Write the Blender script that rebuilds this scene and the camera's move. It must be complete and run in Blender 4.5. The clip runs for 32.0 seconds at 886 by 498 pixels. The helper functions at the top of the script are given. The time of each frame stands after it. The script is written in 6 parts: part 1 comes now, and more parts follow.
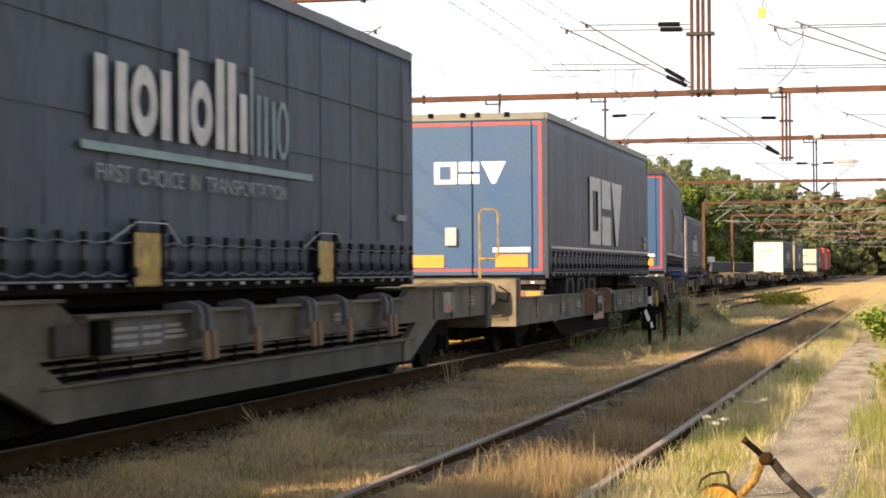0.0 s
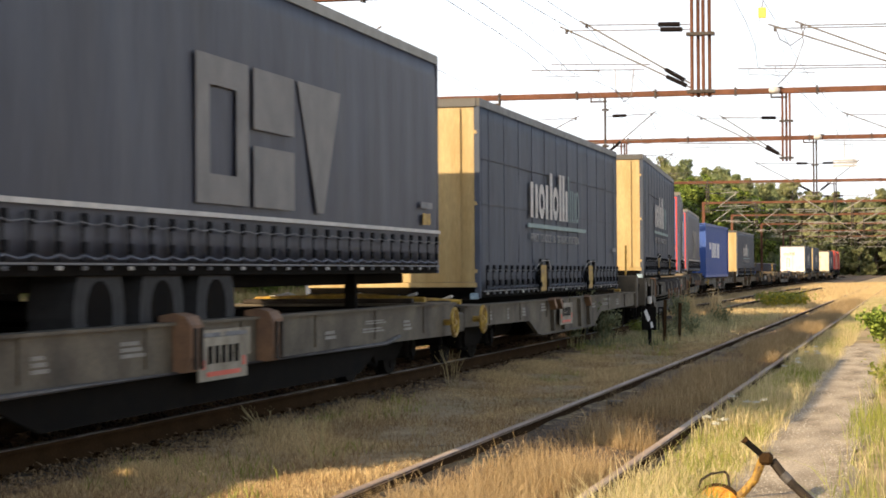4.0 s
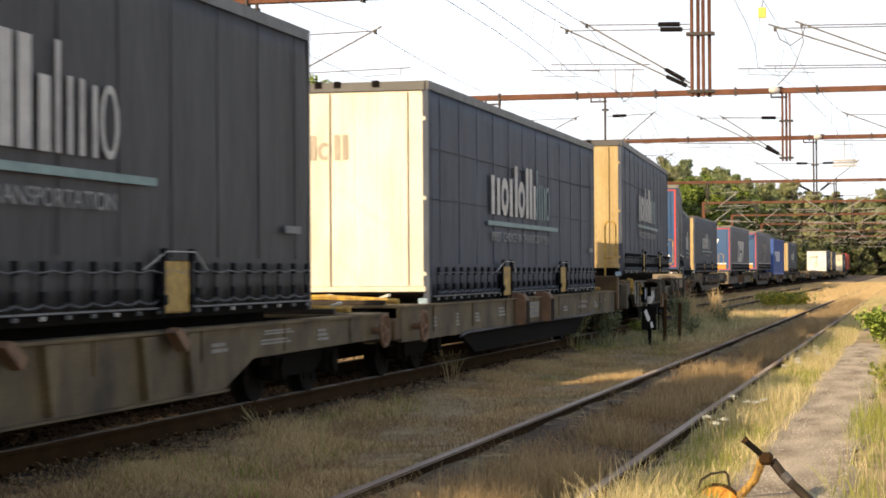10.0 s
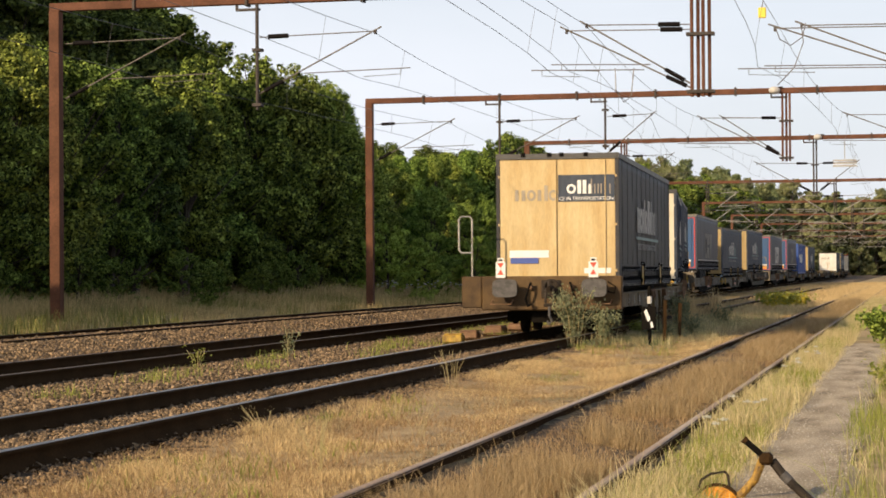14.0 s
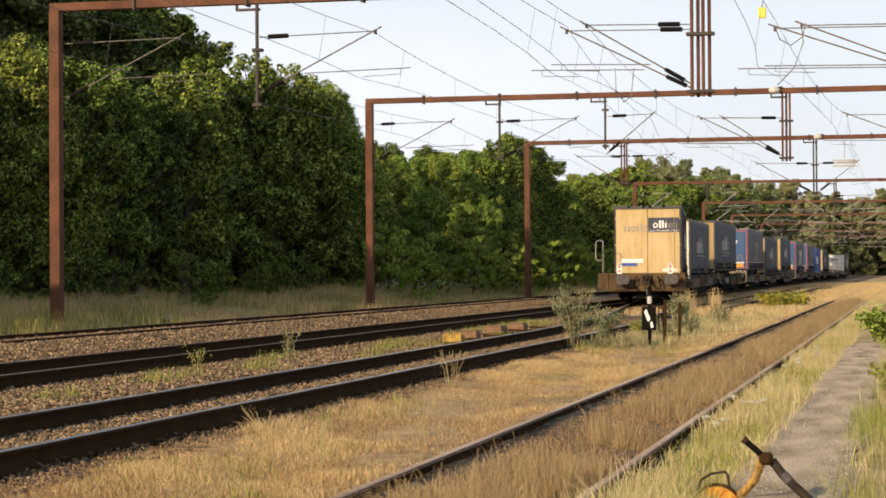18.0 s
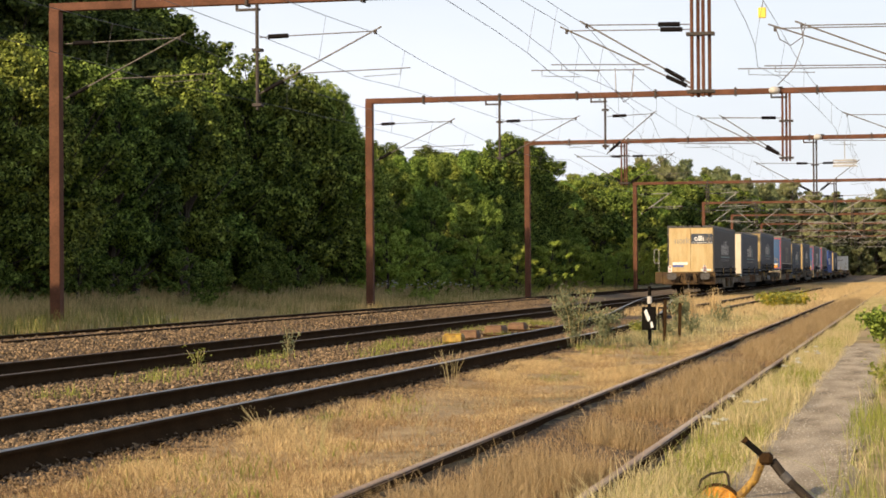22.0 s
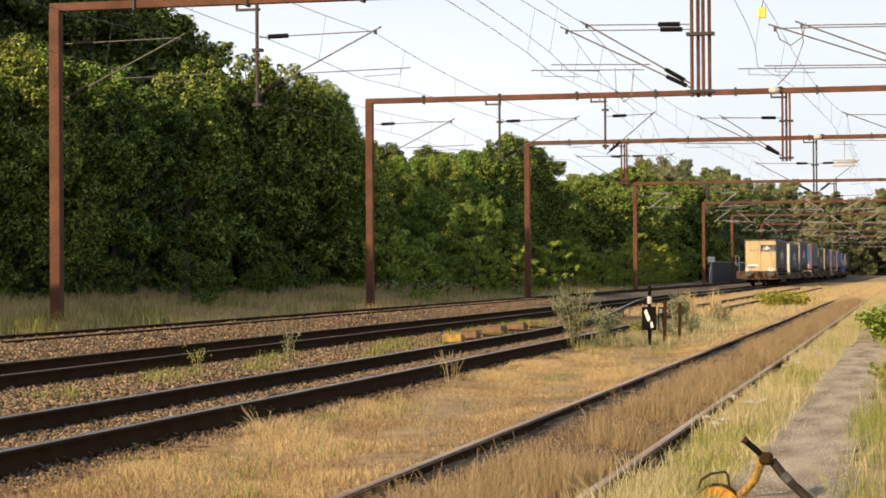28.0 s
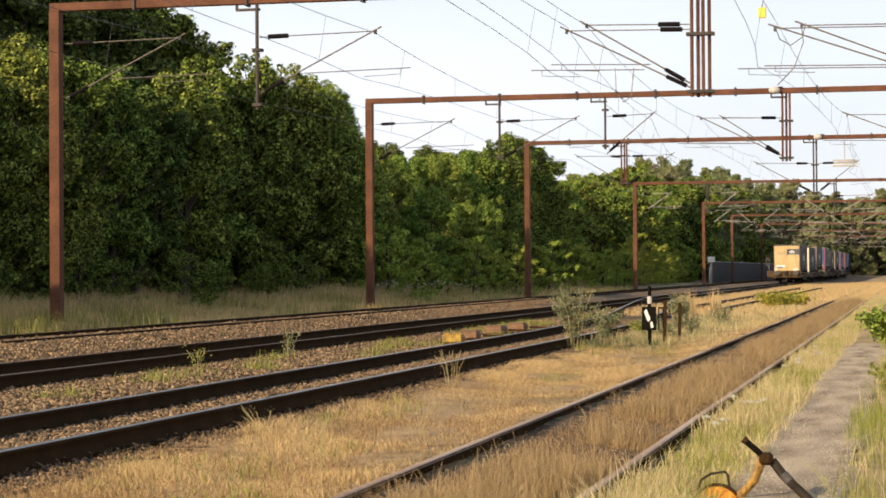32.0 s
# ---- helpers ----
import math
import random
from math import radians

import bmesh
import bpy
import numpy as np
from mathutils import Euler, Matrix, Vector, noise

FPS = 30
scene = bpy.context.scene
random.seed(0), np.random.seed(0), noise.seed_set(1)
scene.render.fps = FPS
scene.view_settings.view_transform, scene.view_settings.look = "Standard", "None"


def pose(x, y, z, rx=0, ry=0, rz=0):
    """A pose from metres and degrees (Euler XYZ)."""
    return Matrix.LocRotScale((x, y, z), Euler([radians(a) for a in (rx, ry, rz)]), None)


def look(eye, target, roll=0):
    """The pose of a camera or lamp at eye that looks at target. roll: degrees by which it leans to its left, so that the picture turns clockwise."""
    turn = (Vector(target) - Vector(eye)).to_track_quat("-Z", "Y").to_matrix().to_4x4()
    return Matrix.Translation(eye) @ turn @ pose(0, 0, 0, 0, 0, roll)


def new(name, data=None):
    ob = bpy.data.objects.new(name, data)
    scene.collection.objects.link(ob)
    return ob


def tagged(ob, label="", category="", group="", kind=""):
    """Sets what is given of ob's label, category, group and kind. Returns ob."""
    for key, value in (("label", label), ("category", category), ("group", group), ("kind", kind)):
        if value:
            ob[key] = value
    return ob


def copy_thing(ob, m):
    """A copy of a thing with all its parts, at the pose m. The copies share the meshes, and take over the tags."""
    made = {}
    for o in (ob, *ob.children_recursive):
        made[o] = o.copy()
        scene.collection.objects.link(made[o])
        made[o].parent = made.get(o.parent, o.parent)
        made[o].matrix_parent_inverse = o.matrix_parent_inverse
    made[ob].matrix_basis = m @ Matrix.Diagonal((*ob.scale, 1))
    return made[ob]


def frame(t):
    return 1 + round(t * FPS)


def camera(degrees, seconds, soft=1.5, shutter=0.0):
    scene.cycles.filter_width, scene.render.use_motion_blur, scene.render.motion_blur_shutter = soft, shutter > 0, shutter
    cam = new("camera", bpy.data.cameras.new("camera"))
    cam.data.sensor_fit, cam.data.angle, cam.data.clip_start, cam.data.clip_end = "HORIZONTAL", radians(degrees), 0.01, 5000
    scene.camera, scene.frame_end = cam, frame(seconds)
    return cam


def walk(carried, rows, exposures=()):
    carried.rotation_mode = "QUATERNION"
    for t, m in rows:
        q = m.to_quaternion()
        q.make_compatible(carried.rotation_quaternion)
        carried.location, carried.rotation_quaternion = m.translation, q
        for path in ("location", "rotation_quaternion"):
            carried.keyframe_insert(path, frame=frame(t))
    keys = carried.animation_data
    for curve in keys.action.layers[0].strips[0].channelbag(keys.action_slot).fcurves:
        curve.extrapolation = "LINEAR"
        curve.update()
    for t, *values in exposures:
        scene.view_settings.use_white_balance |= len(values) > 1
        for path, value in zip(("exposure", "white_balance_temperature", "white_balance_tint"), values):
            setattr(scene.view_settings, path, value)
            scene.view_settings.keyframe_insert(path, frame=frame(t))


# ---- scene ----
cam = camera(24.57, 32.0, soft=1.7, shutter=0.35)
EYE = pose(0, 0, 1.397, 90.647, 0, 12.97) @ pose(0, 0, 0, 0, 0, -0.367)
walk(cam, [(0, EYE), (32.0, EYE)],
     exposures=[(0, 0.66), (9.0, 0.64), (10.5, 0.38), (12.0, 0.17), (13.0, 0.06), (14.5, 0.0), (18.0, 0.08), (24.0, 0.13), (32.0, 0.17)])

# ---- daylight: low evening sun from behind the camera, over the woods' side ----
SUN_EL, SUN_AZ = 24.0, 31.0
world = bpy.data.worlds.new("sky")
scene.world = world
world.use_nodes = True
wn, wl = world.node_tree.nodes, world.node_tree.links
sky = wn.new("ShaderNodeTexSky")
sky.sky_type = "NISHITA"
sky.sun_disc = False
sky.sun_elevation = radians(SUN_EL)
sky.sun_rotation = radians(180 + SUN_AZ)
sky.air_density, sky.dust_density, sky.ozone_density = 1.0, 2.5, 1.0
haze = wn.new("ShaderNodeMixRGB")
haze.inputs[2].default_value = (7.9, 8.2, 8.9, 1)
cloud_map = wn.new("ShaderNodeMapping")
cloud_map.inputs["Scale"].default_value = (1.0, 1.0, 3.5)
cloud_co = wn.new("ShaderNodeTexCoord")
cloud = wn.new("ShaderNodeTexNoise")
cloud.inputs["Scale"].default_value = 2.6
cloud.inputs["Detail"].default_value = 5
cloud_ramp = wn.new("ShaderNodeMapRange")
cloud_ramp.inputs[1].default_value, cloud_ramp.inputs[2].default_value = 0.3, 0.7
cloud_ramp.inputs[3].default_value, cloud_ramp.inputs[4].default_value = 0.70, 1.0
wl.new(cloud_co.outputs["Generated"], cloud_map.inputs[0])
wl.new(cloud_map.outputs[0], cloud.inputs[0])
wl.new(cloud.outputs[0], cloud_ramp.inputs[0])
cloud_sep = wn.new("ShaderNodeSeparateXYZ")
cloud_fall = wn.new("ShaderNodeMapRange")
cloud_fall.inputs[1].default_value, cloud_fall.inputs[2].default_value = 0.10, 0.45
cloud_fall.inputs[3].default_value, cloud_fall.inputs[4].default_value = 1.0, 0.10
cloud_mul = wn.new("ShaderNodeMath")
cloud_mul.operation = "MULTIPLY"
wl.new(cloud_co.outputs["Generated"], cloud_sep.inputs[0])
wl.new(cloud_sep.outputs[2], cloud_fall.inputs[0])
wl.new(cloud_fall.outputs[0], cloud_mul.inputs[0])
wl.new(cloud_ramp.outputs[0], cloud_mul.inputs[1])
wl.new(cloud_mul.outputs[0], haze.inputs[0])
wl.new(sky.outputs[0], haze.inputs[1])
wl.new(haze.outputs[0], wn["Background"].inputs[0])
wn["Background"].inputs[1].default_value = 0.118

sun_data = bpy.data.lights.new("sun", "SUN")
sun_data.energy, sun_data.angle, sun_data.color = 5.0, radians(0.6), (1.0, 0.77, 0.49)
sun = new("sun", sun_data)
sun.matrix_world = look((-math.sin(radians(SUN_AZ)), -math.cos(radians(SUN_AZ)), math.tan(radians(SUN_EL))), (0, 0, 0))


# ---- materials ----
def material(name, base, rough=0.7, metal=0.0, vary=0.25, scale=6.0, second=None, fine=60.0, bump=0.15, dist=0.01,
             stretch=(1, 1, 1), island=0.0, each=0.0, spec=0.5):
    """A principled surface whose colour varies at two scales; second: the colour of stains."""
    m = bpy.data.materials.new(name)
    m.use_nodes = True
    n, l = m.node_tree.nodes, m.node_tree.links
    b = n["Principled BSDF"]
    b.inputs["Metallic"].default_value = metal
    b.inputs["Specular IOR Level"].default_value = spec
    co = n.new("ShaderNodeTexCoord")
    mp = n.new("ShaderNodeMapping")
    mp.inputs["Scale"].default_value = stretch
    l.new(co.outputs["Object"], mp.inputs[0])
    big = n.new("ShaderNodeTexNoise")
    big.inputs["Scale"].default_value, big.inputs["Detail"].default_value = scale, 6
    small = n.new("ShaderNodeTexNoise")
    small.inputs["Scale"].default_value, small.inputs["Detail"].default_value = fine, 4
    l.new(mp.outputs[0], big.inputs[0])
    l.new(mp.outputs[0], small.inputs[0])
    ramp = n.new("ShaderNodeMapRange")
    ramp.inputs[1].default_value, ramp.inputs[2].default_value = 0.35, 0.7
    l.new(big.outputs[0], ramp.inputs[0])
    mix = n.new("ShaderNodeMixRGB")
    mix.inputs[1].default_value = (*base, 1)
    mix.inputs[2].default_value = (*(second or [c * (1 - vary) for c in base]), 1)
    l.new(ramp.outputs[0], mix.inputs[0])
    hsv = n.new("ShaderNodeHueSaturation")
    l.new(mix.outputs[0], hsv.inputs["Color"])
    val = n.new("ShaderNodeMapRange")
    val.inputs[1].default_value, val.inputs[2].default_value = 0.25, 0.75
    val.inputs[3].default_value, val.inputs[4].default_value = 1 - vary * 0.7, 1 + vary * 0.7
    l.new(small.outputs[0], val.inputs[0])
    last = val.outputs[0]
    for amount, kind, sock in ((island, "ShaderNodeNewGeometry", "Random Per Island"), (each, "ShaderNodeObjectInfo", "Random")):
        if amount:
            src = n.new(kind)
            mr = n.new("ShaderNodeMapRange")
            mr.inputs[3].default_value, mr.inputs[4].default_value = 1 - amount, 1 + amount
            l.new(src.outputs[sock], mr.inputs[0])
            mul = n.new("ShaderNodeMath")
            mul.operation = "MULTIPLY"
            l.new(last, mul.inputs[0])
            l.new(mr.outputs[0], mul.inputs[1])
            last = mul.outputs[0]
    l.new(last, hsv.inputs["Value"])
    l.new(hsv.outputs[0], b.inputs["Base Color"])
    rr = n.new("ShaderNodeMapRange")
    rr.inputs[3].default_value, rr.inputs[4].default_value = max(0.05, rough - 0.12), min(1, rough + 0.12)
    l.new(big.outputs[0], rr.inputs[0])
    l.new(rr.outputs[0], b.inputs["Roughness"])
    if bump:
        bp = n.new("ShaderNodeBump")
        bp.inputs["Strength"].default_value, bp.inputs["Distance"].default_value = bump, dist
        l.new(small.outputs[0], bp.inputs["Height"])
        l.new(bp.outputs[0], b.inputs["Normal"])
    return m


def leafy(name, dark, light, through_light, hue=0.02, sheen=0.02, few=1.0):
    """Leaves and blades: diffuse with light shining through, each one of its own shade."""
    m = bpy.data.materials.new(name)
    m.use_nodes = True
    n, l = m.node_tree.nodes, m.node_tree.links
    n.remove(n["Principled BSDF"])
    geo = n.new("ShaderNodeNewGeometry")
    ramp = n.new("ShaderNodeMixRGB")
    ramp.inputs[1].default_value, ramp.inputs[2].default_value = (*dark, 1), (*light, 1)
    # few above 1: mostly dark leaves, imitating sunlit specks over shaded hollows
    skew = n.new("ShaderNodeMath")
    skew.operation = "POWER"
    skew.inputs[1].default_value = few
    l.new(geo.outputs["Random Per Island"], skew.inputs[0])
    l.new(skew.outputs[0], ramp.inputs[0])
    info = n.new("ShaderNodeObjectInfo")
    hs = n.new("ShaderNodeHueSaturation")
    mr = n.new("ShaderNodeMapRange")
    mr.inputs[3].default_value, mr.inputs[4].default_value = 0.5 - hue, 0.5 + hue
    l.new(info.outputs["Random"], mr.inputs[0])
    l.new(mr.outputs[0], hs.inputs["Hue"])
    l.new(ramp.outputs[0], hs.inputs["Color"])
    dif = n.new("ShaderNodeBsdfDiffuse")
    tra = n.new("ShaderNodeBsdfTranslucent")
    glo = n.new("ShaderNodeBsdfGlossy")
    glo.inputs["Roughness"].default_value = 0.5
    glo.inputs["Color"].default_value = (0.5, 0.5, 0.5, 1)
    mx, mg = n.new("ShaderNodeMixShader"), n.new("ShaderNodeMixShader")
    mx.inputs[0].default_value, mg.inputs[0].default_value = through_light, sheen
    l.new(hs.outputs[0], dif.inputs[0])
    l.new(hs.outputs[0], tra.inputs[0])
    l.new(dif.outputs[0], mx.inputs[1])
    l.new(tra.outputs[0], mx.inputs[2])
    l.new(mx.outputs[0], mg.inputs[1])
    l.new(glo.outputs[0], mg.inputs[2])
    l.new(mg.outputs[0], n["Material Output"].inputs[0])
    return m


M = {
    "rust": material("rusty_rail_steel", (0.038, 0.022, 0.010), 1.0, 0, 0.4, 3, (0.056, 0.032, 0.015), spec=0.03),
    "railtop": material("worn_rail_head", (0.42, 0.40, 0.38), 0.35, 0.85, 0.2, 4, (0.28, 0.24, 0.2), stretch=(1, 0.05, 1)),
    "rustytop": material("rusty_rail_head", (0.085, 0.058, 0.040), 0.8, 0, 0.3, 3, (0.05, 0.034, 0.024), stretch=(1, 0.1, 1), spec=0.2),
    "browntop": material("brown_rail_head", (0.21, 0.165, 0.125), 0.6, 0.2, 0.25, 3, (0.14, 0.10, 0.07), stretch=(1, 0.1, 1), spec=0.3),
    "dulltop": material("dull_rail_head", (0.50, 0.41, 0.34), 0.9, 0, 0.25, 3, (0.28, 0.20, 0.15), stretch=(1, 0.1, 1), spec=0.05),
    "sleeper": material("tarred_sleeper_wood", (0.085, 0.062, 0.048), 0.9, 0, 0.35, 4, (0.05, 0.04, 0.033), fine=40, bump=0.5, each=0.25),
    "stone": material("ballast_stone", (0.255, 0.175, 0.098), 0.9, 0, 0.35, 5, (0.115, 0.076, 0.042), island=0.7),
    "mast": material("red_brown_mast_paint", (0.140, 0.060, 0.034), 0.75, 0, 0.35, 1.6, (0.085, 0.038, 0.022), fine=25, bump=0.10, spec=0.2),
    "tube": material("weathered_bracket_steel", (0.048, 0.036, 0.030), 0.7, 0.0, 0.3, 5),
    "armsteel": material("dull_bracket_tube", (0.15, 0.13, 0.11), 0.6, 0.0, 0.25, 5),
    "galv": material("galvanised_arm", (0.42, 0.40, 0.37), 0.5, 0.5, 0.25, 5),
    "insul": material("dark_brown_insulator", (0.010, 0.008, 0.008), 0.7, 0, 0.2, 8, spec=0.08),
    "wire": material("catenary_copper", (0.13, 0.12, 0.12), 0.5, 0.5, 0.1, 3),
    "lampgrey": material("lamp_housing_grey", (0.55, 0.52, 0.48), 0.5, 0, 0.15, 5),
    "curtain": material("grey_blue_curtain_tarpaulin", (0.055, 0.070, 0.104), 0.6, 0, 0.4, 0.8, (0.076, 0.086, 0.106), fine=7, bump=0.12, dist=0.02, stretch=(1, 1.8, 0.3), each=0.18, spec=0.22),
    "curtain_grey": material("charcoal_curtain_tarpaulin", (0.047, 0.046, 0.049), 0.6, 0, 0.4, 0.8, (0.066, 0.064, 0.065), fine=7, bump=0.12, dist=0.02, stretch=(1, 1.8, 0.3), spec=0.22),
    "curtain_blue": material("navy_curtain_tarpaulin", (0.043, 0.050, 0.078), 0.55, 0, 0.3, 1.0, (0.062, 0.064, 0.080), fine=7, bump=0.12, dist=0.02, stretch=(1, 1.8, 0.3), each=0.15, spec=0.3),
    "creamlast": material("sunny_cream_door_paint", (0.57, 0.445, 0.235), 0.55, 0, 0.2, 1.3, (0.46, 0.31, 0.125), fine=20, stretch=(3, 3, 0.5), bump=0.06),
    "markprint": material("grimy_inscription_print", (0.25, 0.235, 0.205), 0.6, 0, 0.3, 9, (0.17, 0.155, 0.13)),
    "cream": material("cream_door_paint", (0.47, 0.355, 0.165), 0.5, 0, 0.24, 1.1, (0.36, 0.245, 0.09), fine=20, stretch=(3, 3, 0.5), bump=0.06, each=0.1),
    "cream2": material("pale_cream_door_paint", (0.70, 0.645, 0.53), 0.5, 0, 0.12, 1.4, (0.60, 0.52, 0.37), fine=20, stretch=(3, 3, 0.5), bump=0.06, each=0.08),
    "whitepaint": material("aged_white_paint", (0.74, 0.73, 0.69), 0.55, 0, 0.12, 1.6, (0.62, 0.59, 0.53)),
    "doorblue": material("blue_door_paint", (0.026, 0.082, 0.21), 0.45, 0, 0.2, 1.6, (0.036, 0.088, 0.185), fine=25),
    "boxblue": material("bright_blue_container_paint", (0.03, 0.085, 0.33), 0.5, 0, 0.2, 1.5, (0.04, 0.09, 0.28)),
    "redtape": material("red_reflective_tape", (0.55, 0.07, 0.05), 0.4, 0, 0.15, 6),
    "orange": material("orange_marker_plate", (0.80, 0.32, 0.035), 0.45, 0, 0.12, 5),
    "yellow": material("faded_yellow_paint", (0.50, 0.32, 0.045), 0.6, 0, 0.4, 9, (0.20, 0.115, 0.03)),
    "strongyellow": material("orange_yellow_paint", (0.66, 0.28, 0.015), 0.55, 0, 0.25, 9, (0.46, 0.19, 0.015)),
    "black": material("black_strap_webbing", (0.006, 0.006, 0.008), 0.8, 0, 0.2, 12, spec=0.15),
    "rubber": material("tyre_rubber", (0.022, 0.022, 0.022), 0.85, 0, 0.2, 10),
    "letter": material("dirty_white_print", (0.58, 0.56, 0.52), 0.6, 0, 0.2, 5, (0.42, 0.41, 0.39)),
    "slogan": material("grey_slogan_print", (0.30, 0.30, 0.29), 0.6, 0, 0.3, 5, (0.16, 0.165, 0.175)),
    "seam": material("dark_curtain_seam", (0.024, 0.032, 0.050), 0.6, 0, 0.2, 4),
    "teal": material("pale_teal_print", (0.22, 0.32, 0.31), 0.6, 0, 0.2, 5, (0.16, 0.24, 0.24)),
    "ghostprint": material("ghosted_grey_print", (0.17, 0.16, 0.15), 0.6, 0, 0.2, 3, (0.14, 0.135, 0.13)),
    "fadedprint": material("faded_grey_print", (0.19, 0.19, 0.19), 0.6, 0, 0.3, 5, (0.12, 0.12, 0.13)),
    "greyprint": material("faded_door_print", (0.36, 0.31, 0.24), 0.6, 0, 0.2, 7),
    "whiteprint": material("clean_white_print", (0.80, 0.80, 0.78), 0.5, 0, 0.08, 5),
    "tagyellow": material("pale_yellow_tag", (0.80, 0.62, 0.08), 0.5, 0, 0.1, 5),
    "bluemark": material("blue_sticker", (0.06, 0.10, 0.36), 0.5, 0, 0.1, 5),
    "redmark": material("red_sign_paint", (0.62, 0.09, 0.05), 0.5, 0, 0.1, 5),
    "alu": material("grey_roof_rail", (0.085, 0.083, 0.08), 0.5, 0.3, 0.2, 4),
    "creamrail": material("cream_roof_rail", (0.20, 0.19, 0.16), 0.5, 0.1, 0.15, 4),
    "wagon": material("grimy_grey_wagon_paint", (0.115, 0.093, 0.060), 0.75, 0, 0.4, 1.8, (0.042, 0.032, 0.02), fine=30, each=0.15),
    "headbrown": material("dark_brown_headstock_paint", (0.105, 0.058, 0.015), 0.75, 0, 0.35, 2.2, (0.040, 0.022, 0.008), fine=45),
    "trough": material("dark_wagon_trough_paint", (0.062, 0.052, 0.034), 0.75, 0, 0.4, 1.5, (0.026, 0.021, 0.014), fine=30),
    "wagonbrown": material("grimy_brown_wagon_paint", (0.145, 0.102, 0.042), 0.75, 0, 0.4, 1.5, (0.036, 0.024, 0.011), fine=45, each=0.12),
    # Underframe grease, sunk to near-black to hold the deep shade under wagons
    "under": material("greasy_underframe_shade_black", (0.006, 0.0055, 0.005), 0.95, 0, 0.35, 4, (0.012, 0.010, 0.008), spec=0.05),
    "rustclaw": material("rust_brown_lifting_bracket", (0.22, 0.12, 0.06), 0.75, 0, 0.3, 8, (0.15, 0.085, 0.05)),
    "clawtan": material("rubbed_tan_claw_paint", (0.30, 0.17, 0.065), 0.7, 0, 0.35, 9, (0.15, 0.08, 0.035)),
    "leveryellow": material("chipped_lever_yellow", (0.40, 0.23, 0.025), 0.65, 0, 0.5, 28, (0.09, 0.05, 0.02), fine=120),
    "paleglass": material("pale_blue_notice_sheet", (0.35, 0.45, 0.52), 0.5, 0, 0.4, 9, (0.18, 0.27, 0.34)),
    "tanpaint": material("tan_end_plate_paint", (0.23, 0.185, 0.12), 0.65, 0, 0.3, 3, (0.13, 0.10, 0.06)),
    # Wheel steel darkened too for the shade beneath the wagons
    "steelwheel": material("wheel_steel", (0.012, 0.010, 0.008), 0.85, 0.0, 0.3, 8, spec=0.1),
    "hook": material("dark_greasy_coupling_steel", (0.035, 0.024, 0.015), 0.7, 0, 0.35, 9, (0.018, 0.013, 0.009), spec=0.3),
    "dirtyplate": material("dirty_cream_plate", (0.33, 0.29, 0.22), 0.7, 0, 0.3, 6, (0.2, 0.17, 0.12)),
    "buffer": material("greased_buffer_head", (0.095, 0.088, 0.085), 0.7, 0.0, 0.35, 9, (0.05, 0.046, 0.044)),
    "grit": material("pale_path_grit", (0.52, 0.46, 0.37), 0.9, 0, 0.3, 5, (0.40, 0.34, 0.26), island=0.45),
    "path": material("worn_concrete_slab", (0.52, 0.43, 0.315), 0.95, 0, 0.6, 3.0, (0.23, 0.185, 0.13), fine=70, bump=0.5, dist=0.01, spec=0.1, stretch=(1, 0.28, 1)),
    "bark": material("brown_bark", (0.075, 0.06, 0.045), 0.95, 0, 0.35, 12, bump=0.6),
    "shedgrey": material("dark_shelter_cladding", (0.024, 0.026, 0.03), 0.7, 0, 0.25, 3),
    "wall": material("pale_plaster", (0.40, 0.34, 0.29), 0.8, 0, 0.1, 2),
    # Brown tiles greyed so that the colour holds the haze over the houses
    "roof": material("hazed_brown_roof_tiles", (0.15, 0.12, 0.105), 0.85, 0, 0.25, 5),
    "glass": material("dark_window_glass", (0.03, 0.035, 0.04), 0.1, 0, 0.1, 2),
    "locored": material("red_locomotive_paint", (0.45, 0.06, 0.04), 0.45, 0, 0.2, 2),
    # Near-black low ends put the crowns' hollow shade into the leaf colour
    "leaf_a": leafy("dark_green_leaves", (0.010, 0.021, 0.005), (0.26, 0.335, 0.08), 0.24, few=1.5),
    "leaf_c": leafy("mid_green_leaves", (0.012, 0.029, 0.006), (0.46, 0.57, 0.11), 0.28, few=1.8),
    "leaf_b": leafy("yellow_green_leaves", (0.045, 0.092, 0.017), (0.49, 0.61, 0.125), 0.40, few=1.1),
    "leaf_d": leafy("light_green_willow_leaves", (0.17, 0.23, 0.035), (0.58, 0.66, 0.13), 0.42),
    # Far leaves are paled in colour to carry the distance haze
    "leaf_far": leafy("haze_pale_leaves", (0.17, 0.20, 0.09), (0.38, 0.41, 0.20), 0.45),
    "straw": leafy("dry_straw_grass", (0.42, 0.295, 0.142), (0.80, 0.61, 0.325), 0.30, 0.0),
    "sidingstraw": leafy("faded_siding_grass", (0.24, 0.165, 0.08), (0.54, 0.40, 0.22), 0.30, 0.0),
    "brownstraw": leafy("brown_dead_grass", (0.22, 0.14, 0.07), (0.46, 0.31, 0.165), 0.25, 0.0),
    "vergestraw": leafy("bleached_verge_grass", (0.36, 0.265, 0.105), (0.84, 0.66, 0.33), 0.35, 0.0),
    "straw2": leafy("tall_dry_grass", (0.40, 0.32, 0.15), (0.78, 0.67, 0.38), 0.35, 0.0),
    "green": leafy("green_grass", (0.16, 0.19, 0.035), (0.44, 0.45, 0.11), 0.42, 0.0),
    # Duller copy of green_grass, with the wood's shade put into the colour
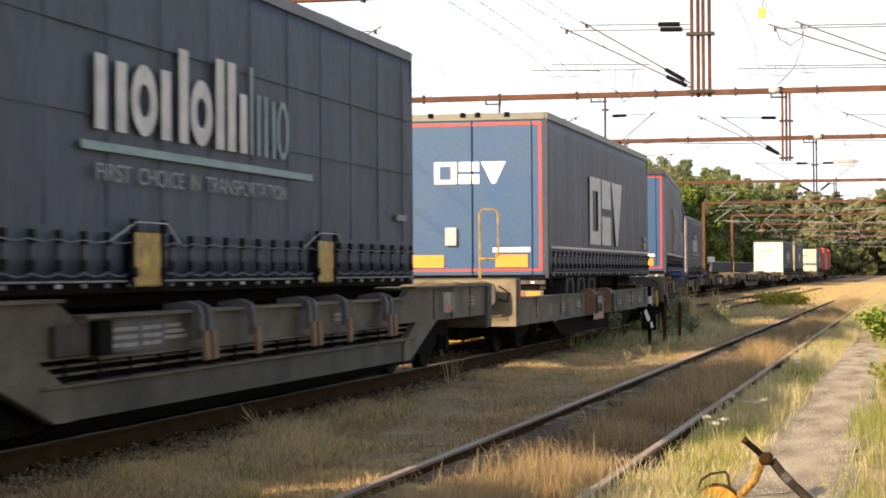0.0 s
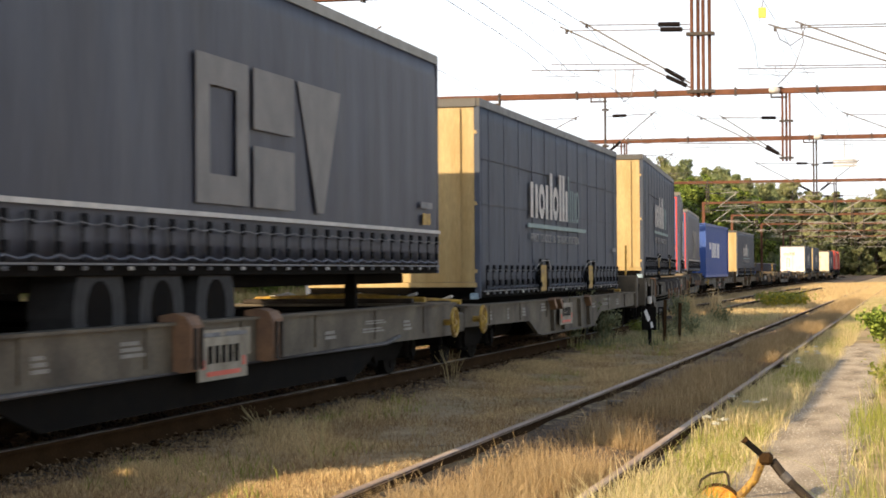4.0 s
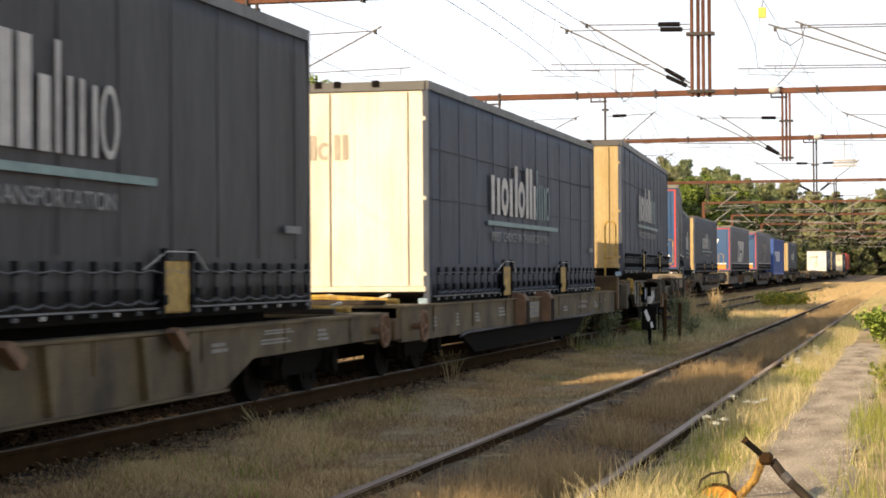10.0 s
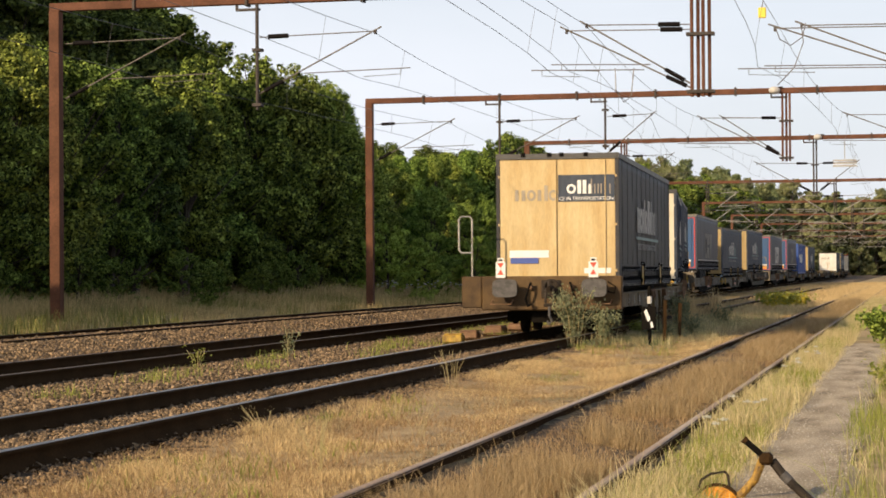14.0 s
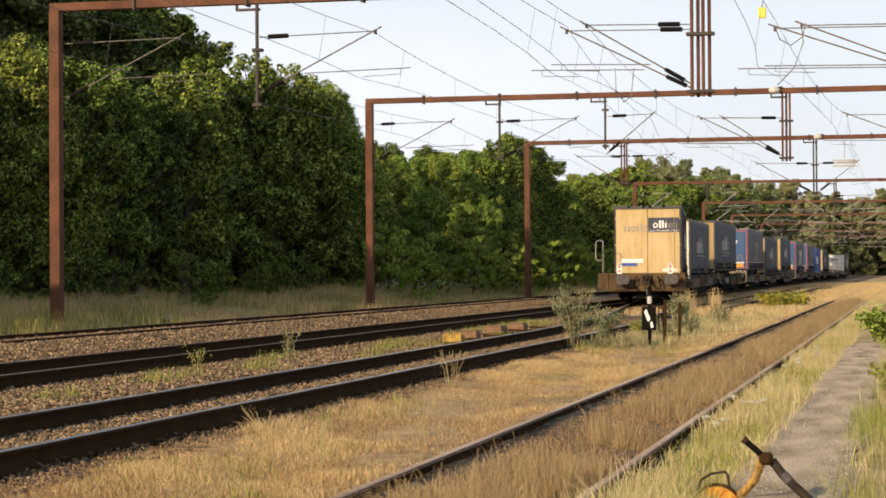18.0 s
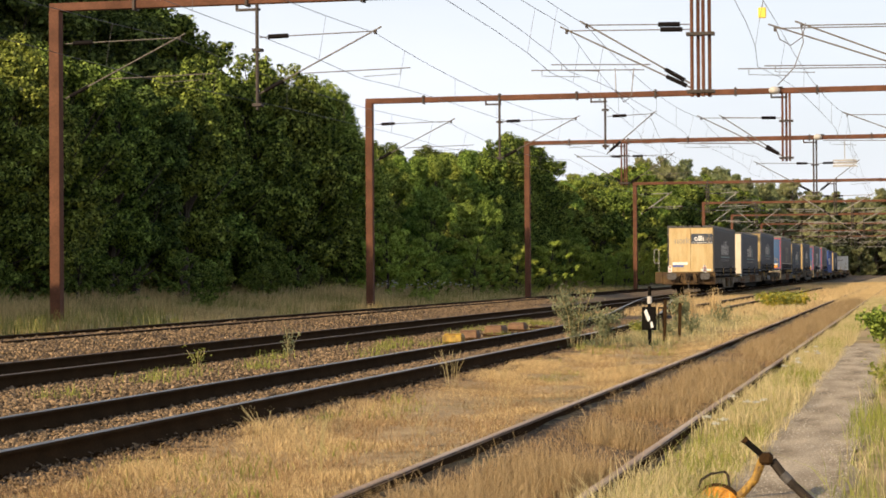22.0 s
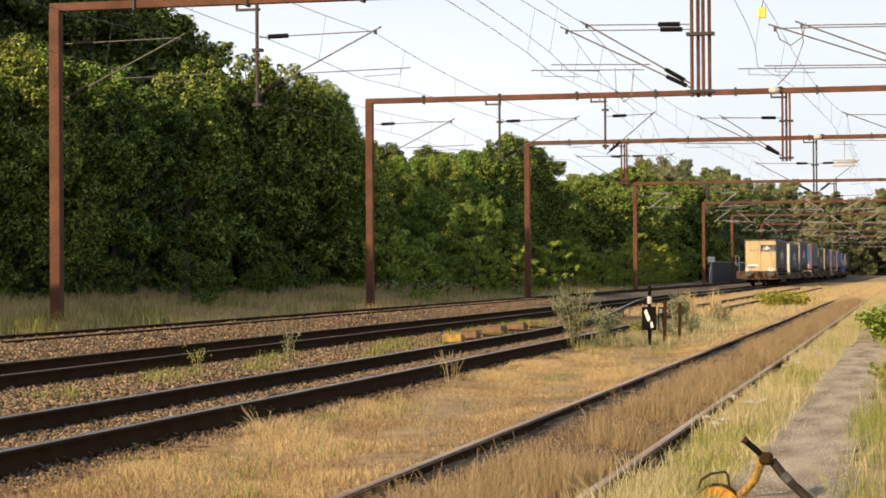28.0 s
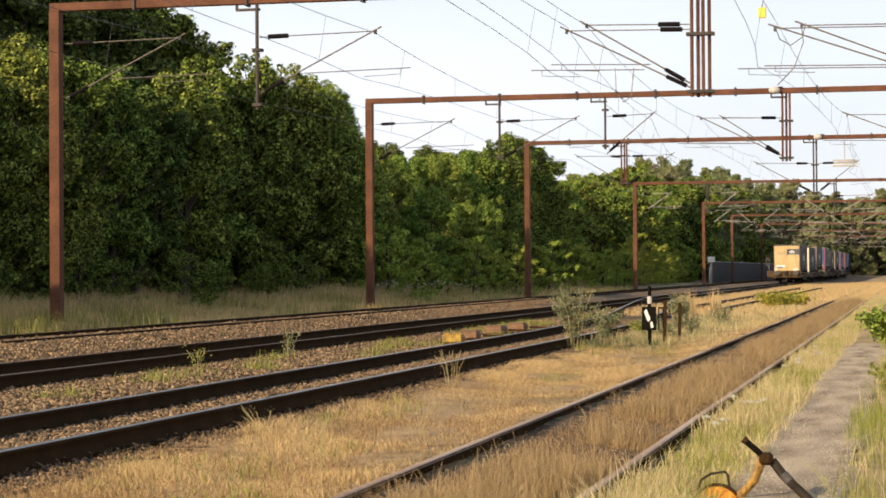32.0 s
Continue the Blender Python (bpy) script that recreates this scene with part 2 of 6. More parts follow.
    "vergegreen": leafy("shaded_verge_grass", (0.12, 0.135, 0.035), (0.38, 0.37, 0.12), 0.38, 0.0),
    "weed": leafy("grey_green_weed_leaves", (0.13, 0.15, 0.075), (0.32, 0.34, 0.20), 0.32, 0.01),
    "flower": leafy("white_umbel_flowers", (0.5, 0.5, 0.42), (0.75, 0.74, 0.66), 0.3, 0.0),
    "yflower": leafy("yellow_blossom", (0.35, 0.30, 0.03), (0.60, 0.50, 0.05), 0.3, 0.0),
}


# ---- mesh helpers ----
def part(name, bm, mat, parent, label="", at=None):
    """Link a bmesh as one mesh object under a thing or part."""
    me = bpy.data.meshes.new(name)
    bm.to_mesh(me)
    bm.free()
    me.materials.append(mat)
    return fit_in(name, me, parent, label, at)


def fit_in(name, me, parent, label="", at=None):
    ob = new(name, me)
    ob.parent = parent
    if at is not None:
        ob.matrix_basis = at
    if label:
        ob["label"] = label
    return ob


def thing(name, label, category, group="", kind="", at=None):
    ob = tagged(new(name), label, category, group, kind)
    if at is not None:
        ob.matrix_basis = at
    return ob


def box(bm, x0, x1, y0, y1, z0, z1, bevel=0.0):
    r = bmesh.ops.create_cube(bm, size=1)
    bmesh.ops.scale(bm, vec=(x1 - x0, y1 - y0, z1 - z0), verts=r["verts"])
    bmesh.ops.translate(bm, vec=((x0 + x1) / 2, (y0 + y1) / 2, (z0 + z1) / 2), verts=r["verts"])
    if bevel:
        es = list({e for v in r["verts"] for e in v.link_edges})
        bmesh.ops.bevel(bm, geom=es, offset=bevel, segments=1, affect="EDGES")
    return bm


def boxes(*rows, bevel=0.0):
    bm = bmesh.new()
    for r in rows:
        box(bm, *r, bevel=bevel)
    return bm


def rod(bm, a, b, r, r2=None, seg=8):
    a, b = Vector(a), Vector(b)
    m = Matrix.Translation((a + b) / 2) @ (b - a).to_track_quat("Z", "Y").to_matrix().to_4x4()
    bmesh.ops.create_cone(bm, cap_ends=True, segments=seg, radius1=r, radius2=r if r2 is None else r2, depth=(b - a).length, matrix=m)
    return bm


def rods(pts, r, seg=8, bm=None):
    """One bent tube through the points."""
    bm = bm or bmesh.new()
    pts = [Vector(p) for p in pts]
    rings = []
    for i, p in enumerate(pts):
        a = (p - pts[i - 1]).normalized() if i else (pts[1] - p).normalized()
        b = (pts[i + 1] - p).normalized() if i < len(pts) - 1 else a
        d = (a + b).normalized() if (a + b).length > 0.01 else a
        ref = Vector((0.31, 0.2, 0.93)) if abs(d.z) < 0.8 else Vector((0.9, 0.3, 0.1))
        u = d.cross(ref).normalized()
        w = d.cross(u)
        rings.append([bm.verts.new(p + r * (math.cos(q) * u + math.sin(q) * w)) for q in [k * 2 * math.pi / seg for k in range(seg)]])
    for m, n in zip(rings, rings[1:]):
        s = min(range(seg), key=lambda k: (n[k].co - m[0].co - (n[0].co - m[0].co) * 0).length)
        for k in range(seg):
            bm.faces.new((m[k], m[(k + 1) % seg], n[(k + 1 + s) % seg], n[(k + s) % seg]))
    bm.faces.new(rings[0][::-1])
    bm.faces.new(rings[-1])
    bmesh.ops.recalc_face_normals(bm, faces=bm.faces)
    return bm


def prism(pts, axis, lo, hi, bm=None):
    """Extrude a closed outline of (u, v): axis 'x' takes (y, z), 'y' takes (x, z), 'z' takes (x, y)."""
    bm = bm or bmesh.new()
    put = {"x": lambda w, u, v: (w, u, v), "y": lambda w, u, v: (u, w, v), "z": lambda w, u, v: (u, v, w)}[axis]
    a = [bm.verts.new(put(lo, u, v)) for u, v in pts]
    b = [bm.verts.new(put(hi, u, v)) for u, v in pts]
    n = len(pts)
    bm.faces.new(a)
    bm.faces.new(b[::-1])
    for i in range(n):
        bm.faces.new((a[i], b[i], b[(i + 1) % n], a[(i + 1) % n]))
    bmesh.ops.recalc_face_normals(bm, faces=bm.faces)
    return bm


def array_mesh(name, verts, faces, mat):
    """A mesh from numpy arrays of corners and of faces with equal numbers of corners."""
    me = bpy.data.meshes.new(name)
    k = faces.shape[1]
    me.vertices.add(len(verts))
    me.vertices.foreach_set("co", np.ascontiguousarray(verts, dtype=np.float32).ravel())
    me.loops.add(faces.size)
    me.loops.foreach_set("vertex_index", np.ascontiguousarray(faces, dtype=np.int32).ravel())
    me.polygons.add(len(faces))
    me.polygons.foreach_set("loop_start", np.arange(0, faces.size, k, dtype=np.int32))
    me.update(calc_edges=True)
    me.validate()
    me.materials.append(mat)
    return me


def sweep(pts, profile, mat, name):
    """A closed profile of (across, up) carried along points of the ground plan."""
    pts = np.array(pts, float)
    d = np.gradient(pts, axis=0)
    d /= np.linalg.norm(d, axis=1)[:, None]
    side = np.stack([d[:, 1], -d[:, 0], 0 * d[:, 0]], 1)
    prof = np.array(profile, float)
    v = pts[:, None, :] + prof[None, :, :1] * side[:, None, :] + prof[None, :, 1:] * np.array([0, 0, 1.0])
    n, k = len(pts), len(prof)
    i, j = np.meshgrid(np.arange(n - 1), np.arange(k), indexing="ij")
    i, j = i.ravel(), j.ravel()
    f = np.stack([i * k + j, i * k + (j + 1) % k, (i + 1) * k + (j + 1) % k, (i + 1) * k + j], 1)
    return array_mesh(name, v.reshape(-1, 3), f, mat)


rng = np.random.default_rng(7)

# ---- the plan: x across the tracks, y along them ----
A_X, B_X, C_X, D_X = -2.755, -7.15, -11.78, -17.0
A_Z, B_Z, C_Z, D_Z = 0.0, 0.13, 0.15, 0.18


def shift(y):
    """How far the crossover has led from track B towards track C at y."""
    k, y0, y1, y2 = 1 / 227.0, 40.0, 63.0, 84.0
    slope = k * (y1 - y0)
    if y < y0:
        return 0.0
    if y < y1:
        return k * (y - y0) ** 2 / 2
    d = k * (y1 - y0) ** 2 / 2
    if y < y2:
        return d + slope * (y - y1)
    d += slope * (y2 - y1)
    rest = (B_X - C_X) - d
    y3 = y2 + 2 * rest / slope
    if y < y3:
        u = y - y2
        return d + slope * u - slope * u * u / (2 * (y3 - y2))
    return B_X - C_X


def bend(y):
    """The far left-hand curve of the line."""
    return (y - 345) ** 2 / 1300.0 if y > 345 else 0.0


ROUTE = [(B_X - shift(y) - bend(y), y, B_Z + (C_Z - B_Z) * shift(y) / (B_X - C_X)) for y in np.arange(-460, 900, 1.0)]
ROUTE = np.array(ROUTE)
LENGTH = np.concatenate([[0], np.cumsum(np.linalg.norm(np.diff(ROUTE[:, :2], axis=0), axis=1))]) - 460


def route(s):
    """The point of the train's way at s metres; s is y before the crossover."""
    return Vector([float(np.interp(s, LENGTH, ROUTE[:, k])) for k in range(3)])


def rear(t):
    """Where the last load's rear wall is on the way at t seconds."""
    return 19.4 + (8.93 if t < 11.5 else 8.8) * (t - 11.5)


# ---- ground ----
def ground_height(x):
    xs = [-400, -60, -30, -22, -19.6, -18.6, -17.9, -16.1, -15.6, -14.6, -14.2, -9.9, -9.0, -6.2, -5.7, -4.6, -3.6, -3.4, -2.1, -1.7, -1.2, 3, 20, 400]
    zs = [3.0, 1.6, 0.5, 0.15, 0.04, 0.06, 0.07, 0.10, 0.11, 0.0, -0.05, -0.05, -0.07, -0.055, -0.08, -0.10, -0.07, -0.11, -0.11, -0.09, -0.08, -0.08, 0.0, 0.5]
    return np.interp(x, xs, zs)


def ground_material():
    m = bpy.data.materials.new("dry_grass_soil_and_ballast")
    m.use_nodes = True
    n, l = m.node_tree.nodes, m.node_tree.links
    b = n["Principled BSDF"]
    b.inputs["Roughness"].default_value = 0.95
    co = n.new("ShaderNodeTexCoord")
    sep = n.new("ShaderNodeSeparateXYZ")
    l.new(co.outputs["Object"], sep.inputs[0])
    noises = []
    for s, d in ((0.35, 5), (3.0, 6), (28.0, 4)):
        t = n.new("ShaderNodeTexNoise")
        t.inputs["Scale"].default_value, t.inputs["Detail"].default_value = s, d
        l.new(co.outputs["Object"], t.inputs[0])
        noises.append(t)

    def mixed(a, b2, fac):
        x = n.new("ShaderNodeMixRGB")
        for k, c in ((1, a), (2, b2)):
            if isinstance(c, tuple):
                x.inputs[k].default_value = (*c, 1)
            else:
                l.new(c, x.inputs[k])
        l.new(fac, x.inputs[0])
        return x.outputs[0]

    def span(src, a, b2, lo=0.0, hi=1.0):
        r = n.new("ShaderNodeMapRange")
        r.inputs[1].default_value, r.inputs[2].default_value, r.inputs[3].default_value, r.inputs[4].default_value = a, b2, lo, hi
        l.new(src, r.inputs[0])
        return r.outputs[0]

    def added(a, b2, op="ADD"):
        x = n.new("ShaderNodeMath")
        x.operation = op
        l.new(a, x.inputs[0])
        if isinstance(b2, float):
            x.inputs[1].default_value = b2
        else:
            l.new(b2, x.inputs[1])
        return x.outputs[0]

    soil = mixed((0.48, 0.36, 0.195), (0.31, 0.225, 0.118), span(noises[1].outputs[0], 0.35, 0.65))
    soil = mixed(soil, (0.17, 0.17, 0.06), span(noises[0].outputs[0], 0.52, 0.72, 0, 0.7))
    gravel = mixed((0.20, 0.14, 0.085), (0.09, 0.06, 0.04), span(noises[2].outputs[0], 0.35, 0.65))
    gravel = mixed(gravel, (0.20, 0.17, 0.09), span(noises[0].outputs[0], 0.5, 0.7, 0, 0.5))
    wob = added(sep.outputs[0], span(noises[1].outputs[0], 0.3, 0.7, -0.5, 0.5))
    right = span(wob, -6.15, -5.85)
    left = span(wob, -18.7, -19.2)
    bed = mixed(mixed((0.15, 0.10, 0.055), (0.07, 0.047, 0.028), span(noises[2].outputs[0], 0.35, 0.65)), soil, span(noises[0].outputs[0], 0.50, 0.66, 0, 0.7))
    lanes = added(span(wob, -3.75, -3.45), span(wob, -2.15, -1.9, 1, 0), "MULTIPLY")
    lanes = added(lanes, span(sep.outputs[1], 93.0, 97.0, 1, 0), "MULTIPLY")
    colour = mixed(mixed(mixed(gravel, soil, right), soil, left), bed, lanes)
    # Dark ground along the near rail, with the train's shade painted into its colour
    shade_strip = added(span(wob, -6.75, -6.45), span(wob, -6.15, -5.95, 1, 0), "MULTIPLY")
    colour = mixed(colour, (0.030, 0.021, 0.013), shade_strip)
    l.new(colour, b.inputs["Base Color"])
    bp = n.new("ShaderNodeBump")
    bp.inputs["Strength"].default_value, bp.inputs["Distance"].default_value = 0.7, 0.05
    l.new(added(noises[1].outputs[0], noises[2].outputs[0]), bp.inputs["Height"])
    l.new(bp.outputs[0], b.inputs["Normal"])
    return m


gx = np.unique(np.concatenate([[-1500, -700, -400, -200, -100, -60, -45, -36, -30, -26], np.arange(-24, 3.01, 0.25), [4, 6, 10, 20, 50, 120, 400, 1500]]))
gy = np.unique(np.concatenate([[-1500, -600, -250, -120, -60, -20], np.arange(0, 60, 0.4), np.arange(60, 160, 1.5), [170, 200, 250, 300, 400, 600, 900, 1600, 3000]]))
GX, GY = np.meshgrid(gx, gy)
GZ = ground_height(GX) + 0.02 * np.sin(GX * 3.1 + GY * 1.7) * np.cos(GY * 0.9 - GX * 1.3)
vi = np.arange(GX.size).reshape(GX.shape)
quads = np.stack([vi[:-1, :-1], vi[:-1, 1:], vi[1:, 1:], vi[1:, :-1]], -1).reshape(-1, 4)
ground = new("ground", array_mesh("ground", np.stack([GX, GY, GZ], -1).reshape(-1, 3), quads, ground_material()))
tagged(ground, "dry grassy railway ground with brown ballast beds", "ground", kind="structure")

# ---- tracks ----
HEAD = [(-0.0375, -0.020), (0.0375, -0.020), (0.034, -0.003), (0.027, 0.001), (-0.027, 0.001), (-0.034, -0.003)]
RAIL = [(-0.07, -0.172), (0.07, -0.172), (0.07, -0.155), (0.012, -0.13), (0.012, -0.045), (0.036, -0.035), (0.036, -0.006),
        (-0.036, -0.006), (-0.036, -0.035), (-0.012, -0.045), (-0.012, -0.13), (-0.07, -0.155)]
CAP = [(-0.034, -0.0062), (0.034, -0.0062), (0.030, 0.0), (-0.030, 0.0)]


def track(name, line, label, top, sleepers):
    """A pair of rails along points, on wooden sleepers from y to y."""
    tr = thing(name, label, "railway track", kind="structure")
    line = np.array(line, float)
    d = np.gradient(line, axis=0)
    d /= np.linalg.norm(d[:, :2], axis=1)[:, None]
    side = np.stack([d[:, 1], -d[:, 0], 0 * d[:, 0]], 1)
    for k in (-0.75, 0.75):
        r = fit_in("rail", sweep(line + k * side, RAIL, M["rust"], "rail"), tr)
        fit_in("rail_head", sweep(line + k * side, HEAD if top is M["dulltop"] else CAP, top, "rail_head"), r)
    base = bpy.data.meshes.new("sleeper")
    bm = boxes((-1.28, 1.28, -0.125, 0.125, -0.16, 0), bevel=0.012)
    bm.to_mesh(base)
    bm.free()
    base.materials.append(M["sleeper"])
    clip = bpy.data.meshes.new("rail_chair")
    bm = boxes((-0.17, 0.17, -0.07, 0.07, 0, 0.022), (-0.13, -0.085, -0.03, 0.03, 0.02, 0.05), (0.085, 0.13, -0.03, 0.03, 0.02, 0.05))
    bm.to_mesh(clip)
    bm.free()
    clip.materials.append(M["rust"])
    y, end, step = sleepers
    while y < end:
        i = min(range(len(line)), key=lambda q: abs(line[q, 1] - y))
        p = line[i] + d[i] * ((y - line[i, 1]) / max(0.5, d[i, 1]))
        a = math.degrees(math.atan2(-d[i, 0], d[i, 1]))
        s = fit_in("sleeper", base, tr, at=pose(p[0] + random.uniform(-.03, .03), p[1], p[2] - 0.19 + random.uniform(-.008, .004), 0, 0, a + random.uniform(-1, 1)))
        if y < 46:
            for k in (-0.75, 0.75):
                fit_in("rail_chair", clip, s, at=pose(k, 0, 0.0))
        y += step * random.uniform(0.96, 1.04)
    return tr


def straight(x, z, y0, y1, step=8.0):
    return [(x, y, z) for y in np.arange(y0, y1 + 0.1, step)]


track("siding_track", straight(A_X, A_Z, -120, 97), "rusty overgrown siding with dull worn rail heads", M["dulltop"], (6, 96, 0.65))
track("main_track", [(ROUTE[i, 0], ROUTE[i, 1], ROUTE[i, 2]) for i in range(0, len(ROUTE), 2) if ROUTE[i, 1] < 640],
      "dark rusty running track leading over a crossover", M["railtop"], (8, 125, 0.6))
track("middle_track", straight(C_X, C_Z, -200, 104), "rusty track beside the train on brown ballast", M["browntop"], (14, 104, 0.6))
track("far_track", straight(D_X, D_Z, -200, 640), "rusty far track along the grassy verge", M["rustytop"], (26, 140, 0.65))
track("stub_track", straight(B_X, B_Z - 0.02, 66, 150, 4), "overgrown track continuing past the points", M["dulltop"], (68, 110, 0.7))


# ---- ballast ----
def scatter_stones(name, n, xr, yr, size, label, mat):
    """Many broken stones lying on the ground, as one mesh."""
    x, y = rng.uniform(*xr, n), yr[0] + (yr[1] - yr[0]) * rng.random(n) ** 1.5
    s = size * rng.uniform(0.35, 1.2, n) * np.where(rng.random(n) < .08, 1.35, 1)
    base = np.array([(1, 0, 0), (0, 1, 0), (-1, 0, 0), (0, -1, 0), (0, 0, 0.8), (0, 0, -0.8)], float)
    tri = np.array([(0, 1, 4), (1, 2, 4), (2, 3, 4), (3, 0, 4), (1, 0, 5), (2, 1, 5), (3, 2, 5), (0, 3, 5)])
    v = base[None] * rng.uniform(0.6, 1.15, (n, 6, 1)) + rng.normal(0, 0.16, (n, 6, 3))
    a, tl = rng.uniform(0, 6.3, n), rng.normal(0, 0.5, n)
    ca, sa, ct, st = np.cos(a)[:, None], np.sin(a)[:, None], np.cos(tl)[:, None], np.sin(tl)[:, None]
    X, Y, Z = v[..., 0], v[..., 1], v[..., 2]
    Y, Z = Y * ct - Z * st, Y * st + Z * ct
    v = np.stack([X * ca - Y * sa, X * sa + Y * ca, Z * 0.8], -1) * s[:, None, None]
    v += np.stack([x, y, ground_height(x) + 0.02 + s * 0.12], -1)[:, None]
    f = (tri[None] + 6 * np.arange(n)[:, None, None]).reshape(-1, 3)
    return tagged(new(name, array_mesh(name, v.reshape(-1, 3), f, mat)), label, "ballast", kind="stuff")


scatter_stones("ballast_stones", 52000, (-14.8, -9.0), (18, 80), 0.037, "brown broken ballast stones between the tracks", M["stone"])
scatter_stones("ballast_stones", 30000, (-9.0, -6.35), (14, 60), 0.034, "brown broken ballast stones under the running track", M["stone"])
scatter_stones("ballast_stones", 22000, (-19.0, -14.8), (32, 95), 0.045, "brown broken ballast stones by the far track", M["stone"])

scatter_stones("ballast_stones", 3000, (-6.35, -5.8), (12, 45), 0.019, "small brown stones along the running track's edge", M["stone"])

scatter_stones("siding_gravel", 5000, (-3.46, -2.05), (9, 45), 0.013, "small brown stones and debris between the siding rails", M["stone"])


# ---- overhead line ----
def gantry(y, x_left, z_beam, drops, arms, wide=0.27):
    """A portal over the tracks: drops are (x, bottom, pipes), arms are (x of foot, x of tip, foot z, with a post?)."""
    g = thing("catenary_gantry", "red-brown painted steel portal carrying overhead wires", "gantry", "catenary portals", at=pose(0, y, 0))
    h = wide / 2
    part("post", boxes((x_left - h, x_left + h, -h, h, -0.4, z_beam - .102), bevel=0.012), M["mast"], g)
    part("post", boxes((5.2 - h, 5.2 + h, -h, h, -0.4, z_beam - .102), bevel=0.012), M["mast"], g)
    part("beam", boxes((x_left - h, 5.2 + h, -0.1, 0.1, z_beam - .1, z_beam + .1), bevel=0.012), M["mast"], g)
    for x in np.arange(x_left + 2.1, 5.0, 2.9):
        part("beam_clamp", boxes((x - 0.03, x + 0.03, -h - 0.02, h + 0.02, z_beam - .15, z_beam + .16)), M["tube"], g)
    for x, z0, pipes in drops:
        for i in range(pipes):
            px = x + (i - (pipes - 1) / 2) * 0.13
            part("drop_pipe", rods([(px, 0.15 * (i % 2) - .05, z_beam - .1), (px, 0.15 * (i % 2) - .05, z0)], 0.042), M["mast"] if pipes > 2 else M["tube"], g)
        part("hanger", boxes((x - 0.55, x + 0.06, -0.04, 0.04, z_beam - 0.26, z_beam - 0.2), (x - 0.55, x - 0.5, -0.04, 0.04, z_beam - 0.2, z_beam - .09)), M["tube"], g)
        for z in (z0 + 0.12, z0 + 1.45):
            part("pipe_clamp", boxes((x - 0.07 * pipes - .04, x + 0.07 * pipes + .04, -0.13, 0.13, z - 0.035, z + 0.035)), M["tube"], g)
    # Far arms get paler steel and thicker tubes, standing in for their sunlit look
    arm_mat, k = (M["galv"], 1.7) if y > 130 else (M["armsteel"], 1.0)
    for x0, x1, zf in arms:
        s = 1 if x1 > x0 else -1
        zt = zf + 1.42
        a = part("bracket_arm", rods([(x0, 0, zf), (x1 + 0.15 * s, 0, zt + 0.1)], 0.019 * k), arm_mat, g)
        w = Vector((x1 - x0, 0, zt - zf)).normalized()
        p = Vector((x0, 0, zf))
        part("insulator", rods([p + w * 0.14, p + w * 0.66], 0.05, 10), M["insul"], a)
        part("top_tube", rods([(x0, 0, zt - 0.06), (x1, 0, zt)], 0.014 * k), arm_mat, a)
        part("insulator", rods([(x0 + 0.22 * s, 0, zt - 0.05), (x0 + 0.72 * s, 0, zt - 0.04)], 0.055, 10), M["insul"], a)
        xm = x0 + (x1 - x0) * 0.38
        part("steady_arm", rods([(xm, 0.02, zf + 0.46), (x1 + 0.85 * s, 0.02, zf + 0.52)], 0.013 * k), arm_mat, a)
        part("registration_arm", rods([(x1 + 0.6 * s, 0.03, zf + 0.50), (x1 + 0.6 * s, 0.03, zf + 0.38), (x1 - 0.3 * s, 0.03, zf + 0.34)], 0.009 * k), arm_mat, a)
        part("wire_clamp", boxes((x1 - 0.025, x1 + 0.025, -0.05, 0.05, zt - 0.07, zt + 0.03)), M["tube"], a)
    return g


def flood_lamp(x, y, z):
    f = thing("yard_lamp", "pale grey yard lamp mounted on the portal beam", "lamp", "yard lamps", at=pose(x, y, z, 0, 0, 8))
    bm = bmesh.new()
    bmesh.ops.create_uvsphere(bm, u_segments=12, v_segments=8, radius=0.19)
    bmesh.ops.scale(bm, vec=(1.1, 1.1, 0.75), verts=bm.verts)
    part("housing", bm, M["lampgrey"], f)
    part("bracket", rods([(0, 0, 0.1), (0.3, 0, 0.12)], 0.025), M["tube"], f)
    return f


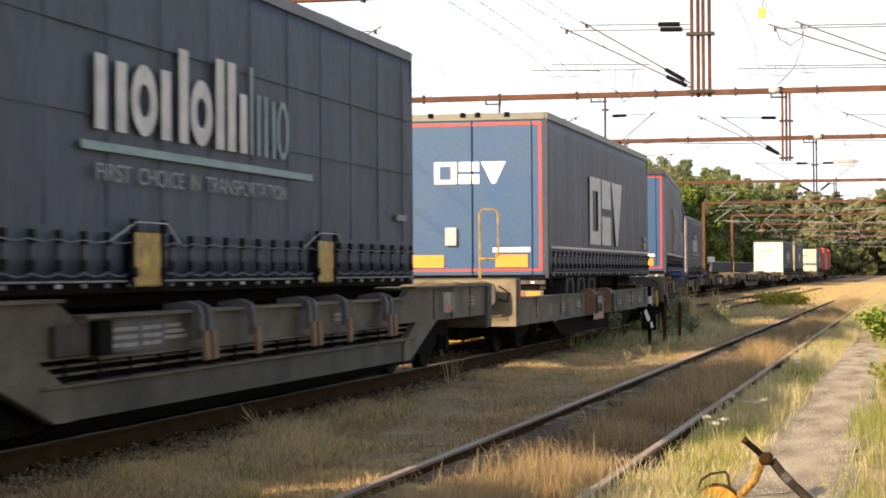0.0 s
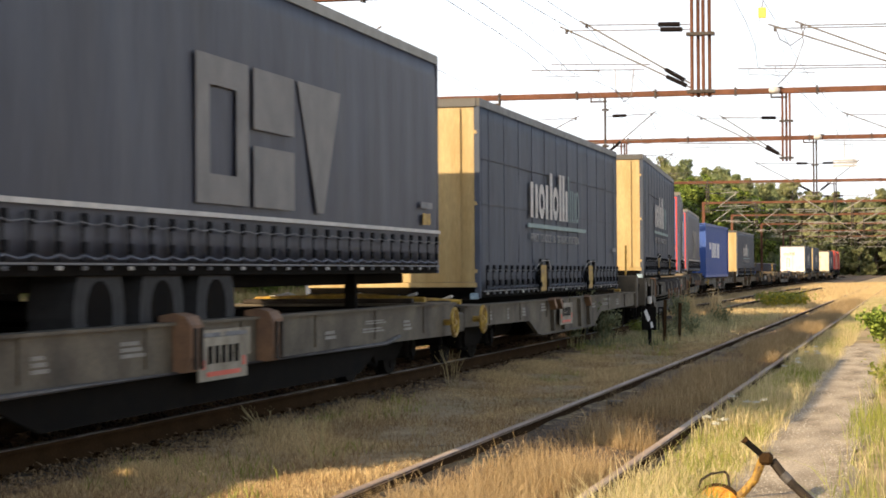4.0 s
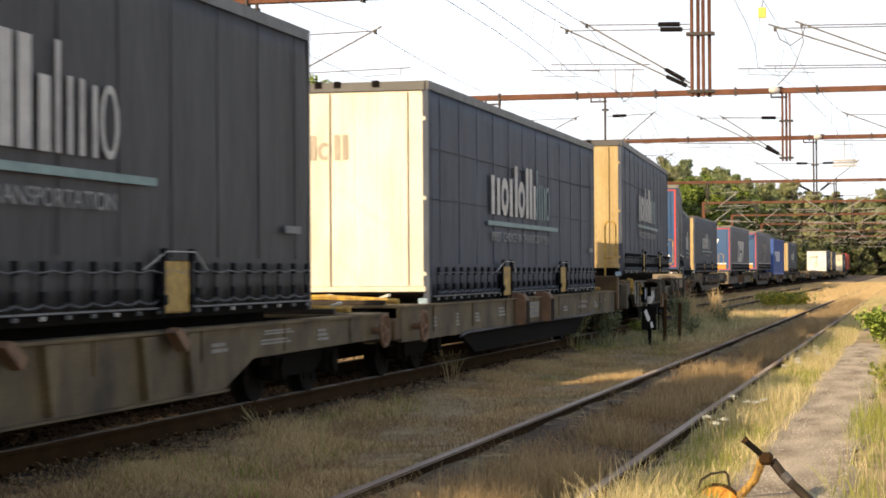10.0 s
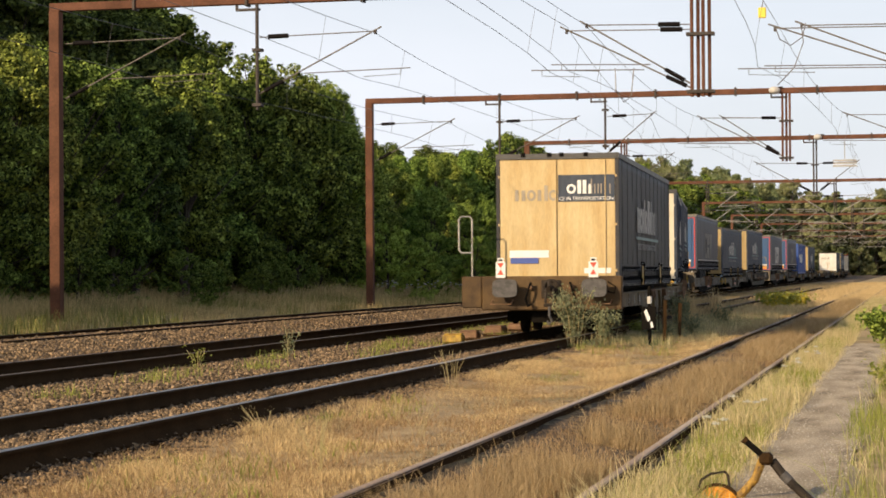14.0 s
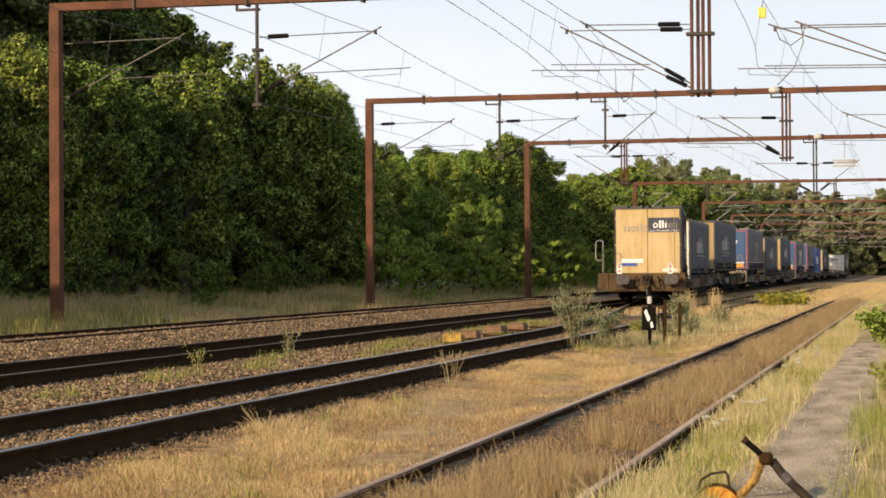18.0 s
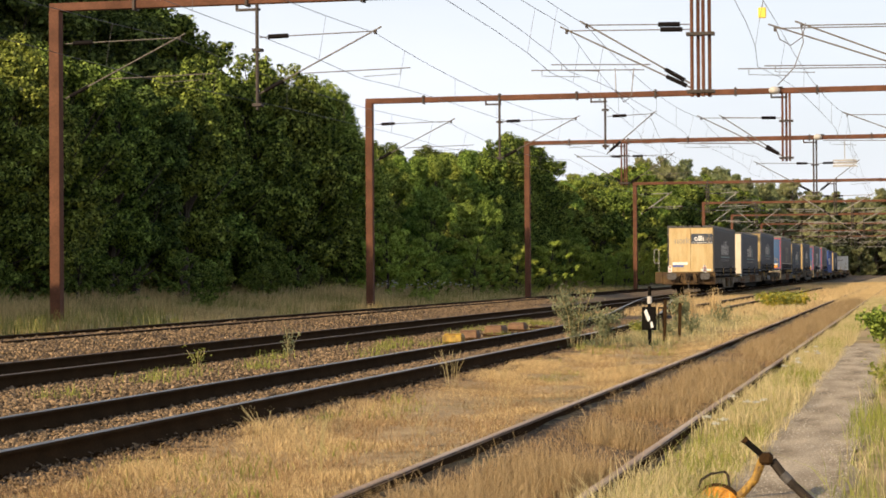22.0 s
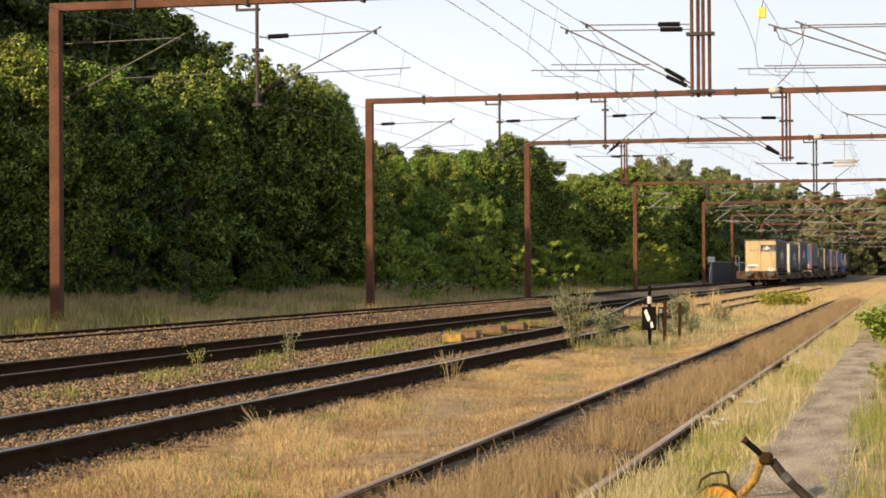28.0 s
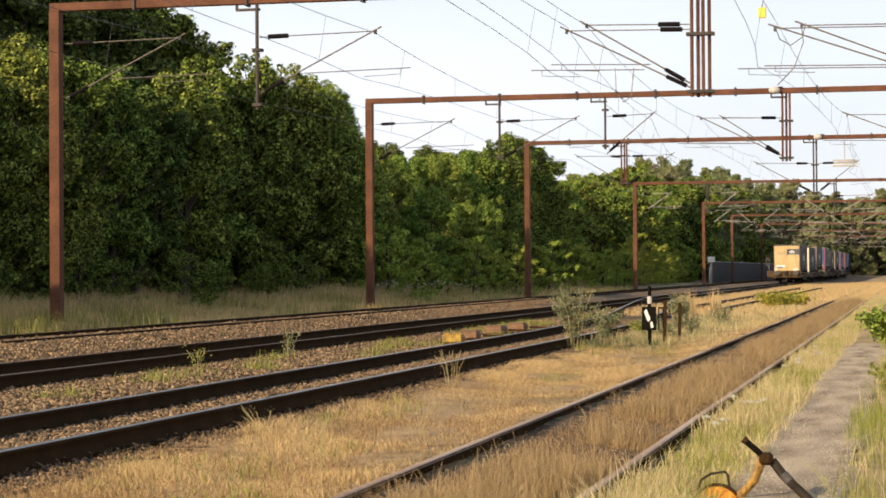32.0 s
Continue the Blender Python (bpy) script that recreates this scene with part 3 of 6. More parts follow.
PORTALS = [
    (47.0, -20.65, 8.02, [(-15.4, 5.35, 1), (-4.7, 5.4, 4)],
     [(-20.4, -17.4, 5.75), (-15.35, -12.45, 5.75), (-4.95, -7.35, 5.72), (-4.9, -7.82, 5.6), (1.2, -3.0, 5.5), (1.25, -2.4, 5.55)]),
    (74.0, -19.85, 7.84, [(-14.85, 5.5, 1), (-10.9, 5.85, 1), (-4.35, 5.3, 3)],
     [(-19.6, -16.7, 5.6), (-14.8, -12.0, 5.6), (-10.85, -9.2, 5.7), (-4.5, -7.4, 5.5), (-4.5, -6.6, 5.5), (1.5, -2.2, 5.5)]),
    (98.5, -18.4, 7.70, [(-13.6, 5.55, 3), (-4.45, 4.95, 2)],
     [(-13.4, -11.3, 5.6), (-13.5, -15.9, 5.6), (-4.6, -7.2, 5.1), (-4.3, -2.5, 5.1)]),
    (140.0, -18.6, 7.42, [(-13.6, 5.3, 2), (-5.0, 5.0, 2)], [(-18.2, -16.2, 5.3), (-13.4, -11.6, 5.3), (-5.2, -7.4, 5.0), (-5.2, -2.6, 5.0)]),
    (181.0, -17.95, 7.36, [(-13.3, 5.2, 2), (-5.0, 5.0, 2)], [(-17.6, -15.6, 5.3), (-13.2, -11.4, 5.3), (-13.2, -15.0, 5.2), (-5.2, -7.4, 5.0), (-5.2, -2.6, 5.0), (-9.8, -8.0, 5.1), (-.4, -2.2, 5.1), (1.8, 3.6, 5.0)]),
    (225.0, -19.2, 7.4, [(-14.0, 5.2, 1), (-9.4, 5.1, 1), (-5.0, 5.0, 2), (-.5, 5.0, 1)], [(-18.8, -16.5, 5.3), (-13.8, -11.6, 5.3), (-13.8, -15.6, 5.2), (-5.2, -7.4, 5.0), (-9.4, -11.0, 5.1), (-.6, -2.8, 5.0), (-.4, 1.8, 5.1), (4.8, 2.6, 5.2)]),
    (270.0, -19.2, 7.4, [(-14.0, 5.2, 1), (-9.2, 5.0, 1), (-5.0, 5.0, 1), (-1.0, 5.0, 1)], [(-18.8, -16.5, 5.3), (-13.8, -11.6, 5.3), (-9.2, -7.2, 5.0), (-5.2, -7.0, 5.0), (-5.0, -2.6, 5.1), (-1.0, 1.2, 5.0), (4.8, 2.4, 5.1)]),
    (320.0, -19.4, 7.4, [(-14.0, 5.2, 1), (-9.0, 5.0, 1), (-5.0, 5.0, 1), (0.0, 5.0, 1)], [(-18.8, -16.5, 5.3), (-13.8, -11.6, 5.3), (-9.0, -11.0, 5.1), (-5.0, -7.2, 5.0), (-5.0, -2.4, 5.0), (0.0, 2.4, 5.0)]),
    (375.0, -21.5, 7.4, [(-16.0, 5.2, 1), (-10.0, 5.0, 1), (-4.0, 5.0, 1)], [(-20.8, -17.5, 5.3), (-15.8, -12.6, 5.3), (-10.0, -7.6, 5.0), (-4.0, -6.4, 5.0), (-4.0, -1.4, 5.0)]),
]
for row in PORTALS:
    gantry(*row)
flood_lamp(-4.75, 74.0 - .2, 7.84)
flood_lamp(-4.3, 98.5 - .2, 7.70)


def wire_run(xs, label):
    """A messenger wire sagging between portals, the contact wire below it, and its droppers; xs: its place at each portal."""
    w = thing("overhead_line", label, "overhead wire", "overhead wires")
    ys = [-40.0, 4.0] + [p[0] for p in PORTALS]
    zs = [7.3, 7.3, 7.12, 6.92, 6.86, 6.75, 6.7, 6.7, 6.7, 6.7, 6.7]
    for i in range(len(ys) - 1):
        pts = []
        for u in np.linspace(0, 1, 11):
            y = ys[i] + u * (ys[i + 1] - ys[i])
            pts.append((float(np.interp(y, ys, xs)), y, float(np.interp(y, ys, zs)) - 0.35 * 4 * u * (1 - u)))
        part("messenger_wire", rods(pts, 0.007, 5), M["wire"], w)
        contact = [(p[0] - .4 * (2 * u - 1) ** 4, p[1], 6.06) for p, u in zip(pts, np.linspace(0, 1, 11))]
        part("contact_wire", rods(contact, 0.007, 5), M["wire"], w)
        for q, c in zip(pts[1:-1:2], contact[1:-1:2]):
            part("dropper", rods([q, c], 0.004, 4), M["wire"], w)


wire_run([-17.0, -17.4, -17.4, -16.7, -16.3, -16.2, -15.8, -16.5, -16.5, -16.5, -18], "thin overhead wires above the far track")
wire_run([-11.8, -12.2, -12.45, -12.0, -11.4, -11.6, -11.4, -11.6, -11.6, -11.6, -13], "thin overhead wires above the middle track")
wire_run([-7.2, -7.5, -7.82, -9.2, -11.0, -11.4, -11.2, -11.4, -11.4, -11.4, -12.8], "thin overhead wires above the crossover")
wire_run([-6.6, -6.9, -7.35, -7.4, -7.2, -7.4, -7.4, -7.4, -7.4, -7.4, -9], "thin overhead wires above the running track")
wire_run([-2.6, -2.7, -3.0, -2.2, -2.5, -2.6, -2.6, -2.6, -2.6, -2.6, -4], "thin overhead wires above the siding")


# ---- the train ----
def cloth_side(length, z0, z1, x, s, seed, tight=0.007):
    """A tarpaulin side with soft folds, as a grid with depth; s is the way it faces."""
    ny, nz = 110, 14
    ys, zs = np.linspace(0, length, ny), np.linspace(z0, z1, nz)
    Y, Z = np.meshgrid(ys, zs)
    r = np.random.default_rng(seed)
    fold = sum(r.uniform(0.2, 1) * np.sin(Y * f + r.uniform(0, 6) + Z * r.uniform(-1.2, 1.2)) for f in (0.9, 2.3, 4.1, 10.3))
    span = np.sin(np.pi * (Z - z0) / (z1 - z0)) ** 0.6
    X = x + s * (tight * fold * span + 0.02 * span)
    v = np.concatenate([np.stack([X, Y, Z], -1).reshape(-1, 3), np.stack([0 * X + x - 0.03 * s, Y, Z], -1).reshape(-1, 3)])
    i = np.arange(ny * nz).reshape(nz, ny)
    q = np.stack([i[:-1, :-1], i[:-1, 1:], i[1:, 1:], i[1:, :-1]], -1).reshape(-1, 4)
    rim = np.concatenate([i[0, :], i[1:, -1], i[-1, -2::-1], i[-2:0:-1, 0]])
    nx = np.roll(rim, -1)
    rimq = np.stack([rim, rim + ny * nz, nx + ny * nz, nx], 1)
    return v, np.concatenate([q if s > 0 else q[:, ::-1], (q[:, ::-1] if s > 0 else q) + ny * nz, rimq])


def glyphs(heights, y0, y1, z0, x_h, stroke, rise, slant=0.0):
    """Plain rounded strokes standing for a word mark: (start, end, up) in shares of its width."""
    bm = bmesh.new()
    for a, b, up, hollow in heights:
        ya, yb, top = y0 + a * (y1 - y0), y0 + b * (y1 - y0), z0 + x_h * up
        w = stroke
        if hollow:
            n = 20
            cy, cz, ry, rz = (ya + yb) / 2, (z0 + top) / 2, (yb - ya) / 2, (top - z0) / 2
            o = [(cy + ry * math.cos(q), cz + rz * math.sin(q)) for q in np.linspace(0, 2 * math.pi, n, endpoint=False)]
            i = [(cy + (ry - w) * math.cos(q), cz + (rz - w) * math.sin(q)) for q in np.linspace(0, 2 * math.pi, n, endpoint=False)]
            for layer in (0, rise):
                ov = [bm.verts.new((layer, *p)) for p in o]
                iv = [bm.verts.new((layer, *p)) for p in i]
                for k in range(n):
                    bm.faces.new((ov[k], ov[(k + 1) % n], iv[(k + 1) % n], iv[k]))
        else:
            box(bm, 0, rise, ya, yb, z0, top, bevel=min(0.01, rise * 0.3))
    bmesh.ops.recalc_face_normals(bm, faces=bm.faces)
    return bm


def words(text, size, mat, name, width=0.0):
    cu = bpy.data.curves.new(name, "FONT")
    cu.body, cu.size, cu.extrude = text, size, 0.002
    cu.align_x = "LEFT"
    ob = bpy.data.objects.new(name, cu)
    scene.collection.objects.link(ob)
    me = bpy.data.meshes.new_from_object(ob.evaluated_get(bpy.context.evaluated_depsgraph_get()))
    bpy.data.objects.remove(ob)
    me.materials.clear()
    me.materials.append(mat)
    if width:
        me.transform(Matrix.Diagonal((width / max(v.co.x for v in me.vertices), 1, 1, 1)))
    return me


def emblem(y0, y1, z0, height, rise):
    """Three plain blocks with slots, standing for a short bold logo: (across, up) laid along y."""
    bm = bmesh.new()
    w = (y1 - y0) / 3.15
    k = height
    slab = lambda a, b, c, d: box(bm, 0, rise, y0 + a * w, y0 + b * w, z0 + c * k, z0 + d * k)
    slab(0, .24, .2, .8), slab(.74, .98, .2, .8), slab(0, .98, 0, .2), slab(0, .98, .8, 1)
    slab(1.08, 1.96, .56, 1), slab(1.08, 1.96, 0, .44)
    prism([(y0 + 2.04 * w, z0 + k), (y0 + 3.12 * w, z0 + k), (y0 + 2.66 * w, z0), (y0 + 2.5 * w, z0)], "x", 0, rise, bm)
    return bm


# strokes of the long word mark: bold first half, light second half
BOLD = [(0.00, 0.045, 1.0, 0), (0.085, 0.13, 0.96, 0), (0.15, 0.265, 1.0, 1), (0.285, 0.33, 1.0, 0), (0.37, 0.415, 1.38, 0), (0.425, 0.54, 1.0, 1),
        (0.56, 0.605, 1.4, 0), (0.625, 0.67, 1.4, 0), (0.695, 0.735, 0.95, 0)]
THIN = [(0.755, 0.772, 1.42, 0), (0.80, 0.817, 1.0, 0), (0.845, 0.862, 1.0, 0), (0.895, 0.912, 0.95, 0), (0.925, 1.0, 1.0, 1)]

LOAD_L, LOAD_W = 13.6, 2.55


def load_body(name, label, style, z0=1.03, z1=3.83):
    """A curtain-sided swap body or trailer: rear wall at y 0, floor at z0 above the rails, roof at z1."""
    dsv = style == "blue"
    L, W = LOAD_L, LOAD_W
    h = W / 2
    t = thing(name, label, "trailer" if dsv else "swap body", "loads on the train")
    side = M["curtain_blue"] if dsv else M["curtain_grey"] if style == "last" else M["curtain"]
    door = {"blue": M["doorblue"], "cream": M["cream"], "last": M["creamlast"], "pale": M["cream2"], "white": M["whitepaint"]}[style]
    rail = M["creamrail"] if dsv else M["alu"]
    part("floor_frame", boxes((-h + .02, h - .02, 0.02, L - .02, z0, z0 + 0.13), (-h + 0.4, -h + 0.55, 0.3, L - .3, z0 - 0.12, z0), (h - 0.55, h - 0.4, 0.3, L - .3, z0 - 0.12, z0), bevel=0.01), M["under"], t)
    part("roof", boxes((-h + .03, h - .03, 0.05, L - .05, z1 - 0.05, z1 - 0.005), bevel=0.01), rail, t)
    for s in (-1, 1):
        part("roof_rail", boxes((min(s * h, s * (h - .07)), max(s * h, s * (h - .07)), 0, L, z1 - 0.11, z1)), rail, t)
        v, f = cloth_side(L - 0.16, z0 + 0.1, z1 - 0.1, s * (h - 0.02), s, 3 + s)
        v[:, 1] += 0.08
        cur = fit_in("curtain", array_mesh("curtain", v, f, side), t, "long side curtain of grey-blue tarpaulin")
        for y in (0.0, L - 0.08):
            part("corner_post", boxes((min(s * h, s * (h - .08)), max(s * h, s * (h - .08)), y, y + .08, z0, z1 - .11), bevel=.006), side, t)
        for i in range(30 if s > 0 else 0):
            y = 0.3 + i * (L - 0.6) / 29
            b = boxes((h + 0.022, h + 0.032, y - 0.022, y + 0.022, z0 + 0.05, z0 + 0.42), (h + 0.03, h + 0.058, y - 0.045, y + 0.045, z0 + 0.17, z0 + 0.25), (h + 0.03, h + 0.06, y - 0.04, y + 0.04, z0 + 0.36, z0 + 0.46), bevel=.004)
            part("buckle_strap", b, M["black"], cur)
            part("hook", boxes((h + 0.03, h + 0.055, y - 0.024, y + 0.024, z0 + 0.045, z0 + 0.075), bevel=.004), M["letter"] if i % 3 == 0 else M["fadedprint"], cur)
    for z in () if dsv or style == "last" else (1.32, 1.95):
        part("seam", boxes((h + 0.004, h + 0.019, .1, L - .1, z0 + z, z0 + z + .010)), M["seam"], t)
    for i in range(1, 1 if dsv else 24, 2):
        y = i * L / 24
        part("seam", boxes((h + 0.004, h + 0.014, y - .003, y + .003, z0 + .5, z1 - .12)), side, t)
    part("hem_fold", rods([(h + .032 + .014 * math.sin(k * math.pi / 4) ** 2, 0.3 + k * (L - .6) / 232, z0 + .155 - .028 * abs(math.sin(k * math.pi / 8))) for k in range(233)], .012, 5), side, t)
    part("hem", boxes((h + .012, h + .036, .1, L - .1, z0 + .085, z0 + .10)), M["fadedprint"], t)
    part("strap_line", rods([(h + 0.062, y, z0 + 0.385 + 0.012 * math.sin(y * 13.4)) for y in np.linspace(0.2, L - .2, 90)], 0.005, 5), M["fadedprint"], t)
    part("front_wall", boxes((-h + .08, h - .08, L - 0.06, L - .01, z0, z1 - .05)), door, t)
    # rear doors of ribbed panels
    for k, (x0, x1) in enumerate(((-h + 0.08, -0.004), (0.004, h - 0.08))):
        d = part("door", boxes((x0, x1, 0.01, 0.06, z0 + (.06 if dsv else .22), z1 - 0.12), bevel=.006), door, t, "ribbed rear door leaf")
        n = 1 if dsv else 4
        for i in range(1, n):
            x = x0 + (x1 - x0) * i / n
            part("rib", boxes((x - 0.006, x + 0.006, 0.007, 0.012, z0 + 0.26, z1 - 0.2)), door, d)
        xl = x1 - 0.2 if k else x1 - 0.02
        part("lock_rod", rods([(xl, -0.012, z0 + (.08 if dsv else .24)), (xl, -0.012, z1 - 0.14)], 0.011, 6), door, d)
        for z in (0.35, 1.3, 2.3):
            xx = h - 0.06 if k else -h + 0.06
            part("hinge", boxes((xx - 0.02, xx + 0.02, -0.008, 0.02, z0 + z, z0 + z + 0.05), bevel=.006), door, d)
    if dsv:
        part("sill", boxes((-h + .05, h - .05, -0.01, 0.05, z0 - .02, z0 + 0.058)), M["under"], t)
    else:
        part("sill", boxes((-h + .05, h - .05, -0.02, 0.05, z0 + .15, z0 + .217), bevel=.006), door, t)
        part("rear_beam", boxes((-h + .1, h - .1, 0.02, 0.06, z0 - .02, z0 + .148)), M["under"], t)
        for x in (-h + .09, -.3, .3, h - .09):
            part("corner_casting", boxes((x - .06, x + .06, -.01, .07, z0 - .02, z0 + .07), bevel=.01), M["paleglass"] if x > 1 else M["under"], t)
    part("header", boxes((-h + .05, h - .05, -0.02, 0.06, z1 - 0.118, z1 - .004)), rail, t)
    for x in (-0.75, -0.2, 0.05, 0.55):
        part("roof_lug", boxes((x, x + 0.09, -0.04, -0.018, z1 - 0.07, z1 + 0.012), bevel=.005), M["under"], t)
    if dsv:
        for r in ((-h + .1, -h + .15, z0 + .12, z1 - .16), (h - .15, h - .1, z0 + .12, z1 - .16), (-h + .1501, h - .1501, z1 - .21, z1 - .16), (-h + .1501, h - .1501, z0 + .12, z0 + .165)):
            part("reflective_tape", boxes((r[0], r[1], 0.002, 0.009, r[2], r[3])), M["redtape"], t)
        part("marker_plate", boxes((-1.06, -0.5, -0.006, 0.004, z0 + 0.19, z0 + 0.40)), M["orange"], t, "orange marker plate")
        part("marker_plate", boxes((0.38, 0.93, -0.006, 0.004, z0 + 0.19, z0 + 0.40)), M["orange"], t, "orange marker plate")
        part("document_box", boxes((-0.47, -0.27, -0.05, 0.004, z0 + 0.55, z0 + 0.86), bevel=.015), M["lampgrey"], t, "pale grey document box")
        part("number_bar", boxes((0.34, 0.97, -0.004, 0.006, z0 + 0.44, z0 + 0.52)), M["whiteprint"], t)
        b = emblem(-0.66, 0.58, z1 - 1.18, 0.37, 0.006)
        for v in b.verts:
            v.co = (v.co.y, -v.co.x, v.co.z)
        bmesh.ops.reverse_faces(b, faces=b.faces)
        part("logo", b, M["whiteprint"], t, "white logo shapes on the blue doors", at=pose(0, 0.008, 0))
        part("logo", emblem(4.5, 9.0, z0 + 0.62, 1.28, 0.004), M["ghostprint"], t, "large faded grey logo shapes", at=pose(h + 0.024, 0, 0))
        part("side_line", boxes((h + 0.030, h + 0.046, 0.1, L - .1, z0 + 0.50, z0 + 0.54)), M["letter"], t)
        part("underride_bar", boxes((-1.1, 1.1, 0.05, 0.17, z0 - 0.25, z0 - 0.12), bevel=.01), M["under"], t)
        part("bumper", boxes((-h + .05, h - .05, 0.0, 0.06, z0 - .1, z0 - .03), bevel=.008), M["buffer"], t)
        for s in (-1, 1):
            q = part("light_box", boxes((s * .92 - .26, s * .92 + .26, 0.0, 0.1, z0 - .38, z0 - .2), bevel=.012), M["creamrail"], t)
            part("lens", boxes((s * .92 - .02, s * .92 + .22, -.015, -.001, z0 - .36, z0 - .22), bevel=.006), M["orange"], q)
            part("lens", boxes((s * .92 - .2, s * .92 - .06, -.015, -.001, z0 - .36, z0 - .22), bevel=.006), M["redmark"], q)
        for i in range(9):
            part("small_lamp", boxes((-1.1 + i * .26, -1.04 + i * .26, -.012, -.001, z0 - .085, z0 - .045)), M["whiteprint"], t)
        part("wing", boxes((-h, h, 0.1, 0.4, z0 - .12, z0 - .01)), M["under"], t)
        for i in range(3):
            y = 2.6 + i * 1.31
            axle = part("axle", rods([(-1.0, y, z0 - 0.28), (1.0, y, z0 - 0.28)], 0.06), M["under"], t)
            for s in (-1, 1):
                wh = part("tyre", rods([(s * 0.86, y, z0 - 0.28), (s * 1.22, y, z0 - 0.28)], 0.5, 24), M["rubber"], axle)
                part("rim", rods([(s * 1.18, y, z0 - 0.28), (s * 1.226, y, z0 - 0.28)], 0.25, 16), M["under"], axle)
        for s in (-1, 1):
            part("landing_leg", boxes((s * 0.9 - .06, s * 0.9 + .06, L - 2.9, L - 2.78, z0 - 0.62, z0)), M["under"], t)
        part("small_print", boxes((h + .03, h + .036, 12.5, 13.1, z0 + .80, z0 + .88)), M["fadedprint"], t)
        part("side_label", boxes((h + .03, h + .036, 12.6, 13.0, z0 + .60, z0 + .74)), M["yellow"], t, "small yellow side label")
    else:
        part("logo", glyphs(BOLD, 3.66, 8.42, z0 + 1.22, 0.56, 0.15, 0.003), M["letter"], t, "row of bold off-white logo strokes", at=pose(h + 0.045, 0, 0))
        part("logo", glyphs(THIN, 3.66, 8.42, z0 + 1.22, 0.56, 0.06, 0.003), M["letter"] if style == "last" else M["teal"], t, "row of thin logo strokes", at=pose(h + 0.045, 0, 0))
        part("underline", boxes((h + 0.040, h + 0.051, 3.4, 9.2, z0 + 1.06, z0 + 1.125)), M["teal"], t)
        for word, y, wide in (("FIRST", 3.65, .70), ("CHOICE", 4.50, 1.02), ("IN", 5.67, .24), ("TRANSPORTATION", 6.06, 2.29)):
            fit_in("slogan_word", words(word, 0.19, M["slogan"], "slogan_word", wide), t, at=pose(h + 0.05, y, z0 + 0.84, 90, 0, 90))
        part("small_print", boxes((h + 0.040, h + 0.049, 12.6, 13.1, z0 + 0.75, z0 + 0.82)), M["fadedprint"], t)
        for y in (4.35, 9.3):
            part("yellow_pad", boxes((h + 0.05, h + 0.065, y, y + 0.62, z0 + 0.05, z0 + 0.47), bevel=.012), M["yellow"], t, "faded yellow lifting pad")
            for q in (y - 0.02, y + 0.62):
                part("pad_strap", boxes((h + .05, h + .08, q - 0.032, q + 0.032, z0 + 0.02, z0 + 0.56), (h + .06, h + .10, q - .055, q + .055, z0 + .47, z0 + .57), (h + .06, h + .10, q - .05, q + .05, z0 + .12, z0 + .2), bevel=.01), M["black"], t)
            part("pad_cord", rods([(h + .06, y - .42, z0 + .40), (h + .10, y - .02, z0 + .545), (h + .10, y + .64, z0 + .545), (h + .06, y + 1.04, z0 + .40)], .006, 5), M["letter"], t)
        b = glyphs(BOLD[:8], 0.1, 1.75, 0, 0.23, 0.05, 0.005)
        bmesh.ops.rotate(b, cent=(0, 0, 0), matrix=Matrix.Rotation(radians(-90), 3, "Z"), verts=b.verts)
        for v in b.verts:
            v.co = (v.co.x, -0.006 if abs(v.co.y) > 0.002 else 0.0, v.co.z)
        part("door_logo", b, M["greyprint"], t, "faded grey logo strokes on the doors", at=pose(-0.98, 0.006, z1 - 0.98))
        if style == "last":
            part("logo_panel", boxes((0.02, 1.19, -0.004, 0.008, z1 - 1.0, z1 - 0.45)), M["curtain"], t, "dark replacement panel with white strokes")
            b = glyphs([(q[0] - .33, q[1] - .33, q[2], q[3]) for q in BOLD[5:]], 0.04, 1.7, 0, 0.2, 0.045, 0.004)
            bmesh.ops.rotate(b, cent=(0, 0, 0), matrix=Matrix.Rotation(radians(-90), 3, "Z"), verts=b.verts)
            for v in b.verts:
                v.co = (v.co.x, -0.008 if abs(v.co.y) > 0.002 else -0.004, v.co.z)
            part("panel_logo", b, M["whiteprint"], t, at=pose(0.0, 0, z1 - 0.84))
            for x, top in ((.70, .3), (.77, .2), (.84, .2), (.90, .2), (.98, .2), (1.08, .2)):
                part("panel_stroke", boxes((x, x + .022, -.008, -.003, z1 - .84, z1 - .84 + top)), M["greyprint"], t)
            fit_in("slogan", words("CE IN TRANSPORTATION", 0.105, M["whiteprint"], "slogan", 1.12), t, at=pose(0.04, -0.006, z1 - 0.975, 90, 0, 0))
            part("white_sticker", boxes((-1.0, -0.18, -0.004, 0.008, z0 + 0.65, z0 + 0.80)), M["whiteprint"], t)
            part("blue_sticker", boxes((-0.98, -0.40, -0.008, 0.004, z0 + 0.53, z0 + 0.645)), M["bluemark"], t)
            part("white_sticker", boxes((0.55, 1.1, -0.004, 0.008, z0 + 0.32, z0 + 0.43)), M["whiteprint"], t)
    return t


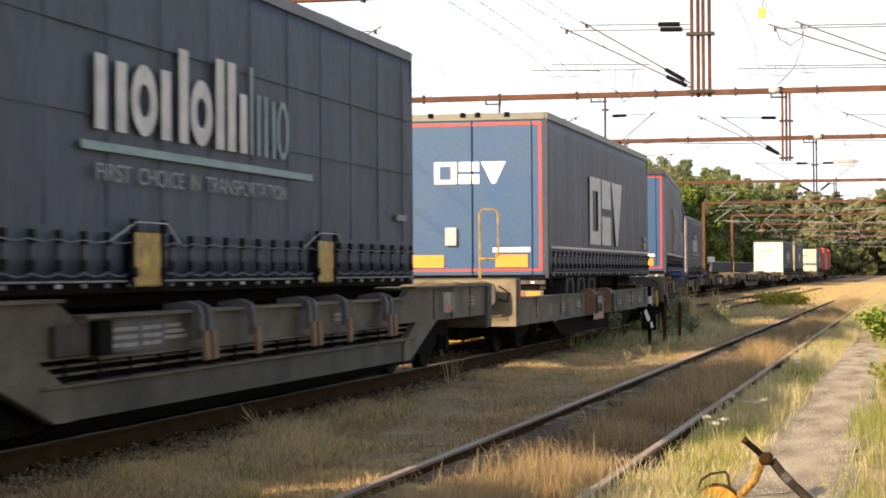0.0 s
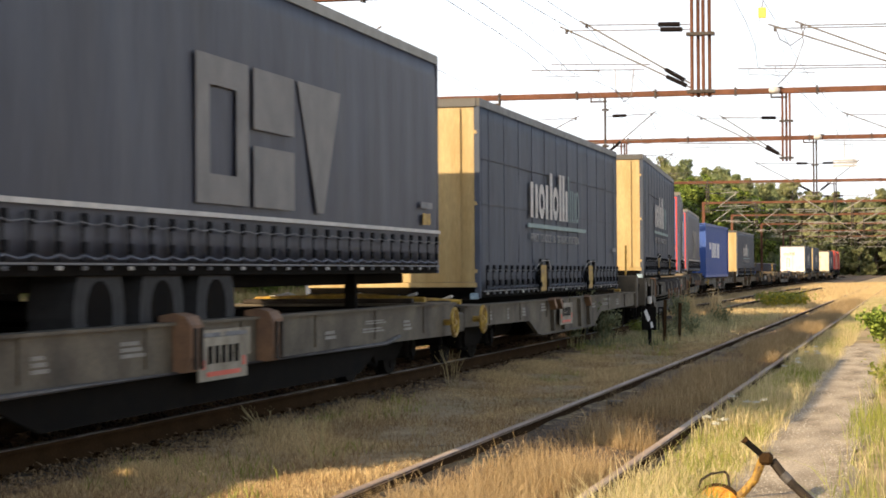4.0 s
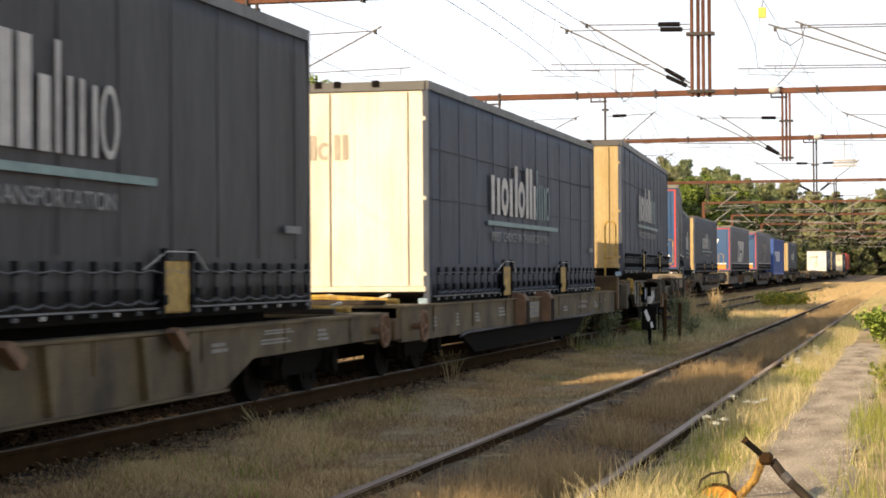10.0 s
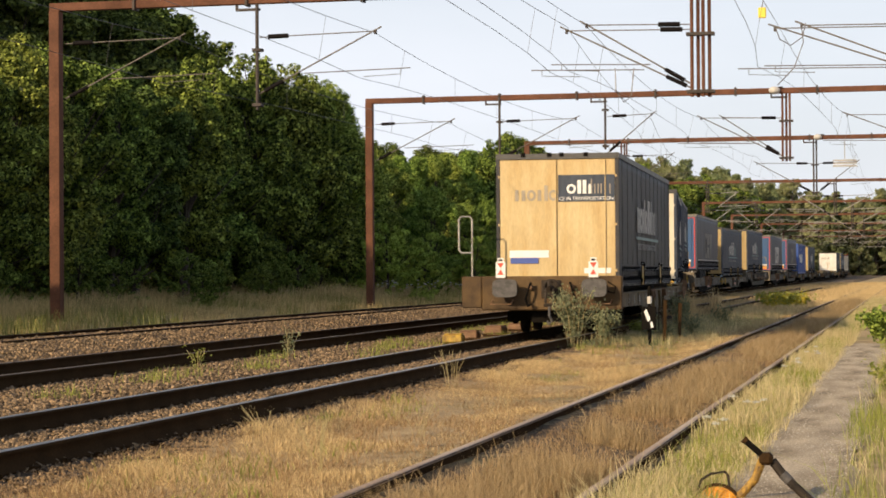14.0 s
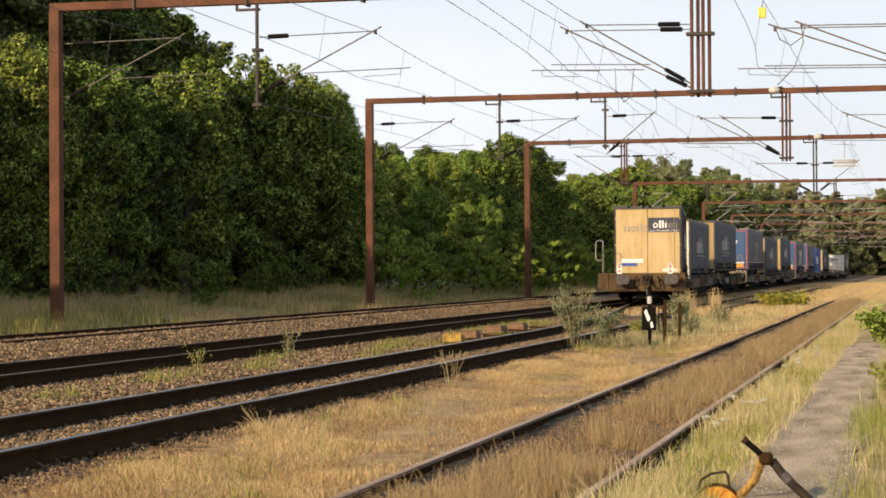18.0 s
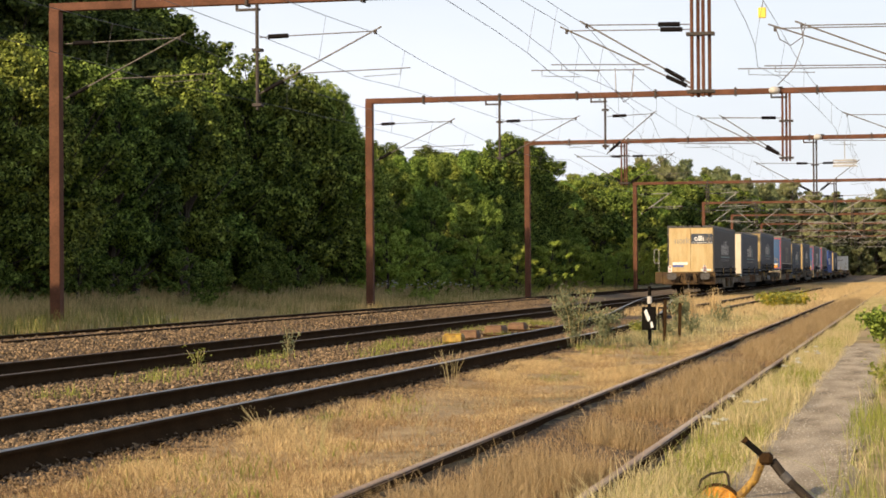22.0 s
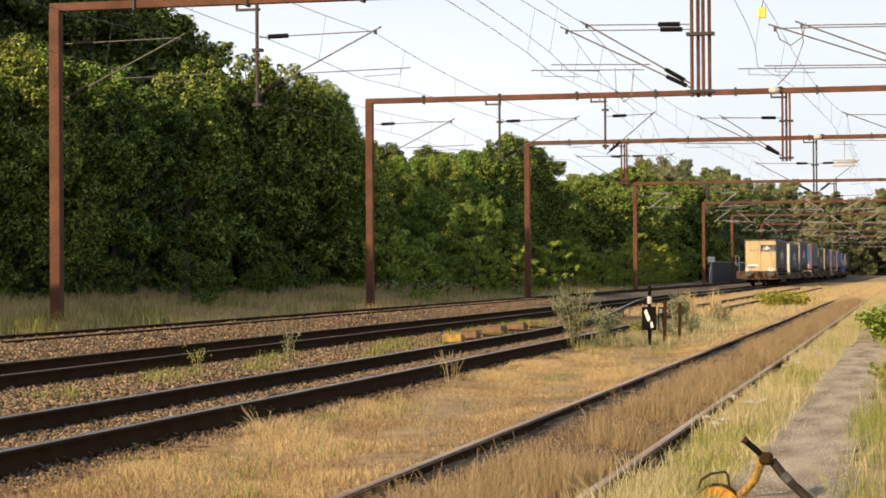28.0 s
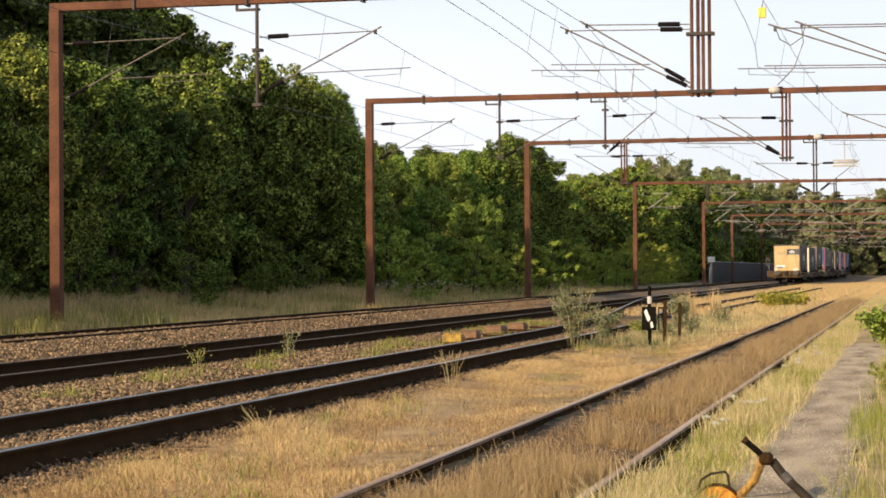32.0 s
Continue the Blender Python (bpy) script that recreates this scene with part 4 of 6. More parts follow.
def ribbed_box(name, label, mat, print_mat, z0=1.0, z1=3.85):
    """A corrugated steel container with print bars on its sides."""
    L, h = 13.6, 1.25
    t = thing(name, label, "container", "loads on the train")
    for s in (-1, 1):
        pts = []
        n = 44
        for i in range(n):
            y = 0.1 + i * (L - 0.2) / n
            w = (L - 0.2) / n
            pts += [(s * h, y), (s * h, y + w * .35), (s * (h - .035), y + w * .5), (s * (h - .035), y + w * .85)]
        pts += [(s * (h - 0.08), L - 0.1), (s * (h - 0.08), 0.1)]
        part("side_wall", prism(pts, "z", z0 + .14, z1 - .12), mat, t)
        part("top_rail", boxes((s * h - .05, s * h + .05, 0, L, z1 - .12, z1), bevel=.01), mat, t)
        part("bottom_rail", boxes((s * h - .05, s * h + .05, 0, L, z0, z0 + .14), bevel=.01), mat, t)
        for y in (0, L - .12):
            part("corner_post", boxes((s * h - .06, s * h + .06, y, y + .12, z0 + .14, z1 - .12)), mat, t)
    part("roof", boxes((-h, h, .1, L - .1, z1 - .07, z1 - .02)), mat, t)
    for x0, x1 in ((-h + .06, -.005), (.005, h - .06)):
        d = part("door", boxes((x0, x1, .02, .07, z0 + .1, z1 - .1), bevel=.01), mat, t)
        for q in (.3, .7):
            part("lock_rod", rods([(x0 + q * (x1 - x0), -.005, z0 + .1), (x0 + q * (x1 - x0), -.005, z1 - .1)], .017, 6), M["galv"], d)
    part("front_wall", boxes((-h + .06, h - .06, L - .08, L - .03, z0 + .1, z1 - .1)), mat, t)
    part("floor", boxes((-h + .05, h - .05, .05, L - .05, z0 + .02, z0 + .12)), M["under"], t)
    for y0, y1, zz in ((2.6, 3.3, 1.5), (3.9, 4.3, 1.05), (4.6, 5.0, 1.05), (5.3, 5.7, 1.05), (6.0, 6.4, 1.05), (6.9, 7.3, 1.05), (7.6, 8.2, 1.05)):
        part("logo_bar", boxes((h + .0, h + .012, y0, y1, z0 + zz, z0 + 1.85)), print_mat, t)
    return t


def wheelset(parent, y):
    w = part("wheelset", rods([(-0.95, 0, 0), (0.95, 0, 0)], 0.08), M["under"], parent, at=pose(0, y, 0.53))
    for s in (-1, 1):
        bm = bmesh.new()
        rod(bm, (s * 0.69, 0, 0), (s * 0.815, 0, 0), 0.40, seg=28)
        rod(bm, (s * 0.68, 0, 0), (s * 0.70, 0, 0), 0.428, seg=28)
        rod(bm, (s * 0.81, 0, 0), (s * 0.85, 0, 0), 0.16, seg=14)
        for a in range(6):
            q = a * math.pi / 3
            rod(bm, (s * 0.815, 0.28 * math.cos(q), 0.28 * math.sin(q)), (s * 0.822, 0.28 * math.cos(q), 0.28 * math.sin(q)), 0.05, seg=8)
        part("wheel", bm, M["steelwheel"], w)
    return w


def bogie(wagon, y):
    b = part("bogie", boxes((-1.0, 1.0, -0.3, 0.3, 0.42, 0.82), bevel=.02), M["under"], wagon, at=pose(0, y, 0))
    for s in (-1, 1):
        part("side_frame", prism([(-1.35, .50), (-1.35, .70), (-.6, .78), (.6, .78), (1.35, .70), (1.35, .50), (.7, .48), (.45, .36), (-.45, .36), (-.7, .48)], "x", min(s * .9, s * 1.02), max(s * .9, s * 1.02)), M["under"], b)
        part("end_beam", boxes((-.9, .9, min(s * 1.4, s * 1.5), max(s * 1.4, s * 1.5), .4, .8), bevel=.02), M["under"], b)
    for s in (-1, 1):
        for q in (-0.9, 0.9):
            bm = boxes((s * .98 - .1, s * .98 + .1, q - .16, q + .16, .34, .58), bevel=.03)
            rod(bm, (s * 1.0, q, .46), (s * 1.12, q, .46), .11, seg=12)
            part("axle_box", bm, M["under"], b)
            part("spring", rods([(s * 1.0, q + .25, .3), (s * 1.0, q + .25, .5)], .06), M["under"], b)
    for q in (-0.9, 0.9):
        wheelset(b, q)
    return b


def wagon_base(L, mat, name, label, raised=(-1, 1), z0=.61, z1=1.30):
    """Common parts of a wagon of length L; its middle is at y 0. raised: the ends with a high headstock and buffers."""
    w = thing(name, label, "freight wagon", "wagons of the train")
    mat = M["headbrown"] if mat is M["wagonbrown"] else mat
    e = L / 2
    for s in (-1, 1):
        if s not in raised:
            part("headstock", boxes((-1.36, 1.36, min(s * e, s * (e - .3)), max(s * e, s * (e - .3)), z0, .86), bevel=.02), mat, w)
            part("drawbar", rods([(0, s * (e - .3), .7), (0, s * (e + .12), .7)], .09), M["under"], w)
            continue
        part("headstock", boxes((-1.42, 1.42, min(s * e, s * (e - .28)), max(s * e, s * (e - .28)), z0, z1), bevel=.025), mat, w)
        for x in (-0.9, 0.9):
            b = part("buffer", rods([(x, s * (e - .02), 1.06), (x, s * (e + .3), 1.06)], .13, 14), M["under"], w)
            part("buffer_collar", rods([(x, s * e, 1.06), (x, s * (e + .1), 1.06)], .2, 14), mat, b)
            bm = bmesh.new()
            o = [(x + .25 * math.copysign(abs(math.cos(q)) ** .45, math.cos(q)), 1.06 + .18 * math.copysign(abs(math.sin(q)) ** .45, math.sin(q))) for q in np.linspace(0, 2 * math.pi, 28, endpoint=False)]
            prism(o, "y", min(s * (e + .3), s * (e + .36)), max(s * (e + .3), s * (e + .36)), bm)
            part("buffer_head", bm, M["buffer"], b)
        bm = boxes((-.2, .2, min(s * e, s * (e + .03)), max(s * e, s * (e + .03)), .86, 1.22), bevel=.012)
        rods([(.15 * math.cos(k * math.pi / 10), s * (e + .05), 1.06 + .15 * math.sin(k * math.pi / 10)) for k in range(21)], .035, 8, bm)
        rod(bm, (0, s * e, 1.06), (0, s * (e + .22), 1.05), .065, .05)
        rods([(0, s * (e + .2), 1.05), (0, s * (e + .3), 1.02), (0, s * (e + .34), 1.10), (0, s * (e + .30), 1.17), (0, s * (e + .24), 1.16)], .042, 8, bm)
        part("drawhook", bm, M["hook"], w)
        part("coupling_link", rods([(-.07, s * (e + .26), 1.06), (-.08, s * (e + .33), .80), (-.06, s * (e + .33), .72), (.06, s * (e + .33), .72), (.08, s * (e + .33), .80), (.07, s * (e + .26), 1.06)], .026, 6), M["hook"], w)
        part("coupling_screw", rods([(-.11, s * (e + .33), .72), (.11, s * (e + .33), .72)], .035, 8), M["hook"], w)
        part("coupling_link", rods([(0, s * (e + .33), .72), (0, s * (e + .32), .50), (.05, s * (e + .32), .40), (0, s * (e + .32), .34), (-.05, s * (e + .32), .40)], .028, 6), M["buffer"], w)
        for x in (-.42, .42):
            part("brake_hose", rods([(x, s * e, 1.08), (x * .95, s * (e + .14), 1.16), (x * 1.05, s * (e + .2), 1.04), (x * 1.2, s * (e + .19), .84), (x * 1.1, s * (e + .15), .70), (x * .9, s * (e + .12), .74)], .026, 6), M["under"], w)
            part("hose_cock", boxes((x - .045, x + .045, min(s * e, s * (e + .09)), max(s * e, s * (e + .09)), 1.03, 1.12), bevel=.012), M["rustclaw"], w)
        for x in (-1.0, 1.0):
            part("shunter_handle", rods([(x - .2, s * e, .82), (x - .22, s * (e + .16), .74), (x + .2, s * (e + .16), .74), (x + .22, s * e, .82)], .014, 6), M["rustclaw"], w)
        part("lamp_iron", rods([(1.15, s * e, 1.18), (1.15, s * (e + .06), 1.18), (1.3, s * (e + .06), 1.08), (1.28, s * (e + .06), .95), (1.15, s * (e + .06), .98), (1.15, s * e, 1.0)], .014, 6), M["under"], w)
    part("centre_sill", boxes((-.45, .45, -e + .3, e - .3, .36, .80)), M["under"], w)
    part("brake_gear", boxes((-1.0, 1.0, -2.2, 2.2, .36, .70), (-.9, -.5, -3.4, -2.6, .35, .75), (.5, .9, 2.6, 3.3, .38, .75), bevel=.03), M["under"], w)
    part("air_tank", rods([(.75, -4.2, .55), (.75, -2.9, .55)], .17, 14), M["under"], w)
    for y in (-e + 2.4, e - 2.4):
        bogie(w, y)
    return w


def marks(w, rows, x=1.40):
    """Painted inscriptions too worn to read: short lines of small bars."""
    for y0, y1, z0, z1 in rows:
        n = max(2, round((z1 - z0) / .045))
        part("inscription", boxes(*[(x, x + .006, y0, y1 - (y1 - y0) * .25 * (k * 7 % 3) / 2, z0 + k * (z1 - z0) / n, z0 + (k + .62) * (z1 - z0) / n) for k in range(n)]), M["markprint"], w)


def handrail(w, x, y, top, mat, wid=.34):
    k = math.copysign(.05, wid)
    part("shunter_rail", rods([(x, y, .95), (x, y, top), (x + k, y, top + .06), (x + wid - k, y, top + .06), (x + wid, y, top), (x + wid, y, top - .62), (x + wid - k, y, top - .68), (x, y, top - .68)], .020, 8), mat, w)


def hand_wheel(w, s, y, z, mat):
    wh = bmesh.new()
    rods([(s * 1.5, y + .17 * math.cos(k * math.pi / 9), z + .17 * math.sin(k * math.pi / 9)) for k in range(19)], .024, 6, wh)
    for k in range(5):
        a = k * math.pi * .4
        rod(wh, (s * 1.5, y, z), (s * 1.5, y + .17 * math.cos(a), z + .17 * math.sin(a)), .012, seg=6)
    rod(wh, (s * 1.34, y, z), (s * 1.52, y, z), .04)
    part("hand_wheel", wh, mat, w, "spoked hand brake wheel")


def flat_wagon(mat, name, label, L=17.5, slim=False, raised=(-1,), wheel=1, plain_end=None):
    """A low flat container wagon: side sills, deeper towards the middle, a hand wheel by its coupled end."""
    w = wagon_base(L, mat, name, label, raised)
    e = L / 2
    top = .98 if slim else .92
    for s in (-1, 1):
        x0, x1 = (1.30, 1.36) if s > 0 else (-1.36, -1.30)
        if slim:
            low = [(-e + .3, .58), (-e + 4.0, .58), (e - 4.0, .60), (e - .3, .58)]
        else:
            low = [(-e + .3, .66), (-e + 5.0, .63), (-e + 5.8, .40), (e - 5.8, .40), (e - 5.0, .63), (e - .3, .66)]
        sill = part("side_sill", prism(low + [(e - .3, top), (-e + .3, top)], "x", x0, x1), mat, w)
        part("top_flange", boxes((min(s * 1.2, s * 1.40), max(s * 1.2, s * 1.40), -e + .3, e - .3, top, top + .025)), mat, sill)
        if not slim:
            part("bottom_flange", boxes((min(s * 1.2, s * 1.40), max(s * 1.2, s * 1.40), -e + 5.8, e - 5.8, .378, .40)), mat, sill)
            for y in (-1.9, -.9, .9, 1.9):
                part("gusset", prism([(y, top - .01), (y + .28, top - .01), (y + .17, .42), (y + .11, .42)], "x", min(s * 1.36, s * 1.42), max(s * 1.36, s * 1.42)), mat, sill)
        else:
            part("pocket_side", prism([(-e + 3.7, .58), (-e + 4.7, .30), (e - 4.7, .30), (e - 3.7, .58)], "x", min(s * 1.26, s * 1.30), max(s * 1.26, s * 1.30)), M["under"], sill)
            part("pocket_edge", rods([(s * 1.40, -e + 3.3, .56), (s * 1.40, -e + 3.7, .60), (s * 1.40, e - 3.9, .60), (s * 1.40, e - 3.3, .66)], .022, 6), M["buffer"], sill)
            for y in (-1.75, .4):
                o = [(s * 1.362, .60), (s * 1.47, .60), (s * 1.52, .72), (s * 1.52, .98), (s * 1.48, 1.05), (s * 1.38, 1.08), (s * 1.25, 1.06), (s * 1.25, 1.006), (s * 1.362, 1.006)]
                hood = part("bracket_hood", prism(o, "y", y, y + .30), M["rustclaw"], sill)
                for q in (y + .05, y + .20):
                    part("hood_rib", boxes((min(s * 1.521, s * 1.545), max(s * 1.521, s * 1.545), q, q + .05, .62, .96), bevel=.008), M["hook"], hood)
            pl = part("label_panel", boxes((min(s * 1.362, s * 1.375), max(s * 1.362, s * 1.375), -1.3, .2, .68, .92)), M["dirtyplate"], sill)
            part("panel_print", boxes(*[(min(s * 1.377, s * 1.381), max(s * 1.377, s * 1.381), -1.22 + .72 * (k % 2), -.62 + .70 * (k % 2), .72 + .07 * (k // 2), .755 + .07 * (k // 2)) for k in range(6)]), M["fadedprint"], pl)
        for y in np.arange(-e + 1.9, e - 1, 2.3):
            part("stiffener", boxes((min(s * 1.36, s * 1.375), max(s * 1.36, s * 1.375), y, y + .03, .66, top)), mat, sill)
        if not slim:
            for y in (-2.3, -1.7, 1.4):
                part("folding_spigot", prism([(y, top + .01), (y + .10, top + .05), (y + .34, top - .07), (y + .26, top - .15)], "x", min(s * 1.40, s * 1.50), max(s * 1.40, s * 1.50)), M["rustclaw"], sill)
        hand_wheel(w, s, wheel * (e - .85), .76, M["rustclaw"] if mat is M["wagonbrown"] else M["yellow"])
    part("deck_frame", boxes((-.95, -.8, -e + .3, e - .3, .8, top), (.8, .95, -e + .3, e - .3, .8, top), *[(-1.3, 1.3, y - .06, y + .06, .85, top - .004) for y in np.arange(-e + 1, e, 1.9)]), M["under"], w)
    for y in (-e + 1.0, e - 1.0):
        part("end_deck", boxes((-1.3, 1.3, y - .65, y + .65, top, top + .03)), mat, w)
        part("coupling_rod", rods([(-1.1, y, top + .08), (.2, y + .1, top + .12), (1.2, y - .2, top + .07)], .035, 6), M["yellow"], w)
        part("cable", rods([(-1.0 + q * .25, y + .25 + .1 * math.sin(q * 2.1), top + .1 + .05 * math.sin(q * 1.7)) for q in range(9)], .02, 6), M["letter"], w)
        part("box_beam", boxes((-1.1, 1.1, y - .5, y - .38, top + .03, top + .09), bevel=.01), M["hook"], w)
    marks(w, [(-e + 1.9, -e + 2.1, .72, .86), (-e + 3.2, -e + 3.35, .70, .88), (-e + 4.4, -e + 4.7, .72, .86), (-e + 6.0, -e + 6.5, .76, .90), (2.6, 3.0, .72, .82), (e - 3.0, e - 2.6, .72, .85), (e - 4.8, e - 3.9, .74, .80), (e - 4.7, e - 3.8, .83, .88)], 1.362)
    if not plain_end:
        p = part("maker_plate", boxes((1.43, 1.442, -1.35, -.1, .50, .86)), M["dirtyplate"], w, "dirty cream plate with red emblem bars")
        part("plate_emblem", boxes((1.442, 1.447, -1.15, -.3, .535, .575)), M["redmark"], p)
        for k in range(5):
            part("plate_bar", boxes((1.442, 1.447, -1.12 + k * .17, -1.02 + k * .17, .64, .79)), M["under"], p)
        for q in (-1.24, -.2):
            part("plate_dot", boxes((1.442, 1.447, q - .035, q + .035, .60, .68)), M["redmark"], p)
    return w


def pocket_wagon(name, label, L=19.4):
    """A pocket wagon: raised ends over the bogies, low sills between, rows of brown lifting brackets."""
    mat = M["wagon"]
    w = wagon_base(L, mat, name, label, (-1, 1), .62, 1.14)
    e = L / 2
    for s in (-1, 1):
        side = lambda a, b: (min(s * a, s * b), max(s * a, s * b))
        x0, x1 = side(1.30, 1.38)
        for f, q in ((-1, 5.0), (1, 5.9)):
            o = [(f * (e - .29), .80), (f * (e - .29), 1.05), (f * q, 1.05), (f * (q - .33), .86), (f * (q - .33), .68), (f * (q + .15), .66), (f * (q + .4), .51), (f * 7.0, .51), (f * 7.6, .80)]
            end = part("end_frame", prism(o, "x", x0, x1), mat, w)
            part("frame_flange", boxes((*side(1.26, 1.44), min(f * (e - .29), f * q), max(f * (e - .29), f * q), 1.05, 1.075)), mat, end)
            for y in (q + 1.15, q + 2.0, q + 3.2):
                part("stiffener", boxes((*side(1.38, 1.40), f * y - .02, f * y + .02, .82 if y > 7.3 else .53, 1.05)), mat, end)
            part("end_platform", boxes((*side(.01, 1.29), min(f * (e - .29), f * 6.4), max(f * (e - .29), f * 6.4), 1.01, 1.04)), mat, w)
        beam = part("side_beam", boxes((x0, x1, -4.665, 5.565, .68, .86)), mat, w)
        part("beam_flange", boxes((*side(1.26, 1.45), -4.66, 5.56, .862, .885)), mat, beam)
        part("beam_lip", boxes((*side(1.30, 1.42), -4.66, 5.56, .655, .678)), mat, beam)
        part("ledge", boxes((*side(1.24, 1.45), -5.3, 6.1, .505, .545), bevel=.008), mat, w)
        part("recess_wall", boxes((*side(1.2, 1.24), -5.3, 6.1, .545, .86)), mat, w)
        part("trough_wall", prism([(-5.9, .50), (-5.3, .22), (5.9, .22), (6.6, .50)], "x", *side(1.27, 1.31)), M["under"], w)
        for y in (-3.4, -1.1, 1.1, 3.6):
            part("rib", boxes((*side(1.245, 1.37), y, y + .04, .547, .653)), mat, w)
        for y in (-1.80, -.36, 2.78, 4.36):
            for k in (0, .22) if y < -1 or y > 4 else (0,):
                arm = [(s * 1.40, .56), (s * 1.40, .84), (s * 1.46, .90), (s * 1.45, .99), (s * 1.36, 1.03), (s * 1.16, 1.01), (s * 1.16, 1.06), (s * 1.38, 1.085), (s * 1.50, 1.03), (s * 1.535, .93), (s * 1.52, .56)]
                c = part("lifting_bracket", prism(arm, "y", y + k, y + k + .13), mat, w)
                part("claw", prism([(y + k - .01, .74), (y + k + .12, .74), (y + k + .15, .60), (y + k + .24, .50), (y + k + .24, .42), (y + k + .02, .42), (y + k + .05, .55)], "x", *side(1.522, 1.57)), M["clawtan"], c)
                part("claw_tip", boxes((*side(1.2, 1.36), y + k + .02, y + k + .11, 1.062, 1.095)), M["yellow"] if k else M["rustclaw"], c)
        if s > 0:
            sb = part("side_box", boxes((1.38, 1.46, -5.76, -5.30, .60, .93), bevel=.01), M["under"], w)
            part("notice_sheet", boxes((1.462, 1.468, -5.68, -5.42, .66, .89)), M["paleglass"], sb)
            part("yellow_handle", rods([(1.40, -6.7, 1.0), (1.46, -6.68, .98), (1.46, -6.62, .80), (1.42, -6.52, .78)], .03, 6), M["yellow"], w)
            pl = part("label_panel", boxes((1.40, 1.43, -4.05, -2.46, .575, .825)), M["fadedprint"], w)
            for k in range(4):
                part("panel_bar", boxes((1.432, 1.436, -3.95, -2.9 + .12 * (k % 3), .60 + k * .055, .63 + k * .055)), M["letter"], pl)
            part("maker_mark", boxes((1.382, 1.388, .3, 1.7, .72, .80)), M["letter"], w)
            part("yellow_patch", boxes((1.245, 1.25, -1.3, -.9, .66, .84)), M["yellow"], w)
    part("pocket_floor", boxes((-1.14, 1.14, -6.0, 6.4, .22, .26)), M["under"], w)
    part("coupler_seat", boxes((-.6, .6, e - 3.1, e - 1.9, 1.041, 1.10), (-.3, .3, e - 2.8, e - 2.2, 1.10, 1.2), bevel=.02), M["under"], w)
    part("blue_box", boxes((.75, 1.15, -e + .5, -e + .9, 1.041, 1.18), bevel=.015), M["boxblue"], w)
    handrail(w, .98, -e + .05, 2.24, M["yellow"], .22)
    part("grab_loop", rods([(1.40, -e + .55, 1.12), (1.46, -e + .45, 1.1), (1.47, -e + .42, .95), (1.47, -e + .48, .84), (1.47, -e + .75, .84), (1.47, -e + .81, .95), (1.46, -e + .78, 1.1), (1.40, -e + .7, 1.12)], .03, 8), M["yellow"], w)
    marks(w, [(-e + 1.2, -e + 1.6, .90, 1.0), (-e + 2.3, -e + 2.6, .78, .98), (-e + 2.3, -e + 2.6, .60, .72), (-e + 2.85, -e + 3.05, .60, .68), (e - 3.2, e - 3.0, .6, .68), (e - 1.4, e - 1.0, .85, 1.0)], 1.382)
    p = part("maker_plate", boxes((1.382, 1.394, 7.7, 8.3, .82, 1.02)), M["dirtyplate"], w, "dirty cream plate with red emblem bars")
    part("plate_emblem", boxes((1.394, 1.4, 7.8, 8.2, .85, .88)), M["redmark"], p)
    for c in w.children:
        if not c.name.startswith(("bogie", "headstock", "buffer", "drawhook", "coupling", "brake", "hose", "shunter_h", "lamp_iron", "centre", "air")):
            c.location.z += .10
    return w


